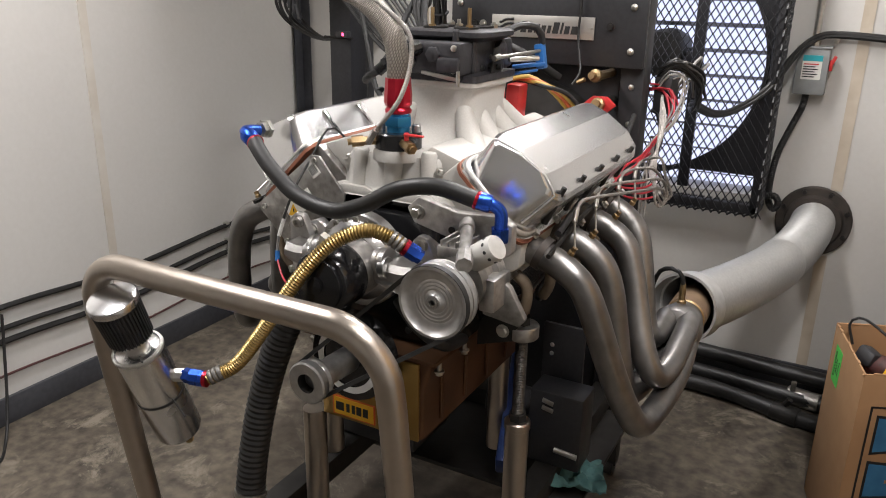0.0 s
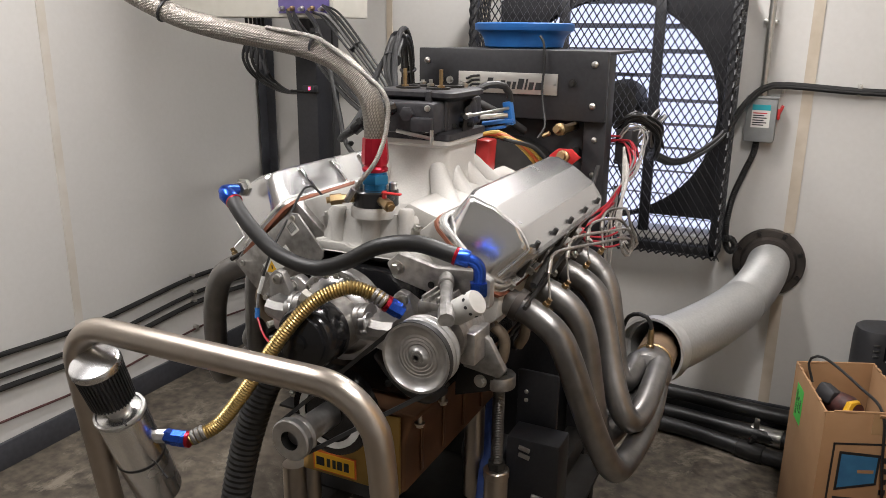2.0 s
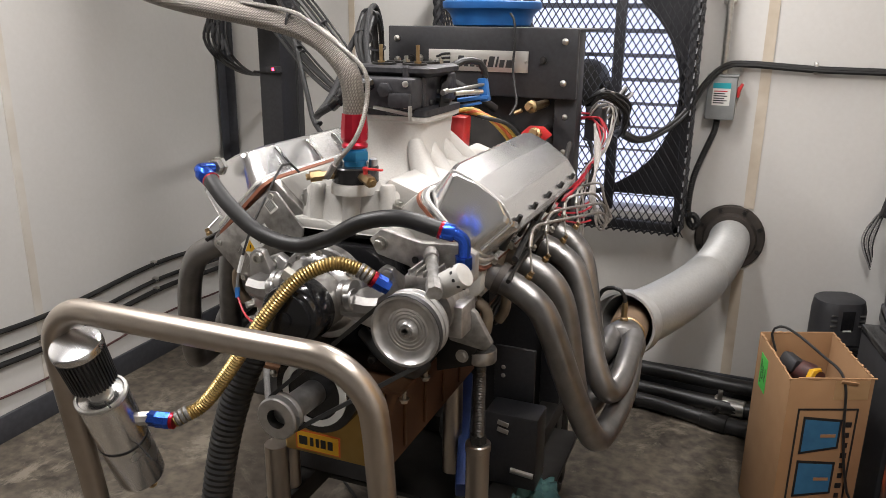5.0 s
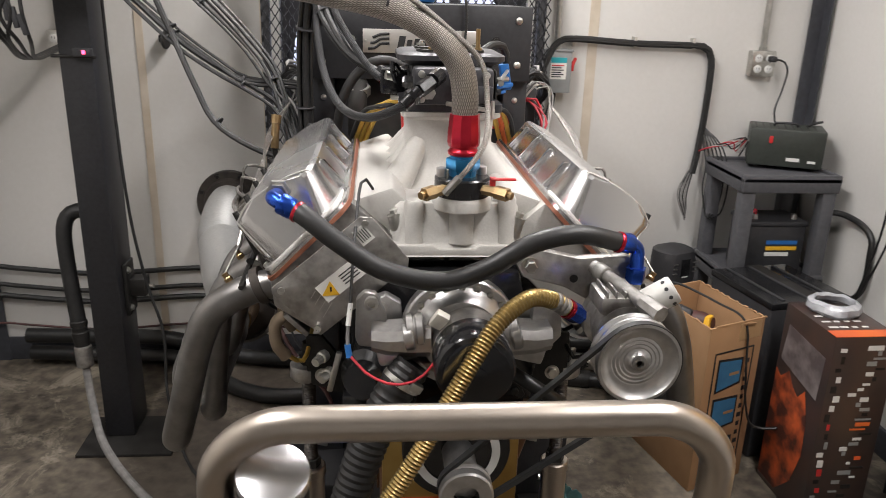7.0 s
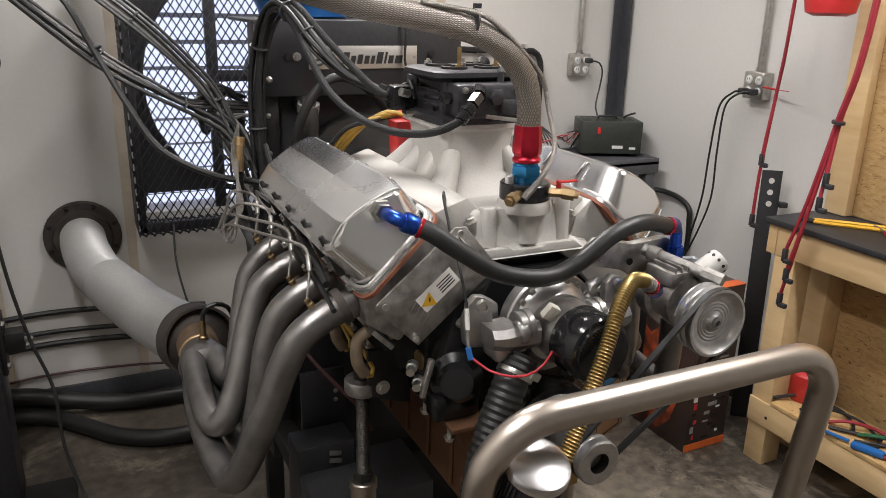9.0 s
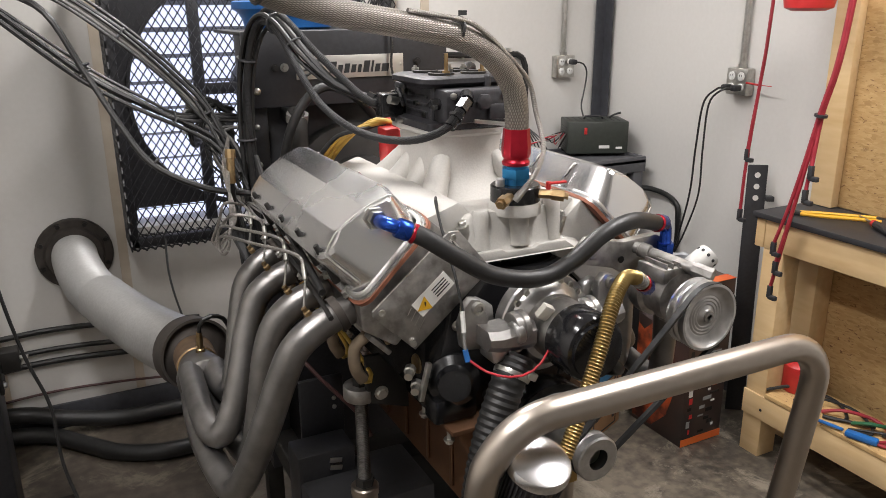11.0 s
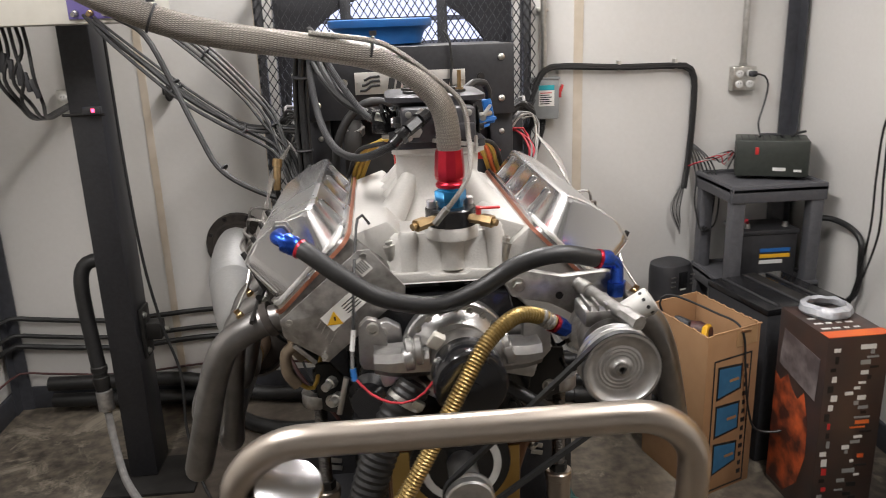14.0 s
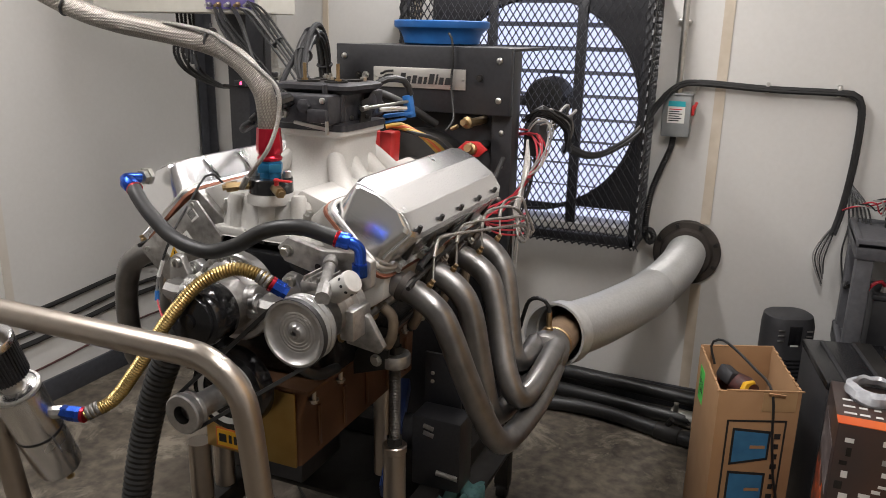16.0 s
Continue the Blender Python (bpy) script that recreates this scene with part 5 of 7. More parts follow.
# bolts and small fittings on the block's front
for x, z in ((-0.128, 0.915), (-0.15, 0.985), (-0.125, 1.06), (0.135, 0.915), (0.155, 0.985), (0.13, 1.06), (-0.06, 0.905), (0.075, 0.905)):
    part("cover_bolt", hexbolt((EX + x, 1.222, z), (0, -1, 0), 0.0075, 0.008), ZINC if z > 1.0 else GREASE, engine)
part("timing_pointer", merge(prism([(-0.02, -0.03), (0.03, -0.028), (0.012, 0.035), (-0.004, 0.03)], pose(0.112, 1.20, 0.955, 90, 0, 0), 0.006, 0.001), hexbolt((0.112, 1.193, 0.96), (0, -1, 0), 0.007), hexbolt((0.125, 1.193, 0.935), (0, -1, 0), 0.007)), GREASE, engine)
part("heater_hose", tube([(0.10, 1.15, 1.0), (0.16, 1.12, 0.97), (0.20, 1.15, 0.93), (0.19, 1.25, 0.90)], 0.012, 12), RUBBER, engine)
for x, y, z in ((0.19, 1.3, 0.93), (0.19, 1.45, 0.93), (0.19, 1.6, 0.93), (-0.18, 1.3, 0.93), (-0.18, 1.45, 0.93), (-0.18, 1.6, 0.93)):
    part("freeze_plug", lathe([(0.02, 0), (0.019, 0.004), (0.012, 0.001)], (EX + (0.17 if x > 0 else -0.17), y, z + 0.03), (1 if x > 0 else -1, 0, 0), 20), BRASS, engine)
part("ground_strap", tube([(-0.33, 1.56, 0.91), (-0.30, 1.52, 0.868), (-0.262, 1.50, 0.822), (-0.22, 1.49, 0.768), (-0.20, 1.47, 0.72)], 0.0045, 8), MAROON, engine)

# ---- test stand that carries the engine ----
stand = thing("engine_stand", (0.0, 1.5, 0.0), "dark steel engine stand with threaded jack posts", "engine stand")
for s in (-1, 1):
    x = EX + s * 0.255
    part("stand_rail", block(x - 0.03, x + 0.03, 0.84, 2.35, 0.36, 0.42, 0.004), GREASE, stand)
    for y in (0.95, 2.25):
        part("stand_leg", block(x - 0.025, x + 0.025, y - 0.025, y + 0.025, 0.06, 0.36, 0.003), GREASE, stand)
        part("caster", merge(lathe([(0.01, -0.018), (0.03, -0.016), (0.03, 0.016), (0.01, 0.018)], (x, y, 0.03), (1, 0, 0), 20), block(x - 0.024, x + 0.024, y - 0.02, y + 0.02, 0.045, 0.062)), RUBBER, stand)
    post = part("jack_post", merge(rod((x, 1.39, 0.42), (x, 1.39, 0.645), 0.027, 24, 0.002), rod((x, 1.39, 0.64), (x, 1.39, 0.662), 0.0295, 24, 0.003)), BARESTEEL, stand, "bare steel jack post tube")
    part("threaded_rod", tube([(x, 1.39, 0.655), (x, 1.39, 0.75), (x, 1.39, 0.875)], 0.0125, 14, ribs=(0.004, 0.0014)), DARKSTEEL, post, "threaded rod")
    part("jack_nut", lathe([(0.02, 0), (0.02, 0.02)], (x, 1.39, 0.66), seg=6), GREASE, post)
    part("jack_cup", merge(lathe([(0.034, 0), (0.036, 0.003), (0.036, 0.026), (0.034, 0.029)], (x, 1.39, 0.866), seg=32), box((0.07, 0.03, 0.018), (x - s * 0.05, 1.385, 0.88), 0.004, (0, s * 10, 0))), DULLALU, post, "machined mount cup")
    part("mount_bolt", merge(lathe([(0.017, 0), (0.017, 0.018)], (x, 1.39, 0.895), seg=6), rod((x, 1.39, 0.913), (x, 1.39, 0.94), 0.011, 12)), GREASE, post)
    arm = part("engine_mount", prism([(0.0, 0.0), (0.09, -0.03), (0.09, 0.02), (0.03, 0.10), (0.0, 0.10)], Matrix(((-s, 0, 0, x - s * 0.0), (0, 0, 1, 1.355), (0, 1, 0, 0.868), (0, 0, 0, 1))), 0.012, 0.002), GREASE, stand)
    part("mount_bolt", merge(rod((x - s * 0.03, 1.35, 0.885), (x - s * 0.03, 1.372, 0.885), 0.009, 12), hexbolt((x - s * 0.03, 1.354, 0.885), (0, -1, 0), 0.011)), ZINC, arm)
for y in (0.87, 1.13, 1.9, 2.3):
    part("stand_crossbar", block(EX - 0.225, EX + 0.225, y - 0.03, y + 0.03, 0.362, 0.418, 0.004), GREASE, stand)
part("front_post", rod((-0.135, 1.175, 0.418), (-0.135, 1.175, 0.684), 0.026, 22), BARESTEEL, stand, "bare steel support tube under the oil pan")
part("front_post", rod((0.11, 1.62, 0.418), (0.11, 1.62, 0.69), 0.026, 22), BARESTEEL, stand)
part("stand_stud", merge(rod((-0.20, 0.95, 0.42), (-0.20, 0.95, 0.47), 0.007, 10), lathe([(0.016, 0), (0.016, 0.014)], (-0.20, 0.95, 0.42), seg=6)), GREASE, stand)
part("stand_plate", block(EX - 0.26, EX + 0.36, 1.55, 2.05, 0.345, 0.358, 0.002), GREASE, stand)
cr = part("slide_tube", rod((0.05, 1.72, 0.50), (0.30, 1.72, 0.50), 0.05, 24, 0.004), PLASTIC, stand)
part("slide_bar", rod((0.28, 1.60, 0.47), (0.34, 1.60, 0.465), 0.008, 10), ZINC, stand)
part("blue_brace", box((0.03, 0.40, 0.05), (0.13, 1.66, 0.52), 0.006, (18, 0, 18)), BLUESTEEL, stand, "blue painted brace")
for s in (-1, 1):
    pnl = part("side_panel", block(min(EX + s * 0.19, EX + s * 0.30), max(EX + s * 0.19, EX + s * 0.30), 1.70, 1.712, 0.575, 0.765, 0.003), BLACKP, stand, "black steel panel with two bolts")
    for z in (0.682, 0.706):
        part("panel_bolt", lathe([(0.006, 0), (0.005, 0.003), (0.002, 0.004)], (EX + s * 0.215, 1.70, z), (0, -1, 0), 12), ZINC, pnl)
    part("side_box", block(min(EX + s * 0.20, EX + s * 0.34), max(EX + s * 0.20, EX + s * 0.34), 1.60, 1.69, 0.42, 0.625, 0.006), BLACKP, stand, "black moulded box")
    part("clamp_clip", merge(box((0.03, 0.004, 0.012), (EX + s * 0.25, 1.597, 0.60), 0.001, (0, 12, 0)), box((0.03, 0.004, 0.012), (EX + s * 0.25, 1.597, 0.58), 0.001, (0, 12, 0))), ZINC, stand)
part("battery_tray", block(-0.33, -0.05, 1.46, 1.66, 0.425, 0.56, 0.008), PLASTIC, stand)

# hoop of bare tube in front
hoop = thing("guard_hoop", (0, 0.80, 0.42), "bent bare steel tube guard hoop on the stand", "guard hoop")
RB = 0.095
line = []
def lean(z):
    return 0.786 + 0.13 * (1.122 - z)
for s in (-1, 1):
    leg = [(s * 0.306, lean(z), z) for z in (0.427, 0.55, 0.7, 0.85, 0.95, 1.0)]
    arc = [(s * (0.306 - RB * (1 - math.cos(a))), lean(1.027 + RB * math.sin(a)), 1.027 + RB * math.sin(a)) for a in [radians(15 * k) for k in range(1, 7)]]
    line = (leg + arc + [(x, lean(1.122), 1.122) for x in (-0.14, -0.07, 0.0, 0.07, 0.14)]) if s < 0 else line + (leg + arc)[::-1]
for s in (-1, 1):
    part("hoop_foot", block(s * 0.306 - 0.035, s * 0.306 + 0.035, lean(0.42) - 0.035, lean(0.42) + 0.035, 0.418, 0.426, 0.002), GREASE, hoop)
part("hoop_tube", tube(line, 0.0215, 24, 0.012), BARESTEEL, hoop, "bare steel tube with a worn sheen")

# breather catch can strapped to the hoop
can = thing("catch_can", (-0.255, 0.86, 0.72), "brushed aluminium catch can with a black pleated breather", "catch can")
ca, cb = Vector((-0.234, 0.775, 1.066)), Vector((-0.25, 0.900, 0.742))
cw = (cb - ca).normalized()
body = part("can_body", lathe([(0.036, 0.118), (0.043, 0.122), (0.0445, 0.128), (0.0445, 0.338), (0.043, 0.343), (0.02, 0.346)], ca, cw, 36), SHEETALU, can)
part("breather_neck", lathe([(0.018, 0.09), (0.021, 0.1), (0.021, 0.12)], ca, cw, 20), ZINC, can)
fl = part("breather_filter", lathe([(0.039, 0.008), (0.036, 0.088), (0.03, 0.092)], ca, cw, 24), PLASTIC, can, "black pleated filter element")
cm = axis_frame(ca, cw)
for k in range(40):
    part("pleat", moved(box((0.005, 0.0028, 0.08), (0.0385, 0, 0.048), 0.0008, (0, -2, 0)), cm @ pose(0, 0, 0, 0, 0, 9 * k)), PLASTIC, fl)
part("breather_cap", lathe([(0.0, -0.0032), (0.036, -0.0026), (0.0415, -0.001), (0.0435, 0.003), (0.0435, 0.012), (0.041, 0.013)], ca, cw, 48), CAPMETAL, can, "bright metal breather cap")
part("rim_weld", lathe([(0.0405, 0.118), (0.0455, 0.119), (0.0465, 0.123), (0.0445, 0.127)], ca, cw, 40, close=False), BEAD, body, "welded rim")
part("filter_clamp", lathe([(0.024, 0.096), (0.025, 0.1), (0.024, 0.108)], ca, cw, 24), ZINC, can)
for dd in (0.235,):
    part("cable_tie", merge(lathe([(0.0452, dd - 0.003), (0.0458, dd), (0.0452, dd + 0.003)], ca, cw, 28), rod(ca + cw * dd + Vector((0.045, -0.01, 0)), ca + cw * dd + Vector((0.095, -0.03, -0.01)), 0.0018, 6)), PLASTIC, can)
part("cable_tie", rod(ca + cw * 0.12 + Vector((0.03, -0.02, 0)), ca + cw * 0.1 + Vector((0.08, -0.05, 0)), 0.0018, 6), PLASTIC, can)
part("cable_tie", tube([ca + cw * 0.24 + Vector((-0.05, 0, 0)), ca + cw * 0.23 + Vector((-0.08, -0.01, 0.008)), ca + cw * 0.245 + Vector((-0.12, -0.02, -0.006))], 0.0018, 6), PLASTIC, can)
part("mount_bracket", merge(box((0.045, 0.016, 0.003), tuple(ca + cw * 0.205 + Vector((-0.058, 0.0, 0))), 0.001), box((0.003, 0.016, 0.075), tuple(ca + cw * 0.24 + Vector((-0.079, 0.006, 0))), 0.001, (-20, 0, 0))), SHEETALU, can, "folded aluminium bracket")
part("mount_tab", box((0.03, 0.012, 0.04), tuple(ca + cw * 0.23 + Vector((-0.045, 0.01, 0))), 0.002), SHEETALU, can)
part("side_port", rod(ca + cw * 0.19 + Vector((0.036, 0.02, 0)), ca + cw * 0.19 + Vector((0.052, 0.03, 0)), 0.013, 8), ZINC, can)
part("drain_petcock", lathe([(0.006, 0), (0.006, 0.02), (0.009, 0.022)], cb + cw * 0.005 + Vector((0.015, 0, 0)), cw, 8), BRASS, can)
oil = thing("oil_vent_line", (-0.17, 0.9, 0.88), "gold ribbed vent hose with blue end fittings", "hose")
p0 = ca + cw * 0.19 + Vector((0.052, 0.03, 0))
gold = [p0 + Vector((0.048, 0.012, 0.0)), Vector((-0.105, 0.917, 0.912)), Vector((-0.058, 0.937, 0.978)), Vector((-0.018, 0.955, 1.045)), Vector((0.015, 0.972, 1.097)), Vector((0.055, 1.0, 1.148)), Vector((0.105, 1.033, 1.173)), Vector((0.148, 1.052, 1.162)), Vector((0.168, 1.058, 1.148))]
part("hose_crimp", merge(*[lathe([(0.0125, 0), (0.0145, 0.002), (0.0145, 0.006), (0.0125, 0.008)], gold[0] + (gold[1] - gold[0]).normalized() * (0.002 + 0.009 * k), gold[1] - gold[0], 18) for k in range(3)]), GREASEALU, oil, "plain metal crimp rings")
part("hose_crimp", merge(*[lathe([(0.0125, 0), (0.0145, 0.002), (0.0145, 0.006), (0.0125, 0.008)], gold[-1] + (gold[-2] - gold[-1]).normalized() * (0.001 + 0.009 * k), gold[-2] - gold[-1], 18) for k in range(3)]), GREASEALU, oil)
part("ribbed_hose", tube(gold, 0.0115, 16, ribs=(0.0056, 0.0022)), GOLDHOSE, oil)
f1 = part("hose_fitting", merge(rod(p0, p0 + Vector((0.016, 0.002, 0)), 0.014, 6), rod(p0 + Vector((0.016, 0.002, 0)), p0 + Vector((0.042, 0.008, 0)), 0.0155, 8)), BLUEANO, oil, "blue anodised fitting")
part("fitting_ring", rod(p0 + Vector((0.042, 0.008, 0)), p0 + Vector((0.048, 0.010, 0)), 0.0155, 16), REDANO, f1)
e1, e2 = gold[-1], Vector((0.195, 1.072, 1.128))
f2 = part("hose_fitting", merge(rod(e1.lerp(e2, 0.2), e1.lerp(e2, 0.75), 0.0155, 8), rod(e1.lerp(e2, 0.75), e2, 0.013, 6)), BLUEANO, oil, "blue anodised fitting")
part("fitting_ring", rod(e1, e1.lerp(e2, 0.2), 0.0155, 16), REDANO, f2)

# ---- dynamometer behind the engine ----
dyno = thing("dynamometer", (0, 2.2, 0), "black engine dynamometer with a silver name plate", "dynamometer")
part("front_panel", block(-0.283, 0.289, 2.062, 2.085, 1.372, 1.563, 0.003), BLACKP, dyno)
part("top_panel", block(-0.283, 0.289, 2.085, 2.42, 1.552, 1.561, 0.002), BLACKP, dyno)
for x0, x1 in ((-0.283, -0.225), (0.225, 0.289)):
    lg = part("upright", block(x0, x1, 2.09, 2.16, 0.30, 1.552, 0.003), BLACKP, dyno)
    for z in (1.32, 1.22, 1.12, 1.0):
        part("upright_bolt", lathe([(0.008, 0), (0.007, 0.004), (0.003, 0.006)], ((x0 + x1) / 2, 2.09, z), (0, -1, 0), 14), ZINC, lg)
part("lower_guard", block(-0.225, 0.225, 2.13, 2.15, 0.3, 1.372, 0.003), BLACKP, dyno)
part("absorber", lathe([(0.08, 0), (0.19, 0.01), (0.2, 0.03), (0.2, 0.09), (0.12, 0.11), (0.12, 0.16), (0.07, 0.18)], (0.0, 2.128, 1.12), (0, -1, 0), 40), GREASE, dyno)
part("bellhousing", lathe([(0.19, 0), (0.2, 0.01), (0.15, 0.16), (0.14, 0.17)], (0.0, 1.80, 1.02), (0, 1, 0), 40), GREASE, engine)
for x in (-0.2545, 0.2537):
    for z in (1.527, 1.415):
        part("panel_bolt", merge(lathe([(0.0095, 0), (0.009, 0.004), (0.004, 0.0075)], (x, 2.062, z), (0, -1, 0), 16)), ZINC, dyno)
for x, z in ((-0.205, 1.472), (-0.18, 1.472), (0.195, 1.476)):
    part("panel_bolt", merge(lathe([(0.011, 0), (0.011, 0.003)], (x, 2.062, z), (0, -1, 0), 16), lathe([(0.0075, 0), (0.0075, 0.012)], (x, 2.062, z), (0, -1, 0), 6)), GREASE if x < -0.2 or x > 0 else ZINC, dyno)
npl = part("name_plate", block(-0.15, 0.152, 2.056, 2.061, 1.440, 1.499, 0.001), SILVERPL, dyno, "brushed silver name plate with dark marks")
for k in range(3):
    part("logo_stripe", tube([(-0.137 + 0.006 * k, 2.0552, 1.450 + 0.014 * k), (-0.118, 2.0552, 1.452 + 0.014 * k), (-0.106, 2.0552, 1.462 + 0.012 * k), (-0.082, 2.0552, 1.464 + 0.012 * k)], 0.0035, 6, 0.008), INK, npl)
xx = -0.062
for w, hh in ((0.017, 0.030), (0.013, 0.021), (0.014, 0.024), (0.013, 0.021), (0.010, 0.021), (0.017, 0.030), (0.006, 0.030), (0.014, 0.021), (0.020, 0.021)):
    part("print_bar", prism([(0, 0), (w, 0), (w + hh * 0.2, hh), (hh * 0.2, hh)], Matrix(((1, 0, 0, xx), (0, 0, -1, 2.0558), (0, 1, 0, 1.453), (0, 0, 0, 1))), 0.0006), INK, npl)
    xx += w + 0.0055
for x in (-0.143, 0.145):
    part("plate_screw", lathe([(0.004, 0), (0.003, 0.002)], (x, 2.056, 1.47), (0, -1, 0), 10), ZINC, npl)
part("sensor_flange", merge(prism([(-0.045, 0), (-0.02, 0.022), (0.02, 0.022), (0.045, 0), (0.02, -0.022), (-0.02, -0.022)], pose(0.197, 2.02, 1.278, 90, 0, 0), 0.012, 0.002)), REDPL, dyno, "red sensor flange")
part("sensor_body", merge(lathe([(0.018, 0), (0.018, 0.02), (0.012, 0.024), (0.012, 0.04)], (0.197, 2.01, 1.278), (0, -1, 0.2), 8)), BRASS, dyno)
part("sensor_stem", rod((0.197, 2.02, 1.278), (0.197, 2.13, 1.278), 0.014, 12), GREASE, dyno)
part("pressure_sensor", merge(lathe([(0.012, 0), (0.018, 0.008), (0.018, 0.02), (0.01, 0.024), (0.01, 0.04)], (0.185, 2.02, 1.352), (-0.2, -1, 0.1), 8), rod((0.16, 1.985, 1.345), (0.14, 1.985, 1.335), 0.006, 8), rod((0.185, 2.02, 1.352), (0.19, 2.13, 1.352), 0.012, 10)), BRASS, dyno, "brass pressure sensor")
part("water_pipe", tube([(-0.16, 2.12, 1.35), (-0.16, 2.04, 1.345), (-0.165, 2.02, 1.30), (-0.16, 2.03, 1.20), (-0.12, 2.1, 1.15)], 0.024, 16), GREASE, dyno)
part("pipe_nut", lathe([(0.03, -0.01), (0.03, 0.012)], (-0.16, 2.04, 1.345), (0, -0.3, 1), 8), DULLALU, dyno)
part("hood_hose", tube([(0.06, 2.06, 1.335), (-0.02, 1.99, 1.40), (-0.1, 1.96, 1.43), (-0.16, 1.95, 1.40), (-0.2, 1.96, 1.33), (-0.22, 2.0, 1.22)], 0.012, 12), RUBBER, dyno)
part("tether_wire", tube([(0.095, 2.06, 1.60), (0.11, 2.05, 1.58), (0.115, 2.047, 1.52), (0.112, 2.045, 1.46), (0.125, 2.03, 1.40), (0.14, 2.0, 1.36), (0.13, 1.97, 1.33)], 0.0035, 8), RUBBER, dyno)
fn = thing("funnel", (-0.07, 2.39, 1.561), "blue plastic funnel on top of the dynamometer", "funnel")
part("funnel_bowl", lathe([(0.118, 0.0), (0.126, 0.004), (0.130, 0.022), (0.137, 0.038), (0.150, 0.050), (0.158, 0.054), (0.160, 0.060), (0.160, 0.074), (0.153, 0.077), (0.147, 0.070), (0.130, 0.040), (0.118, 0.008)], (-0.07, 2.39, 1.562), (0, 0, 1), 48), BLUEPL, fn)

# ---- exhaust extraction ducts ----
duct0 = None
for s in (1, -1):
    du = thing("exhaust_duct", (s * 0.725, Y1, 0.72), "grey flexible exhaust duct flanged to the wall", "exhaust duct", "exhaust ducts")
    fx = s * 0.73 if s < 0 else 0.717
    pts = [(fx, 3.25, 0.726), (fx, 3.12, 0.724), (fx - s * 0.012, 2.97, 0.716), (fx - s * 0.036, 2.80, 0.709), (s * 0.645, 2.60, 0.710), (s * 0.595, 2.40, 0.718), (s * 0.545, 2.22, 0.730), (s * 0.49, 2.04, 0.748)]
    def swell(t):
        return 0.086 if t < 0.9 else 0.086 + 0.008 * (t - 0.9) * 10
    part("duct_hose", tube(pts[:5], 0.079, 32, ribs=(0.0065, 0.0016), caps=False), DUCT, du, "finely ribbed metal hose")
    part("duct_elbow", tube([tuple(Vector(pts[3]).lerp(Vector(pts[4]), 0.6))] + pts[4:], lambda t: 0.0815 + 0.002 * t, 36, 0.02, caps=False), DUCT, du, "smooth grey metal elbow")
    part("duct_mouth", lathe([(0.086, 0), (0.096, 0.006), (0.096, 0.075), (0.089, 0.075), (0.089, 0.01)], (s * 0.492, 2.06, 0.744), (-s * 0.2, -1, 0.19), 40, close=False), GALV if s > 0 else RUSTY, du, "flared duct mouth")
    fg = part("wall_flange", lathe([(0.09, 0), (0.135, 0), (0.138, 0.004), (0.138, 0.016), (0.134, 0.02), (0.108, 0.022), (0.100, 0.045), (0.09, 0.045)], (fx, 3.2385, 0.722), (0, -1, 0), 44), RUSTY, du, "sooty bolted steel wall flange")
    for k in range(8):
        a = radians(22 + 45 * k)
        part("flange_bolt", hexbolt((fx + 0.122 * math.cos(a), 3.219, 0.722 + 0.122 * math.sin(a)), (0, -1, 0), 0.009, 0.009), GREASE, fg)
    if s < 0:
        part("adapter_ring", lathe([(0.05, 0), (0.09, 0.0), (0.092, 0.012), (0.06, 0.035), (0.05, 0.04)], (s * 0.488, 2.03, 0.752), (-s * 0.2, -1, 0.19), 36), RUSTY, du, "rust-brown adapter ring")
    part("soot", lathe([(0.138, 0), (0.139, 0.001)], (fx, 3.239, 0.722), (0, -1, 0), 32), RUSTY, fg)

# ---- black column, control box and wiring on the west side ----
col = thing("steel_column", (-0.985, 2.56, 0), "black square steel column on a base plate", "column")
part("column_shaft", block(-1.10, -0.998, 2.56, 2.725, 0.013, ZC, 0.006), BLACKP, col)
part("column_base", block(-1.17, -0.84, 2.44, 2.70, 0.0, 0.012, 0.002), GREASE, col)
dsp = part("digital_display", box((0.055, 0.03, 0.024), (-1.02, 2.544, 1.385), 0.003), PLASTIC, col, "small red digital display")
part("display_digit", box((0.01, 0.001, 0.012), (-1.013, 2.5282, 1.386)), LED, dsp)
part("display_arm", rod((-1.12, 2.553, 1.372), (-0.985, 2.553, 1.370), 0.005, 8), GREASE, col)
part("air_pipe", tube([(-1.098, 2.65, 0.842), (-1.135, 2.645, 0.848), (-1.168, 2.635, 0.828), (-1.180, 2.62, 0.77), (-1.174, 2.605, 0.65), (-1.158, 2.585, 0.50), (-1.150, 2.575, 0.44)], 0.026, 16), RUBBER, col, "black bent rubber pipe")
part("pipe_union", merge(lathe([(0.026, 0), (0.029, 0.004), (0.029, 0.02), (0.025, 0.024), (0.025, 0.04), (0.029, 0.044), (0.029, 0.06), (0.024, 0.10)], (-1.153, 2.578, 0.47), (0.05, -0.05, -1), 18)), GREASE, col)
part("pipe_nozzle", lathe([(0.022, 0), (0.029, 0.004), (0.029, 0.075), (0.020, 0.08)], (-1.147, 2.571, 0.375), (0.05, -0.08, -1), 20), DULLALU, col, "bright metal hose coupling")
part("drain_tube", tube([(-1.143, 2.565, 0.30), (-1.125, 2.535, 0.18), (-1.08, 2.46, 0.07), (-0.99, 2.34, 0.03), (-0.86, 2.18, 0.022), (-0.74, 2.05, 0.022)], 0.014, 10), GREYWIRE, col)
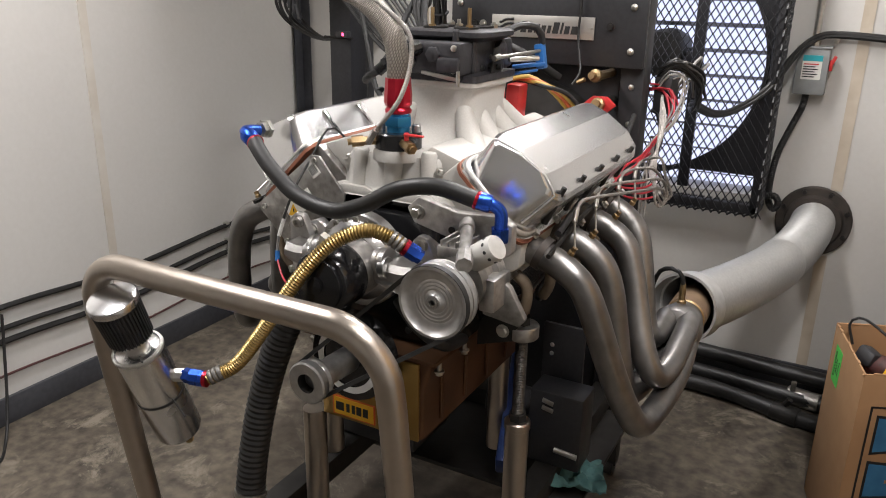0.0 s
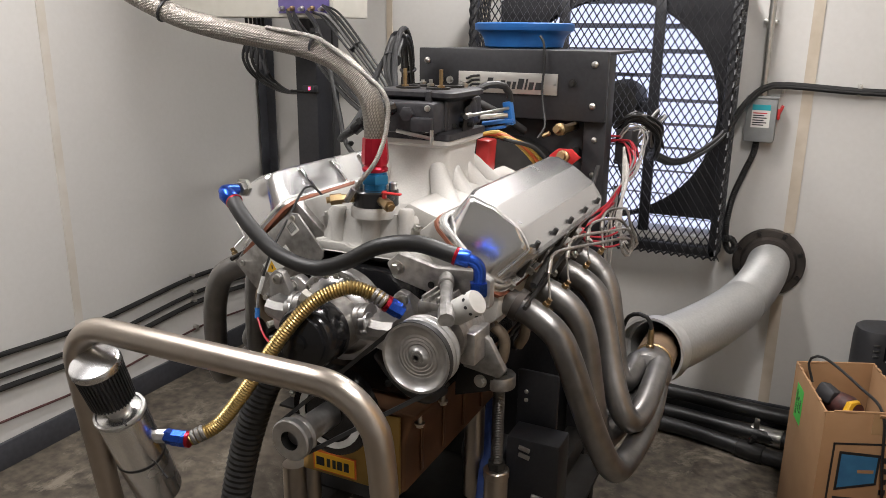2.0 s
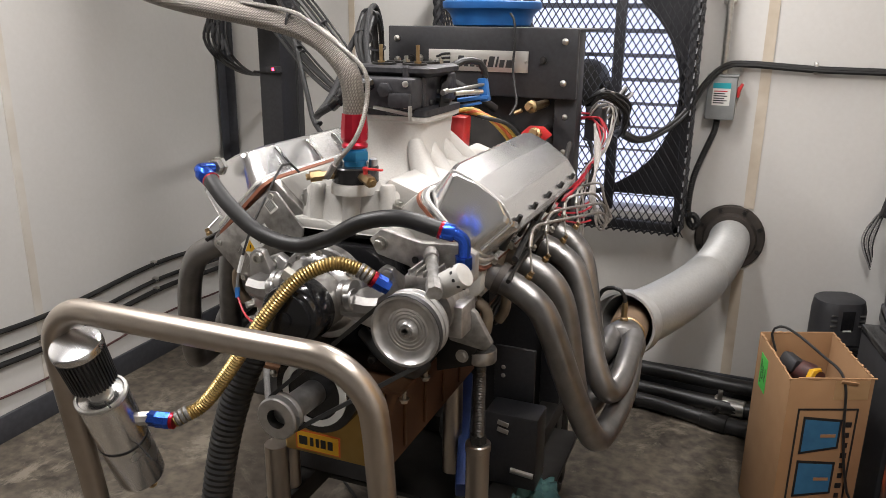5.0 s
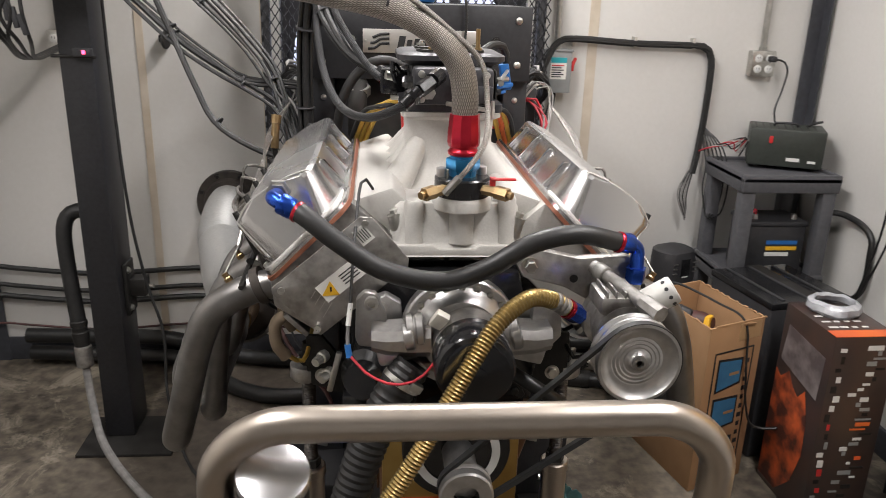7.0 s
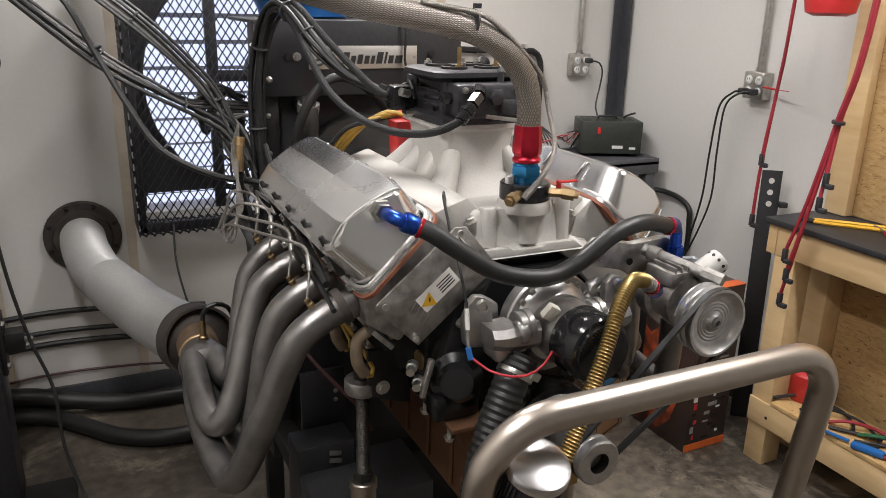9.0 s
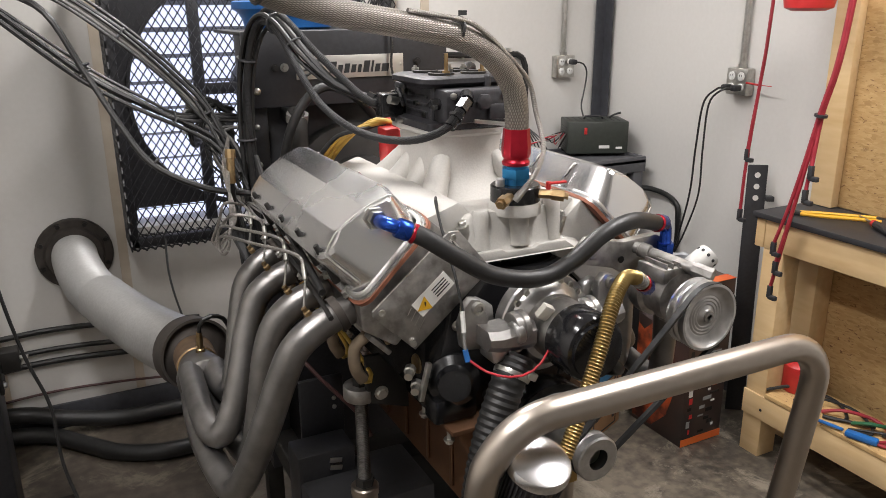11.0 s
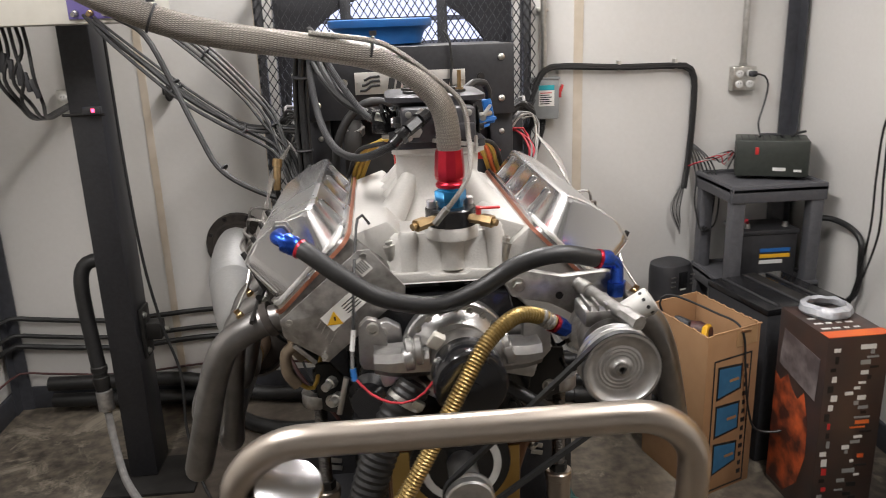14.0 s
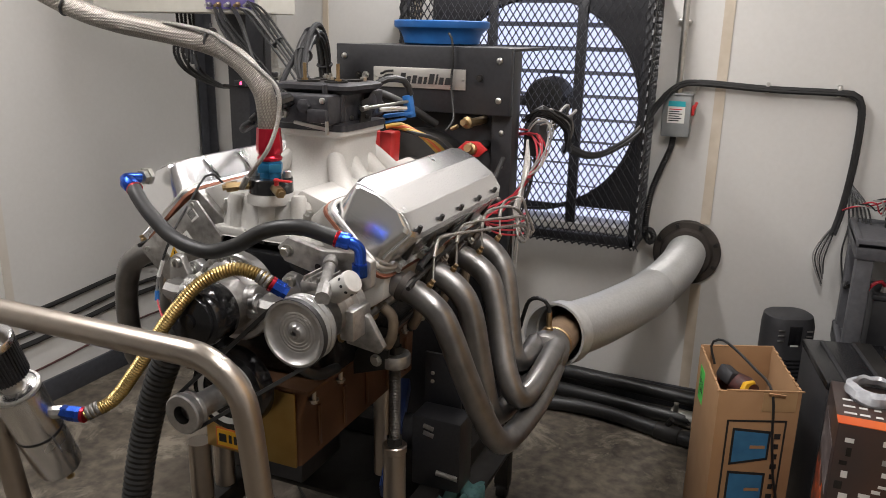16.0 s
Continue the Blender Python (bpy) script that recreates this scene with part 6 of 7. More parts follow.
clamp = part("side_plate", block(-0.997, -0.985, 2.61, 2.70, 0.47, 0.66, 0.002), GREASE, col, "dark bolted clamp plate")
for z in (0.495, 0.635):
    part("plate_bolt", hexbolt((-0.985, 2.63, z), (1, -0.2, 0), 0.010, 0.010), ZINC, clamp)
part("clamp_block", block(-0.984, -0.93, 2.63, 2.69, 0.535, 0.60, 0.004), GREASE, clamp)
part("clamp_bolt", rod((-0.93, 2.65, 0.57), (-0.905, 2.645, 0.57), 0.008, 8), ZINC, clamp)
ctl = thing("control_box", (-1.1, 2.35, 1.66), "beige overhead control enclosure with a purple connector panel", "control box")
part("enclosure", block(-1.50, -0.72, 2.27, 2.498, 1.652, 1.98, 0.006), BEIGEBOX, ctl)
cpn = part("connector_panel", block(-0.945, -0.735, 2.262, 2.269, 1.665, 1.90, 0.001), PURPLE, ctl, "purple panel with brass connectors")
for k in range(5):
    part("connector", lathe([(0.009, 0), (0.009, 0.01), (0.006, 0.012), (0.006, 0.026)], (-0.925 + 0.042 * k, 2.262, 1.682), (0, -1, -0.2), 10), BRASS if k % 2 else DULLALU, cpn)
rng = random.Random(4)
bnd = [((-0.788, 2.25, 1.668), (-0.69, 2.19, 1.645), (-0.566, 2.141, 1.55), (-0.455, 2.112, 1.445), (-0.39, 2.083, 1.36), (-0.315, 2.055, 1.27), (-0.30, 2.04, 1.12)),
       ((-0.871, 2.25, 1.668), (-0.80, 2.19, 1.60), (-0.64, 2.15, 1.47), (-0.53, 2.095, 1.40), (-0.46, 2.08, 1.36), (-0.357, 2.093, 1.35), (-0.28, 2.12, 1.34)),
       ((-0.816, 2.252, 1.668), (-0.71, 2.17, 1.62), (-0.645, 2.14, 1.49), (-0.58, 2.09, 1.355), (-0.52, 2.04, 1.26), (-0.41, 2.0, 1.20), (-0.32, 1.992, 1.18), (-0.26, 1.97, 1.17)),
       ((-0.75, 2.25, 1.69), (-0.67, 2.20, 1.655), (-0.552, 2.145, 1.565), (-0.445, 2.115, 1.455), (-0.38, 2.08, 1.365), (-0.32, 2.0, 1.18)),
       ((-0.90, 2.25, 1.675), (-0.815, 2.185, 1.605), (-0.655, 2.14, 1.462), (-0.54, 2.09, 1.392), (-0.46, 2.075, 1.35), (-0.38, 2.05, 1.30), (-0.34, 2.0, 1.22))]
lm = thing("wiring_loom", (-0.8, 2.25, 1.67), "bundle of black and grey cables from the control box", "wiring loom")
for i, pts in enumerate(bnd):
    n = 1 if i == 2 else 4
    for k in range(n):
        o = Vector((rng.uniform(-0.012, 0.012), rng.uniform(-0.012, 0.012), rng.uniform(-0.012, 0.012)))
        part("cable", tube([Vector(p) + o * min(1, j) for j, p in enumerate(pts)], 0.008 if i == 2 else rng.choice((0.0028, 0.004, 0.0052)), 8, 0.03), GREYWIRE if k == 3 and i in (0, 3) else RUBBER, lm)
    for f in (2, 4):
        q, w = Vector(pts[f]), Vector(pts[f + 1]) - Vector(pts[f - 1])
        part("cable_tie", lathe([(0.013, -0.002), (0.013, 0.002)], q, w, 12), PLASTIC, lm)
hk = thing("hanging_clips", (-1.35, 2.4, 1.652), "bunch of black lead clips hanging from the control box", "lead clips")
for k in range(5):
    x = -1.22 + 0.02 * k
    part("clip_lead", tube([(x, 2.42, 1.655), (x + 0.01, 2.41, 1.58), (x + rng.uniform(-0.03, 0.03), 2.40, 1.50), (x + rng.uniform(-0.02, 0.02), 2.46, 1.42), (-1.30 + 0.01 * k, 2.80, 1.34), (-1.33 + 0.006 * k, 3.20, 1.36)], 0.006, 8), RUBBER, hk)
    part("clip_jaw", box((0.016, 0.014, 0.06), (x + 0.012, 2.405, 1.55 - 0.02 * k), 0.004, (0, 10 - 6 * k, 0)), PLASTIC, hk)

# ---- cables along the walls ----
wl = thing("wall_cables", (X0, 2.5, 0.3), "black cables clipped along the wall in sagging rows", "cables")
for z, r, mt in ((0.465, 0.011, RUBBER), (0.385, 0.010, RUBBER), (0.335, 0.012, RUBBER), (0.205, 0.005, MAROON)):
    pts = [(X0 + 0.014, Y0 + 0.3, z - 0.03), (X0 + 0.014, 0.6, z - 0.05), (X0 + 0.014, 1.4, z - 0.012), (X0 + 0.014, 2.0, z - 0.035), (X0 + 0.016, 2.6, z), (X0 + 0.02, 3.0, z - 0.02), (X0 + 0.055, 3.19, z - 0.015), (X0 + 0.15, Y1 - 0.03, z - 0.03), (-1.3, Y1 - 0.02, z - 0.06), (-0.9, Y1 - 0.02, z - 0.035), (-0.6, Y1 - 0.02, z - 0.05), (-0.30, Y1 - 0.03, z - 0.08)]
    part("cable", tube(pts, r, 8, 0.05), mt, wl)
    for y in (1.4, 2.6):
        part("cable_clip", box((0.024, 0.022, 0.03), (X0 + 0.013, y, z - (0.012 if y < 2 else 0)), 0.003), ZINC, wl)
fh = thing("floor_hoses", (0.5, 3.0, 0.0), "two black hoses lying along the wall with steel couplings", "hoses")
for pts in ([(-1.6, 3.15, 0.15), (-1.05, 3.16, 0.13), (-0.85, 3.15, 0.08), (-0.66, 3.13, 0.045), (-0.45, 3.12, 0.04), (0.0, 3.13, 0.04), (0.43, 3.09, 0.042), (0.84, 3.05, 0.04), (1.05, 3.06, 0.04)],
            [(-1.6, 3.17, 0.06), (-1.1, 3.15, 0.05), (-0.92, 3.12, 0.036), (-0.80, 3.00, 0.033), (-0.66, 2.86, 0.033), (-0.44, 2.80, 0.033), (0.0, 2.92, 0.033), (0.40, 2.99, 0.033), (0.80, 2.90, 0.033), (1.02, 2.86, 0.033)],
            [(-0.3, 3.18, 0.10), (0.3, 3.17, 0.105), (0.75, 3.14, 0.10), (1.1, 3.16, 0.09)]):
    part("floor_hose", tube(pts, 0.032, 14, 0.04), RUBBER, fh)
part("coupling", merge(rod((0.70, 2.925, 0.033), (0.80, 2.90, 0.033), 0.038, 12, 0.003), rod((0.745, 2.915, 0.07), (0.76, 2.91, 0.10), 0.012, 8)), GREASE, fh)
part("coupling", merge(rod((0.74, 3.07, 0.041), (0.86, 3.05, 0.04), 0.037, 12, 0.003), box((0.02, 0.02, 0.04), (0.76, 3.05, 0.09), 0.003)), ZINC, fh)
tw = thing("trailing_cable", (-1.6, 1.3, 0), "thin black cable hanging down to the floor", "cable")
part("cable", tube([(X0 + 0.02, 1.46, 0.43), (X0 + 0.03, 1.44, 0.3), (X0 + 0.06, 1.40, 0.12), (-1.66, 1.33, 0.01), (-1.55, 1.22, 0.008), (-1.5, 1.0, 0.008), (-1.4, 0.6, 0.008)], 0.0055, 8), RUBBER, tw)
tw2 = thing("trailing_cable", (-0.9, 2.4, 0), "thin black cable looping from the column to the floor", "cable")
part("cable", tube([(-0.985, 2.66, 1.62), (-0.975, 2.64, 1.2), (-0.955, 2.62, 0.85), (-0.915, 2.60, 0.60), (-0.865, 2.57, 0.42), (-0.85, 2.50, 0.22), (-0.78, 2.38, 0.05), (-0.66, 2.22, 0.008), (-0.5, 2.05, 0.008), (-0.35, 1.92, 0.008)], 0.0055, 8), RUBBER, tw2)

# north wall electrics
sw = thing("disconnect_switch", (0.625, Y1, 1.21), "small grey electrical disconnect with a red lever", "switch box")
part("switch_case", block(0.570, 0.680, 3.165, 3.2395, 1.212, 1.380, 0.006), GREYBOX, sw)
part("switch_hood", block(0.566, 0.684, 3.160, 3.2395, 1.378, 1.386, 0.002), GREYBOX, sw)
lb = part("switch_label", block(0.592, 0.658, 3.1632, 3.1648, 1.268, 1.355), PAPER, sw, "white and teal printed label")
part("label_band", block(0.592, 0.658, 3.1622, 3.1631, 1.334, 1.355), TEAL, lb)
for k in range(6):
    part("print_bar", block(0.597, 0.597 + (0.05 if k % 2 else 0.04), 3.1622, 3.1631, 1.276 + 0.009 * k, 1.280 + 0.009 * k), REDPL if k == 5 else INK, lb)
part("switch_lever", merge(block(0.681, 0.692, 3.175, 3.205, 1.30, 1.34, 0.003), box((0.012, 0.012, 0.04), (0.692, 3.185, 1.335), 0.003, (0, 20, 0))), REDPL, sw, "red lever")
part("conduit", rod((0.622, 3.205, 1.386), (0.612, 3.212, ZC), 0.0125, 14), ZINC, sw, "galvanised conduit")
part("conduit_nut", lathe([(0.018, 0), (0.018, 0.02)], (0.622, 3.205, 1.386), seg=8), ZINC, sw)
part("conduit_strap", box((0.05, 0.03, 0.018), (0.618, 3.224, 1.66), 0.003), ZINC, sw)
part("flex_conduit", tube([(0.618, 3.205, 1.212), (0.612, 3.20, 1.16), (0.585, 3.19, 1.08), (0.555, 3.19, 0.98), (0.545, 3.18, 0.88), (0.552, 3.15, 0.80), (0.575, 3.13, 0.775), (0.59, 3.12, 0.80), (0.575, 3.11, 0.83), (0.545, 3.10, 0.83)], 0.0115, 12, ribs=(0.008, 0.002)), RUBBER, sw, "black flexible conduit")
wb = thing("wall_loom", (0.9, Y1, 1.43), "black cable bundle clipped across the wall", "wiring loom")
for k in range(5):
    o = Vector((rng.uniform(-0.008, 0.008), rng.uniform(-0.012, 0.0), rng.uniform(-0.01, 0.01)))
    pts = [(0.33, 2.60, 1.22), (0.37, 2.78, 1.17), (0.42, 2.92, 1.175), (0.50, 3.02, 1.24), (0.56, 3.12, 1.35), (0.62, 3.20, 1.415), (0.70, 3.215, 1.428), (0.95, 3.22, 1.415), (1.20, 3.22, 1.412), (1.262, 3.22, 1.40), (1.285, 3.22, 1.34), (1.285, 3.22, 1.15), (1.27, 3.21, 0.98), (1.25, 3.19, 0.88)]
    part("cable", tube([Vector(p) + o for p in pts], 0.008, 8, 0.035), RUBBER, wb)
for x in (0.69, 0.95, 1.20):
    part("clip", box((0.014, 0.036, 0.045), (x, 3.222, 1.418), 0.003), ZINC, wb)
for k in range(6):
    part("loose_wire", tube([(1.27, 3.20, 0.97), (1.30 + 0.02 * k, 3.14 - 0.02 * k, 1.0 + 0.012 * k), (1.36 + 0.01 * k, 3.10, 1.02 - 0.01 * k), (1.41, 3.08 - 0.01 * k, 1.05)], 0.003, 6), (REDWIRE, WHITEWIRE, RUBBER)[k % 3], wb)
    part("loose_wire", tube([(1.27, 3.20, 0.93), (1.25 - 0.006 * k, 3.18, 0.86), (1.235 - 0.008 * k, 3.17, 0.78), (1.24, 3.165, 0.72 - 0.01 * k)], 0.0028, 6), (RUBBER, GREYWIRE)[k % 2], wb)
    part("loose_wire", tube([(1.285, 3.215, 1.08), (1.292 + 0.012 * k, 3.19 - 0.01 * k, 1.0), (1.30 + 0.016 * k, 3.16 - 0.012 * k, 0.92 - 0.01 * k), (1.29 + 0.02 * k, 3.14, 0.82 - 0.02 * k), (1.31, 3.12 - 0.01 * k, 0.70)], 0.0034, 6), RUBBER, wb)


def outlet(at, yaw, plugs):
    o = thing("outlet_box", at, "galvanised outlet box with two duplex sockets", "outlet", "outlets")
    m = pose(*at, 0, 0, yaw)
    part("box_body", moved(box((0.105, 0.045, 0.105), (0, -0.0235, 0), 0.006), m), ZINC, o)
    for x in (-0.024, 0.024):
        for z in (-0.022, 0.022):
            sk = part("socket", moved(lathe([(0.0165, 0), (0.0165, 0.003), (0.015, 0.004)], (x, -0.046, z), (0, -1, 0), 20), m), WHITEPL, o)
            for dx in (-0.005, 0.005):
                part("slot", moved(box((0.0018, 0.001, 0.008), (x + dx, -0.0505, z + 0.003)), m), INK, sk)
    part("conduit", moved(rod((0, -0.02, 0.052), (0, -0.02, ZC - at[2]), 0.0125, 14), m), ZINC, o, "galvanised conduit")
    part("conduit_nut", moved(lathe([(0.017, 0), (0.017, 0.016)], (0, -0.02, 0.052), seg=8), m), ZINC, o)
    for x, z in plugs:
        part("plug", moved(box((0.026, 0.04, 0.024), (x, -0.07, z), 0.006), m), PLASTIC, o)
    return o


outlet((1.505, Y1, 1.345), 0, [(0.024, 0.022)])
outlet((X1, 2.335, 1.330), -90, [(-0.024, -0.022), (0.024, -0.022)])
outlet((-1.33, Y1, 1.36), 0, [(0.024, 0.022)])
pc = thing("supply_cable", (1.5, 3.1, 1.0), "black mains cable from the outlet to the power supply", "cable")
part("cord", tube([(1.53, 3.15, 1.367), (1.56, 3.13, 1.36), (1.575, 3.12, 1.32), (1.56, 3.11, 1.25), (1.53, 3.09, 1.17), (1.53, 3.07, 1.12)], 0.004, 8), RUBBER, pc)
for k in range(2):
    pc2 = thing("hanging_cable", (1.7, 2.4, 0.7), "black mains cable hanging down the wall", "cable")
    part("cord", tube([(1.675, 2.36 - 0.045 * k, 1.308), (1.65, 2.37 - 0.03 * k, 1.30), (1.64, 2.42 - 0.03 * k, 1.24), (1.66, 2.46 - 0.04 * k, 1.05), (1.69, 2.50 - 0.05 * k, 0.85), (1.71, 2.56 - 0.03 * k, 0.66), (1.71, 2.62, 0.45), (1.70, 2.68, 0.1 + 0.02 * k), (1.66, 2.72, 0.01)], 0.0042, 8), RUBBER, pc2)
vk = thing("wall_hook", (-0.90, Y1, 1.42), "small black hook bracket on the wall", "hook")
part("hook", merge(lathe([(0.03, -0.006), (0.036, 0), (0.03, 0.006)], (-0.935, 3.20, 1.385), (1, -0.3, 0), 18), box((0.02, 0.05, 0.03), (-0.95, 3.215, 1.39), 0.004)), GREASE, vk)

# ---- cardboard box of parts ----
def oriented(at, yaw):
    return pose(*at, 0, 0, yaw)


bx = thing("cardboard_box", (1.0, 2.375, 0), "tall open cardboard box with blue printing and worn edges", "cardboard box")
bmx = Matrix(((math.cos(radians(23)), -math.sin(radians(14)), 0, 1.013), (math.sin(radians(23)), math.cos(radians(14)), 0, 2.3735), (0, 0, 1, 0), (0, 0, 0, 1)))   # a box pushed out of square
W, D, H, T = 0.245, 0.343, 0.605, 0.006
bfront = part("box_front", moved(box((W, T, H), (0, -D / 2, H / 2), 0.001), bmx), CARDB, bx)
part("box_back", moved(box((W, T, H + 0.004), (0, D / 2, H / 2), 0.001), bmx), CARDB, bx)
bleft = part("box_left", moved(box((T, D - T, H - 0.002), (-W / 2 + T / 2, 0, H / 2), 0.001), bmx), CARDB, bx)
part("box_right", moved(box((T, D - T, H - 0.003), (W / 2 - T / 2, 0, H / 2), 0.001), bmx), CARDB, bx)
part("box_bottom", moved(box((W, D, T), (0, 0, T / 2 + 0.001)), bmx), CARDB, bx)
part("torn_flap", moved(merge(box((0.05, 0.004, 0.012), (0.05, -D / 2 - 0.006, H - 0.012), 0.001, (20, 8, 0)), box((0.2, 0.005, 0.006), (0.0, -D / 2 - 0.001, H), 0.002, (0, 1, 0))), bmx), CARDB, bx)
rgt = random.Random(7)
for k in range(34):
    a_ = rgt.uniform(0, 2 * (W + D))
    e_ = ((a_ - W / 2, -D / 2) if a_ < W else (W / 2 - 0.003, a_ - W - D / 2) if a_ < W + D else (a_ - W - D - W / 2, D / 2) if a_ < 2 * W + D else (-W / 2 + 0.003, a_ - 2 * W - D - D / 2))
    part("frayed_edge", moved(box((rgt.uniform(0.008, 0.03), 0.0075, rgt.uniform(0.003, 0.007)), (e_[0], e_[1], H - 0.001), 0.001, (rgt.uniform(-14, 14), rgt.uniform(-7, 7), 0 if (a_ < W or W + D < a_ < 2 * W + D) else 90)), bmx), CARDB, bx)
part("packing_tape", moved(box((0.10, 0.0008, 0.06), (0.06, -D / 2 - 0.0037, H - 0.035)), bmx), mat("clear tape over card", (0.42, 0.27, 0.14), 0.25, 0, (0.38, 0.23, 0.11), 20, 0.02), bfront)
FM = bmx @ pose(0, -D / 2 - 0.0036, 0, 90, 0, 0)
for sz, at in (((0.006, 0.50, 0.0008), (-0.085, 0.26, 0)), ((0.006, 0.50, 0.0008), (0.088, 0.26, 0)), ((0.178, 0.006, 0.0008), (0.0015, 0.508, 0)), ((0.178, 0.006, 0.0008), (0.0015, 0.013, 0))):
    part("print_border", moved(box(sz, at), FM), INK, bfront)


# three tall printed blocks running up the box side
for y, hh, notch in ((0.07, 0.125, 0.03), (0.215, 0.125, 0.012), (0.36, 0.125, 0.02)):
    rim_ = [(-0.068, y), (0.048, y + notch), (0.048, y + hh - notch * 0.5), (-0.068, y + hh)]
    core = [(-0.061, y + 0.009), (0.041, y + notch + 0.007), (0.041, y + hh - notch * 0.5 - 0.008), (-0.061, y + hh - 0.009)]
    part("print_shape", prism(rim_, FM @ pose(0, 0, 0.0002), 0.0006), INK, bfront)
    part("print_shape", prism(core, FM @ pose(0, 0, 0.001), 0.0006), BLUEINK, bfront)
    part("print_shape", moved(box((0.045, 0.010, 0.0006)), FM @ pose(0.012, y + hh * 0.5, 0.0022)), CARDB, bfront)
for k in range(13):
    part("print_bar", moved(box((0.014 if k % 3 else 0.019, 0.017, 0.0006), (0.068, 0.05 + 0.034 * k, 0.0003)), FM), INK, bfront)
LM = bmx @ pose(-W / 2 - 0.0006, 0.085, 0, 90, 0, -90)
gl = part("green_label", moved(box((0.075, 0.115, 0.0008), (0, 0.50, 0)), LM), GREEN, bleft, "bright green paper label")
for k, word in enumerate(("SMALL", "PARTS", "ENCLOSED")):
    lettering(word, 0.0165, LM @ pose(0.02 - 0.02 * k, 0.50, 0.0008, 0, 0, 90), INK, "label_text", gl, 0.0003)
TOOLRED = mat("grimy dark red plastic", (0.09, 0.022, 0.018), 0.5, 0, (0.035, 0.02, 0.018), 50, 0.05, 0.65, 15)
inb = thing("drill_tool", (0.95, 2.38, 0.4), "dark red power tool with a yellow trim in the box", "power tool")
part("tool_body", moved(merge(lathe([(0.02, 0), (0.036, 0.02), (0.036, 0.13), (0.022, 0.17)], (-0.05, 0.12, 0.515), (0.35, -0.8, 0.12), 20), box((0.04, 0.05, 0.50), (-0.02, 0.03, 0.255), 0.012, (3, 4, 0))), bmx), TOOLRED, inb)
part("tool_collar", moved(lathe([(0.031, 0), (0.033, 0.006), (0.033, 0.016), (0.03, 0.02)], (0.0, -0.02, 0.537), (0.35, -0.8, 0.12), 6), bmx), YELLOW, inb)
part("tool_grip", moved(box((0.05, 0.07, 0.05), (-0.045, 0.06, 0.55), 0.014, (10, 20, 30)), bmx), PLASTIC, inb)
part("tool_cord", moved(tube([(-0.08, 0.12, 0.56), (-0.095, 0.135, 0.625), (-0.06, 0.10, 0.65), (0.0, -0.06, 0.63), (0.035, -0.17, 0.60), (0.05, -0.19, 0.45), (0.075, -0.195, 0.3), (0.11, -0.22, 0.22), (0.22, -0.30, 0.25), (0.30, -0.33, 0.36), (0.33, -0.30, 0.47)], 0.0042, 8, 0.02), bmx), RUBBER, inb)

# tower heater
ht = thing("tower_heater", (1.135, 2.985, 0), "black plastic tower heater with a control panel", "heater")
hm = oriented((1.135, 2.985, 0), 22)
hb = part("heater_body", moved(loft([round_rect(0, 0, 0.19, 0.15, 0.0, 0.07, 8), round_rect(0, 0, 0.19, 0.15, 0.56, 0.07, 8), round_rect(0, 0.006, 0.175, 0.135, 0.595, 0.062, 8), round_rect(0, 0.01, 0.15, 0.11, 0.602, 0.05, 8)]), hm), PLASTIC, ht)
part("control_panel", moved(box((0.046, 0.004, 0.075), (0, -0.075, 0.535), 0.001), hm), BLACKG, hb)
for x in (-0.052, 0.052):
    for z in (0.515, 0.535, 0.555):
        part("heater_button", moved(box((0.022, 0.004, 0.006), (x, -0.0755, z), 0.001), hm), DULLALU, hb)
part("panel_mark", moved(box((0.03, 0.002, 0.006), (0, -0.0775, 0.497)), hm), WHITEPL, hb)
part("heater_grille", moved(merge(*[box((0.12, 0.005, 0.006), (0, -0.0752, 0.10 + 0.016 * k), 0.001) for k in range(22)]), hm), BLACKG, hb)

# utility cart with the power supply and battery
ct = thing("utility_cart", (1.5, 2.98, 0), "dark grey moulded plastic utility cart", "cart")
cx0, cx1, cy0, cy1 = 1.30, 1.70, 2.80, 3.17
def tray(z):
    return merge(block(cx0, cx1, cy0, cy1, z - 0.02, z, 0.004), block(cx0, cx1, cy0, cy0 + 0.02, z - 0.06, z + 0.012, 0.006), block(cx0, cx1, cy1 - 0.02, cy1, z - 0.06, z + 0.012, 0.006), block(cx0, cx0 + 0.02, cy0 + 0.02, cy1 - 0.02, z - 0.06, z + 0.012, 0.006), block(cx1 - 0.02, cx1, cy0 + 0.02, cy1 - 0.02, z - 0.06, z + 0.012, 0.006))
for z in (0.945, 0.53, 0.16):
    part("cart_tray", tray(z), CARTGREY, ct)
for x in (cx0 + 0.035, cx1 - 0.035):
    for y in (cy0 + 0.035, cy1 - 0.035):
        part("cart_leg", block(x - 0.028, x + 0.028, y - 0.028, y + 0.028, 0.10, 0.89, 0.008), CARTGREY, ct)
        part("cart_wheel", lathe([(0.01, -0.015), (0.05, -0.012), (0.05, 0.012), (0.01, 0.015)], (x, y, 0.05), (1, 0, 0), 20), RUBBER, ct)
part("cart_handle", tube([(1.70, 2.84, 0.80), (1.735, 2.80, 0.80), (1.745, 2.70, 0.79), (1.745, 2.63, 0.76), (1.745, 2.615, 0.70), (1.745, 2.62, 0.55), (1.72, 2.70, 0.45)], 0.012, 10), RUBBER, ct)
ps = thing("power_supply", (1.575, 3.02, 0.957), "dark green-black bench power supply box", "power supply")
pm = oriented((1.565, 3.03, 0.952), -24)
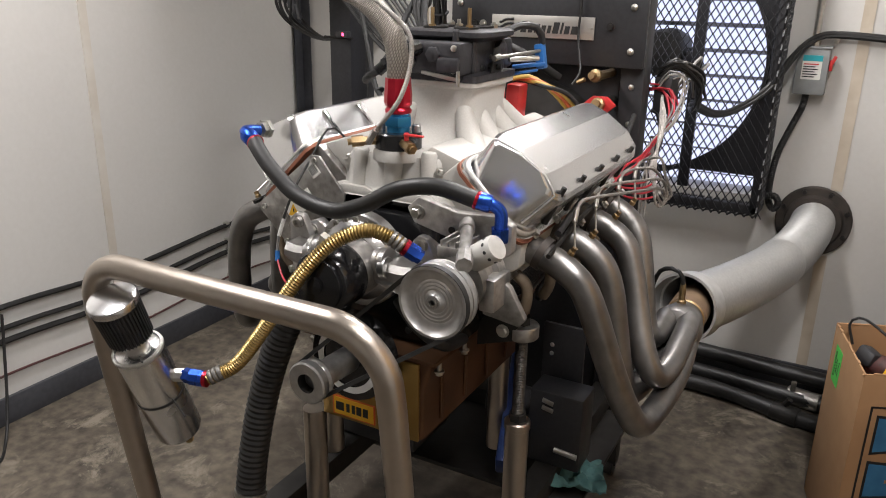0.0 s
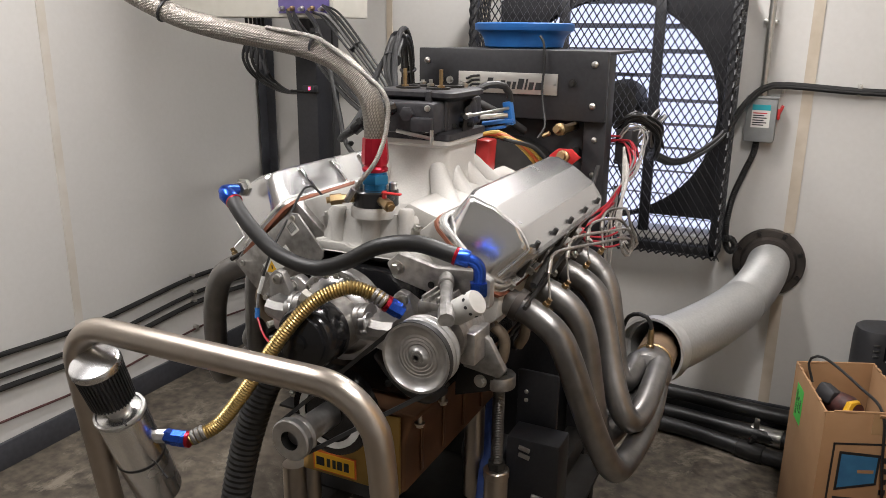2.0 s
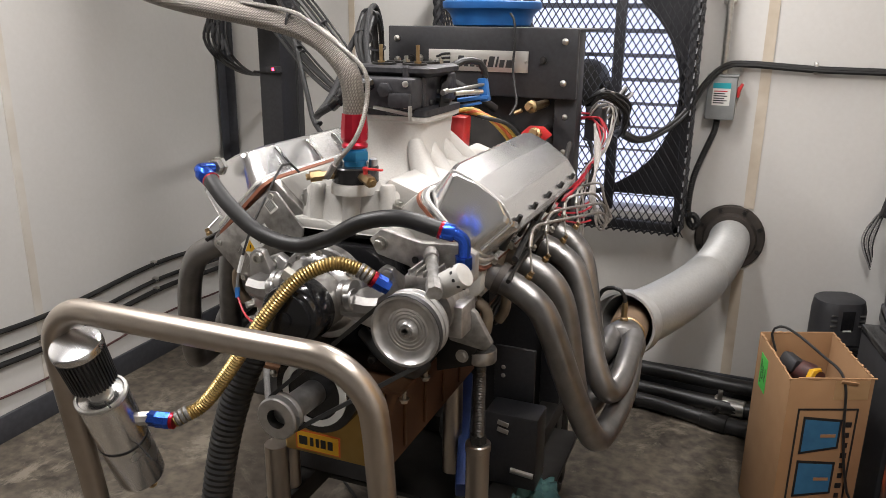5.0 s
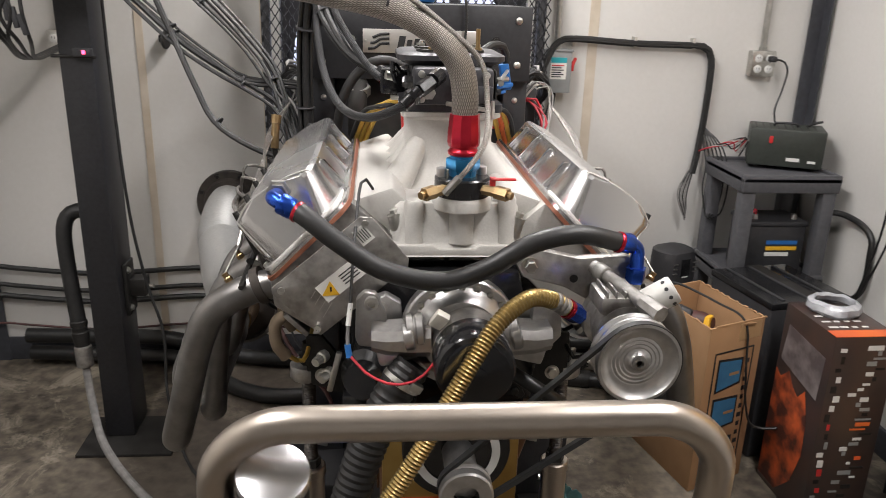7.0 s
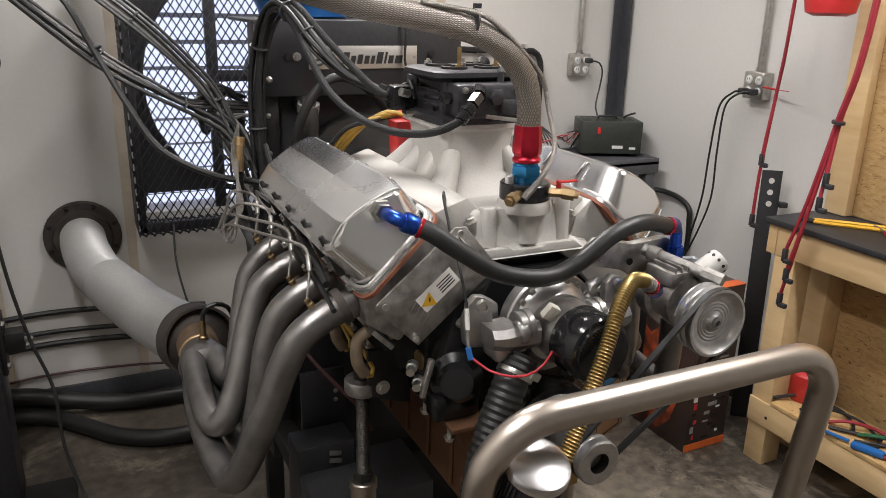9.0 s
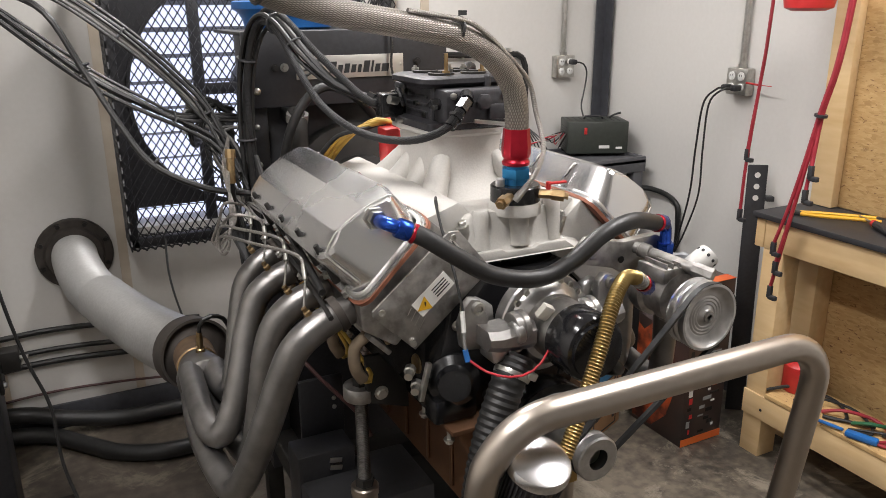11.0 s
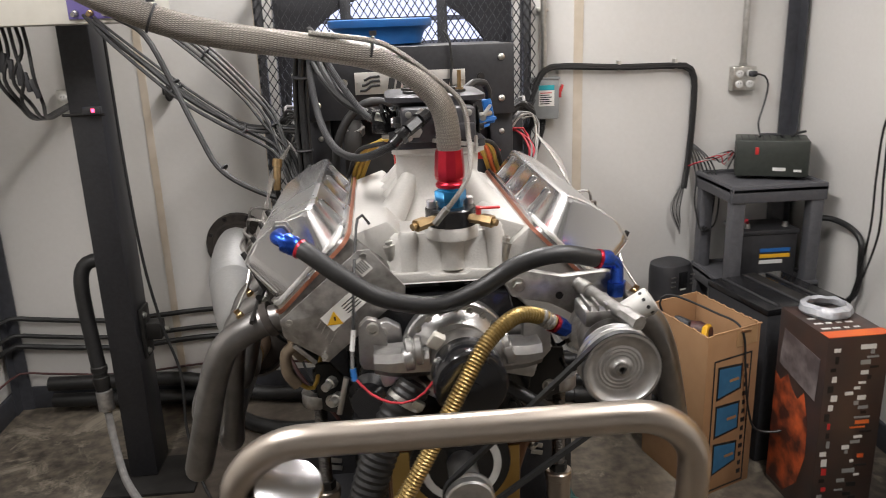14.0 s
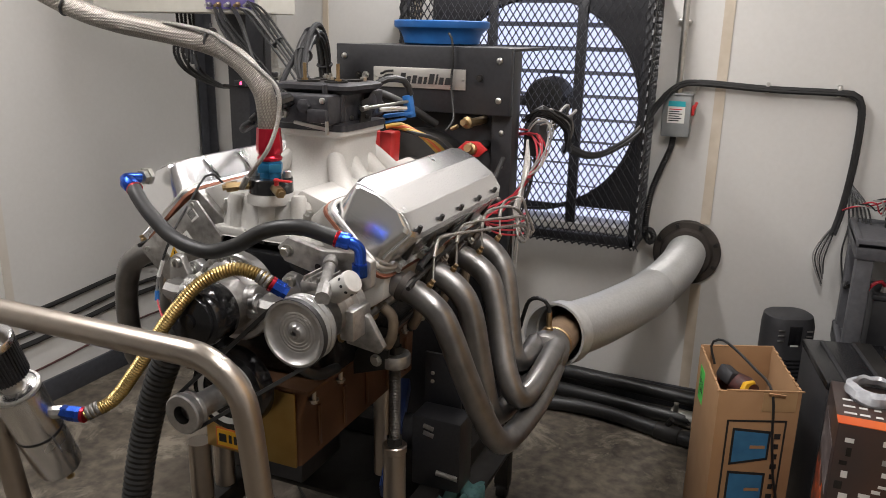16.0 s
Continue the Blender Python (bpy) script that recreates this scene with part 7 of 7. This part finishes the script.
pb = part("case", moved(box((0.285, 0.19, 0.15), (0, 0, 0.083), 0.006), pm), mat("dark olive enamel", (0.035, 0.04, 0.034), 0.4, 0, (0.024, 0.028, 0.023), 60, 0.05), ps)
for x in (-0.11, 0.11):
    part("foot", moved(box((0.02, 0.15, 0.008), (x, 0, 0.004)), pm), RUBBER, ps)
part("switch", moved(box((0.014, 0.004, 0.03), (-0.06, -0.096, 0.115), 0.001), pm), REDPL, pb)
part("print_bar", moved(box((0.05, 0.001, 0.014), (0.03, -0.0956, 0.04)), pm), WHITEPL, pb)
part("print_bar", moved(box((0.03, 0.001, 0.01), (0.10, -0.0956, 0.035)), pm), WHITEPL, pb)
for k in range(9):
    part("vent_slot", moved(box((0.004, 0.14, 0.0012), (-0.12 + 0.028 * k, 0.0, 0.1586)), pm), INK, pb)
    part("vent_slot", moved(box((0.001, 0.11, 0.004), (-0.1431, 0.0, 0.03 + 0.012 * k)), pm), INK, pb)
part("top_handle", moved(tube([(-0.05, 0.0, 0.16), (-0.045, -0.01, 0.172), (0.03, -0.01, 0.172), (0.04, 0.0, 0.16)], 0.005, 8), pm), PLASTIC, ps)
part("lead", moved(tube([(0.08, 0.03, 0.16), (0.10, 0.02, 0.175), (0.13, 0.01, 0.185)], 0.005, 8), pm), RUBBER, ps)
bt = thing("battery", (1.50, 2.93, 0.53), "black car battery with a yellow-blue label", "battery")
bb = part("battery_case", block(1.385, 1.62, 2.855, 3.03, 0.532, 0.735, 0.006), PLASTIC, bt)
part("battery_lid", block(1.38, 1.625, 2.85, 3.035, 0.735, 0.755, 0.005), PLASTIC, bt)
for z, m_, w in ((0.66, BLUEPL, 0.13), (0.635, YELLOW, 0.13), (0.61, WHITEPL, 0.10)):
    part("print_bar", block(1.46, 1.46 + w, 2.852, 2.854, z, z + 0.016), m_, bb)
for x in (1.42, 1.585):
    part("terminal", lathe([(0.012, 0), (0.010, 0.02)], (x, 2.90, 0.755), seg=14), DULLALU, bt)
part("red_lead", tube([(1.42, 2.90, 0.775), (1.40, 2.87, 0.80), (1.37, 2.86, 0.78), (1.36, 2.90, 0.72)], 0.006, 8), REDWIRE, bt)

# printed product box and the black case behind it
wr = thing("printed_box", (1.36, 2.15, 0), "black and orange printed product box", "box")
wm = oriented((1.340, 2.116, 0), 1) @ Matrix.Diagonal((0.757, 0.84, 0.99, 1))
wb_ = part("carton", moved(box((0.27, 0.33, 0.665), (0, 0, 0.3325), 0.004), wm), mat("glossy black carton", (0.03, 0.025, 0.024), 0.28, 0, (0.055, 0.03, 0.024), 9, 0.02), wr)
part("orange_band", moved(box((0.272, 0.055, 0.002), (0, -0.137, 0.6655)), wm), ORANGE, wb_, "orange edge print")
part("orange_band", moved(box((0.272, 0.002, 0.03), (0, -0.1655, 0.018)), wm), ORANGE, wb_)
part("orange_flame", moved(prism([(-0.16, 0.02), (-0.03, 0.02), (0.06, 0.10), (0.10, 0.22), (0.09, 0.34), (0.05, 0.43), (0.01, 0.39), (-0.03, 0.41), (-0.07, 0.45), (-0.12, 0.41), (-0.16, 0.43)], pose(-0.1355, 0, 0, 90, 0, -90), 0.001), wm), mat("mottled red-orange print", (0.55, 0.10, 0.03), 0.35, 0, (0.06, 0.02, 0.015), 16, 0.01, big=7, contrast=0.16), wb_, "orange flame print")
part("silver_print", moved(prism([(-0.14, 0.47), (0.12, 0.43), (0.13, 0.58), (-0.12, 0.60)], pose(-0.1355, 0, 0, 90, 0, -90), 0.0012), wm), mat("pale metallic print", (0.24, 0.21, 0.205), 0.4, 0.2, (0.1, 0.08, 0.08), 18, 0.01, contrast=0.15), wb_)
rg = random.Random(9)
for k in range(34):
    w = rg.uniform(0.015, 0.07)
    part("print_bar", moved(box((w, 0.001, rg.uniform(0.005, 0.016)), (rg.uniform(-0.02, 0.08), -0.1656 - 0.0002 * (k % 3), 0.05 + 0.0175 * k)), wm), rg.choice((WHITEPL, GREYBOX, GREYBOX, GREASE, ORANGE, GREASE)), wb_)
for k in range(18):
    part("print_bar", moved(box((rg.uniform(0.012, 0.03), 0.001, rg.uniform(0.012, 0.028)), (-0.095 + rg.uniform(-0.012, 0.012), -0.1656, 0.06 + 0.033 * k)), wm), rg.choice((WHITEPL, GREYBOX, REDPL, GREASE)), wb_)
for k in range(9):
    part("print_bar", moved(box((rg.uniform(0.02, 0.05), 0.012, 0.001), (-0.09 + 0.045 * (k % 4), -0.08 + 0.05 * (k // 4), 0.6655)), wm), WHITEPL, wb_)
wrp = thing("plastic_wrap", (1.345, 2.18, 0.660), "crumpled clear plastic wrap on the box", "plastic wrap")
bm = lathe([(0.075, 0), (0.082, 0.012), (0.078, 0.03), (0.06, 0.04), (0.055, 0.032), (0.06, 0.012)], (1.345, 2.175, 0.660), (0, 0, 1), 40, close=False)
for v in bm.verts:
    v.co += 0.008 * noise.noise_vector(v.co * 30)
part("wrap", bm, mat("cloudy clear plastic", (0.45, 0.46, 0.48), 0.18, 0, (0.3, 0.31, 0.33), 40, 0.3), wrp)
bc = thing("black_case", (1.36, 2.52, 0), "black box standing behind the printed box", "box")
part("case_body", moved(box((0.33, 0.36, 0.60), (0, 0, 0.30), 0.01), oriented((1.37, 2.55, 0), 10)), PLASTIC, bc)
CM = oriented((1.37, 2.55, 0), 10)
part("case_lid", moved(box((0.336, 0.366, 0.028), (0, 0, 0.598), 0.008), CM), BLACKG, bc)
part("lid_tape", moved(box((0.06, 0.37, 0.001), (0.02, 0, 0.6127)), CM), GREASE, bc)
for k in range(3):
    part("lid_rib", moved(box((0.012, 0.33, 0.006), (-0.11 + 0.10 * k, 0, 0.614), 0.002), CM), PLASTIC, bc)

# ---- workbench on the east side ----
bn = thing("workbench", (1.6, 1.2, 0), "pine and strand-board workbench with a black top", "workbench")
BX0, BX1, BY0, BY1 = 1.452, 1.738, 0.75, 1.925
part("bench_top", block(BX0 - 0.015, BX1, BY0, BY1 + 0.01, 0.906, 0.926, 0.003), PLASTIC, bn, "black rubber-sheet worktop")
part("front_apron", block(BX0, BX0 + 0.038, BY0, BY1 - 0.04, 0.800, 0.905, 0.003), PINE, bn)
part("end_apron", block(BX0, BX1, BY1 - 0.038, BY1, 0.800, 0.905, 0.003), PINE, bn)
for y in (BY1 - 0.085, BY0 + 0.06):
    part("bench_leg", block(BX0 + 0.002, BX0 + 0.09, y - 0.04, y + 0.045, 0.0, 0.799, 0.003), PINE, bn)
    part("bench_leg", block(BX1 - 0.09, BX1 - 0.002, y - 0.04, y + 0.045, 0.0, 0.905, 0.003), PINE, bn)
part("back_post", block(BX1 - 0.04, BX1 - 0.002, BY1 - 0.10, BY1 - 0.012, 0.928, 2.3, 0.003), PINE, bn)
part("back_panel", block(BX1 + 0.0, BX1 + 0.012, BY0, BY1 - 0.02, 0.928, 2.3, 0.001), OSB, bn, "strand-board back panel")
part("lower_panel", block(BX1 + 0.0, BX1 + 0.012, BY0, BY1 - 0.02, 0.10, 0.905, 0.001), OSB, bn, "strand-board lower back")
part("bench_shelf", block(BX0 - 0.012, BX1 - 0.095, BY0, BY1 - 0.135, 0.255, 0.272, 0.002), OSB, bn, "strand-board shelf")
part("shelf_rail", block(BX0 - 0.01, BX0 - 0.0, BY0, BY1 - 0.04, 0.16, 0.254, 0.002), PINE, bn)
for y in (1.80, 1.62, 1.3):
    part("screw", lathe([(0.006, 0), (0.005, 0.002)], (BX0 - 0.01, y, 0.20), (-1, 0, 0), 10), GREASE, bn)
pk = thing("red_can", (1.60, 1.72, 0.272), "red plastic can on the bench shelf", "can")
part("can_body", lathe([(0.055, 0), (0.06, 0.008), (0.06, 0.10), (0.045, 0.115), (0.03, 0.118)], (1.58, 1.76, 0.273), seg=28), REDPL, pk)
for k in range(6):
    part("can_nozzle", lathe([(0.006, 0), (0.005, 0.03)], (1.56 + 0.014 * (k % 3), 1.745 + 0.02 * (k // 3), 0.39), seg=8), PLASTIC, pk)
for k, (m_, w) in enumerate(((RUBBER, 0.006), (RUBBER, 0.005), (REDHOSE, 0.006), (GREEN, 0.007), (RUBBER, 0.008))):
    cb_ = thing("coiled_lead", (1.52, 1.5 - 0.1 * k, 0.272), "loose cable lying on the bench shelf", "cable", "loose leads")
    part("lead", tube([(1.46 + 0.02 * k, 1.80 - 0.10 * k, 0.28), (1.54, 1.74 - 0.10 * k, 0.30), (1.60, 1.62 - 0.08 * k, 0.283), (1.52, 1.52 - 0.1 * k, 0.281), (1.47, 1.58 - 0.1 * k, 0.282), (1.56, 1.44 - 0.05 * k, 0.283)], w, 8), m_ if m_ is not GREEN else mat("green cable", (0.02, 0.12, 0.05), 0.4), cb_)
bl = thing("blue_tool", (1.47, 1.40, 0.272), "blue-handled tool on the shelf", "tool")
part("handle", merge(box((0.03, 0.10, 0.022), (1.46, 1.42, 0.285), 0.008, (0, 0, 20)), rod((1.45, 1.48, 0.285), (1.43, 1.56, 0.285), 0.006, 8)), BLUEPL, bl)
pl_ = thing("pliers", (1.55, 1.8, 0.89), "orange-handled pliers on the bench top", "pliers")
part("grip", tube([(1.50, 1.86, 0.898), (1.53, 1.80, 0.90), (1.60, 1.72, 0.90), (1.64, 1.66, 0.90)], 0.006, 8), YELLOW, pl_, "yellow grip")
part("grip", tube([(1.52, 1.88, 0.898), (1.57, 1.82, 0.90), (1.63, 1.75, 0.90), (1.67, 1.70, 0.90)], 0.006, 8), YELLOW, pl_)
part("jaw", box((0.03, 0.05, 0.012), (1.50, 1.89, 0.897), 0.004, (0, 0, 25)), GREASE, pl_)
sd = thing("screwdriver", (1.62, 1.62, 0.89), "red and black screwdriver on the bench top", "screwdriver")
part("handle", rod((1.58, 1.64, 0.904), (1.52, 1.54, 0.904), 0.013, 10, 0.003), PLASTIC, sd)
part("collar", rod((1.588, 1.653, 0.904), (1.58, 1.64, 0.904), 0.012, 10), REDPL, sd)
part("shank", rod((1.64, 1.74, 0.902), (1.588, 1.653, 0.904), 0.004, 8), ZINC, sd)
for tool in (pl_, sd):
    tool.location += Vector((0.02, -0.055, 0.036))
bk = thing("punched_bracket", (1.70, 2.2, 0), "tall black punched steel bracket leaning on the wall", "bracket")
bkm = pose(1.655, 2.10, 0.0) @ pose(0, 0, 0, -4, 0, -35)
part("bracket_bar", moved(box((0.075, 0.008, 1.03), (0, 0.0, 0.515), 0.003), bkm), BLACKP, bk)
for z in (0.99, 0.945, 0.90):
    part("bracket_hole", moved(lathe([(0.011, 0), (0.011, 0.001)], (0, -0.0042, z), (0, -1, 0), 14), bkm), WALL, bk)
part("bracket_lug", moved(box((0.03, 0.04, 0.02), (0.05, -0.01, 0.90), 0.003), bkm), BLACKP, bk)

# red drop cables with their holder
rc = thing("cable_reel", (1.55, 1.85, ZC), "red cable holder hung from the ceiling", "cable reel")
part("reel_drum", lathe([(0.05, 0), (0.075, 0.01), (0.085, 0.06), (0.085, 0.11), (0.06, 0.12)], (1.52, 1.88, 1.60), seg=28), REDPL, rc)
part("reel_hanger", rod((1.52, 1.88, 1.71), (1.52, 1.88, ZC), 0.008, 8), ZINC, rc)
RED_RUNS = [[(1.405, 1.60, ZC), (1.405, 1.645, 1.62), (1.40, 1.695, 1.285), (1.40, 1.75, 1.02), (1.40, 1.80, 0.845)],
            [(1.41, 1.60, ZC), (1.41, 1.64, 1.62), (1.405, 1.69, 1.30), (1.402, 1.74, 1.0), (1.402, 1.785, 0.78)],
            [(1.415, 1.61, ZC), (1.412, 1.648, 1.62), (1.407, 1.688, 1.32), (1.41, 1.745, 1.0), (1.41, 1.80, 0.685)],
            [(1.42, 1.60, ZC), (1.415, 1.642, 1.62), (1.41, 1.688, 1.30), (1.405, 1.694, 1.20), (1.40, 1.695, 1.125)],
            [(1.425, 1.62, ZC), (1.418, 1.65, 1.62), (1.412, 1.69, 1.30), (1.405, 1.70, 1.15), (1.40, 1.705, 1.045)],
            [(1.60, 2.07, ZC), (1.60, 2.095, 1.62), (1.60, 2.11, 1.35), (1.60, 2.125, 1.20), (1.60, 2.134, 1.095)],
            [(1.605, 2.075, ZC), (1.605, 2.10, 1.62), (1.605, 2.115, 1.35), (1.60, 2.133, 1.05), (1.60, 2.137, 0.86)]]
rcb = thing("red_cables", (1.45, 1.8, 1.67), "dark red drop cables with black plug ends", "cables")
for k, r in enumerate(RED_RUNS):
    rn = part("cable", tube(r, 0.0062, 8, 0.03), REDHOSE, rcb)
    q = Vector(r[-1])
    part("plug", merge(box((0.016, 0.016, 0.045), tuple(q + Vector((0, 0, -0.015))), 0.003), box((0.016, 0.03, 0.016), tuple(q + Vector((0, -0.014, -0.034))), 0.003)), PLASTIC, rn)
part("cable_tie", lathe([(0.02, -0.004), (0.02, 0.004)], (1.406, 1.692, 1.29), (0, 0.15, -1), 14), PLASTIC, rcb)
tp = thing("test_probe", (1.71, 2.28, 1.33), "red test probe plugged beside the outlet", "test probe")
part("probe", merge(rod((1.716, 2.28, 1.33), (1.706, 2.20, 1.327), 0.004, 8), rod((1.706, 2.20, 1.327), (1.706, 2.15, 1.327), 0.0018, 6)), REDPL, tp)

# ---- probes and leads along the headers ----
BOOT = mat("tan plug boot", (0.20, 0.15, 0.10), 0.6, 0, (0.12, 0.09, 0.06), 40, 0.05)
for s in (-1, 1):
    pr = part("probe_loom", tube([(EX + s * 0.345, 1.32, 1.130), (EX + s * 0.335, 1.45, 1.150), (EX + s * 0.325, 1.6, 1.165), (EX + s * 0.315, 1.75, 1.18), (EX + s * 0.30, 1.9, 1.22), (EX + s * 0.29, 2.0, 1.26)], 0.007, 8), RUBBER, engine, "black lead clipped along the head")
    part("probe_strap", tube([(EX + s * 0.352, 1.255, 1.105), (EX + s * 0.347, 1.40, 1.125), (EX + s * 0.342, 1.55, 1.135), (EX + s * 0.335, 1.72, 1.14)], 0.005, 6), GREASE, pr)
    for k, y in enumerate(PORTS):
        q = Vector((EX + s * 0.378, y, 1.100))
        pb_ = part("temperature_probe", merge(lathe([(0.0075, 0), (0.0075, 0.008), (0.0055, 0.01), (0.0055, 0.018)], q, (s * 0.5, 0, 0.8), 6)), BRASS, pr)
        e = q + Vector((-s * 0.010, 0.045, 0.050))
        part("probe_stem", rod(q + Vector((s * 0.008, 0.002, 0.014)), e, 0.0022, 8), ZINC, pb_)
        f = e + Vector((-s * 0.004, 0.022, 0.022))
        part("probe_sleeve", rod(e, f, 0.0048, 10), ZINC, pb_)
        knot = Vector((EX + s * (0.425 + 0.004 * k), 1.745 + 0.012 * k, 1.105 + 0.006 * k))
        over = Vector((s * (0.012 - 0.006 * k), 0.006, 0.030 + 0.012 * (k % 2)))
        part("probe_lead", tube([f, f + Vector((s * 0.006, 0.03, 0.012)), f.lerp(knot, 0.5) + Vector((s * 0.018, 0, 0.030 + 0.008 * k)), knot + over, knot + Vector((s * 0.014, 0.016, -0.012)), knot, Vector((EX + s * (0.405 - 0.004 * k), 1.80, 1.16)), Vector((EX + s * (0.375 + 0.004 * k), 1.93, 1.25)), Vector((EX + s * 0.345, 2.05, 1.31))], 0.0034, 8, 0.012), BRAIDFINE, pb_, "silver braided probe lead")
        part("flange_bolt", hexbolt((EX + s * 0.338, y + 0.05, 1.112), (s * 0.7, 0, 0.6), 0.007, 0.008), ZINC, pr)
        part("plug_boot", tube([(EX + s * 0.275, y - 0.01, 1.045), (EX + s * 0.300, y - 0.012, 1.025), (EX + s * 0.300, y - 0.012, 0.985), (EX + s * 0.285, y - 0.005, 0.955)], 0.0115, 12, 0.008), BOOT, pr, "tan spark plug boot")
        part("plug_lead", tube([(EX + s * 0.285, y - 0.005, 0.96), (EX + s * 0.265, y + 0.03, 0.93), (EX + s * 0.25, y + 0.07, 0.945), (EX + s * 0.25, 1.82, 1.0)], 0.0045, 8), YELWIRE if s < 0 else RUBBER, pr)
# wiring beside the dynamometer
for s in (-1, 1):
    dw = thing("sensor_wiring", (s * 0.36, 2.2, 1.0), "tangle of red, white and black sensor wires beside the dynamometer", "wiring")
    part("terminal_block", block(min(s * 0.292, s * 0.34), max(s * 0.292, s * 0.34), 2.2, 2.3, 1.24, 1.34, 0.004), PLASTIC, dw)
    rg2 = random.Random(20 + s)
    routes = [((0.30, 2.20, 1.30), (0.335, 2.20, 1.352), (0.375, 2.20, 1.335), (0.387, 2.19, 1.29), (0.36, 2.15, 1.23), (0.332, 2.12, 1.185), (0.320, 2.08, 1.14), (0.328, 2.05, 1.05), (0.33, 2.03, 0.80)),
              ((0.275, 2.20, 1.315), (0.33, 2.20, 1.305), (0.362, 2.17, 1.25), (0.335, 2.12, 1.185), (0.318, 2.07, 1.14), (0.302, 1.97, 1.122), (0.292, 1.86, 1.125)),
              ((0.29, 2.24, 1.345), (0.34, 2.25, 1.375), (0.39, 2.32, 1.33), (0.375, 2.42, 1.26), (0.345, 2.52, 1.225), (0.33, 2.60, 1.22)),
              ((0.295, 2.21, 1.25), (0.33, 2.19, 1.22), (0.335, 2.13, 1.17), (0.31, 2.10, 1.05), (0.30, 2.08, 0.85))]
    for k in range(34 if s > 0 else 20):
        kind = (0, 1, 2, 3, 3, 1, 2, 2)[k % 8] if k < 24 else 2
        m_ = ((WHITEWIRE, REDWIRE, RUBBER, RUBBER)[kind] if k % 9 else GREYWIRE) if s > 0 else (RUBBER, GREYWIRE, RUBBER, RUBBER)[k % 4]
        line_ = routes[kind]
        o = [Vector((rg2.uniform(-0.014, 0.014), rg2.uniform(-0.02, 0.02), rg2.uniform(-0.014, 0.014))) for _ in line_]
        pinch = 5 if kind == 0 else 3
        part("wire", tube([(s * (p[0] + q.x * (0.4 if abs(i - pinch) < 1 else 1)), p[1] + q.y, p[2] + q.z * (0.4 if abs(i - pinch) < 1 else 1)) for i, (p, q) in enumerate(zip(line_, o))], rg2.uniform(0.0022, 0.0036) if kind != 2 else rg2.uniform(0.003, 0.006), 6, 0.025), m_, dw)
    part("cable_tie", lathe([(0.017, -0.003), (0.017, 0.003)], (s * 0.332, 2.12, 1.185), (0.1, 0.3, 1), 14), PLASTIC, dw)
    for k in range(5):
        o = [rg2.uniform(-0.03, 0.03) for _ in range(9)]
        part("wire", tube([(s * 0.32, 2.25, 1.30 + o[0]), (s * (0.36 + o[1]), 2.4 + o[2], 1.36 + o[3]), (s * (0.34 + o[4]), 2.55, 1.32 + o[5]), (s * (0.34 + o[6]), 2.62, 1.24)], 0.005, 6, 0.03), RUBBER if k % 2 else GREYWIRE, dw)
    if s > 0:
        for k in range(4):
            part("wire", tube([(0.36, 2.04, 1.10 - 0.02 * k), (0.34, 1.98, 1.09 - 0.015 * k), (0.31, 1.90, 1.10 - 0.01 * k), (0.30, 1.83, 1.12)], 0.0028, 6), REDWIRE, dw)
    else:
        part("lead_connector", merge(rod((-0.362, 1.93, 1.275), (-0.366, 1.92, 1.215), 0.010, 12), rod((-0.362, 1.93, 1.275), (-0.360, 1.935, 1.295), 0.0125, 10)), BRASS, dw, "brass cable connector")
        for k in range(3):
            part("wire", tube([(-0.366, 1.92, 1.215), (-0.36, 1.95, 1.15), (-0.34 - 0.01 * k, 2.02, 1.08), (-0.33, 1.96, 0.98), (-0.30 - 0.015 * k, 1.92, 0.86)], 0.007, 8), RUBBER, dw)
sc = thing("signal_lead", (-0.5, 3.0, 0.6), "thin black lead hanging from the fan guard", "lead")
part("lead", tube([(-0.42, 3.0, 0.80), (-0.43, 2.9, 0.68), (-0.42, 2.7, 0.58), (-0.40, 2.4, 0.52), (-0.33, 2.2, 0.50)], 0.004, 8), RUBBER, sc)
rgx = thing("shop_rag", (0.31, 1.66, 0.36), "crumpled teal shop rag on the stand", "rag")
bm = bmesh.new()
bmesh.ops.create_grid(bm, x_segments=26, y_segments=26, size=0.075)
for v in bm.verts:
    n3 = noise.noise_vector(v.co * 26)
    v.co += Vector((n3.x * 0.014, n3.y * 0.014, 0.03 + 0.024 * n3.z + 0.012 * noise.noise(v.co * 60)))
bmesh.ops.solidify(bm, geom=bm.faces[:], thickness=0.002)
part("cloth", moved(bm, pose(0.315, 1.66, 0.352, 0, 8, 25)), RAG, rgx)
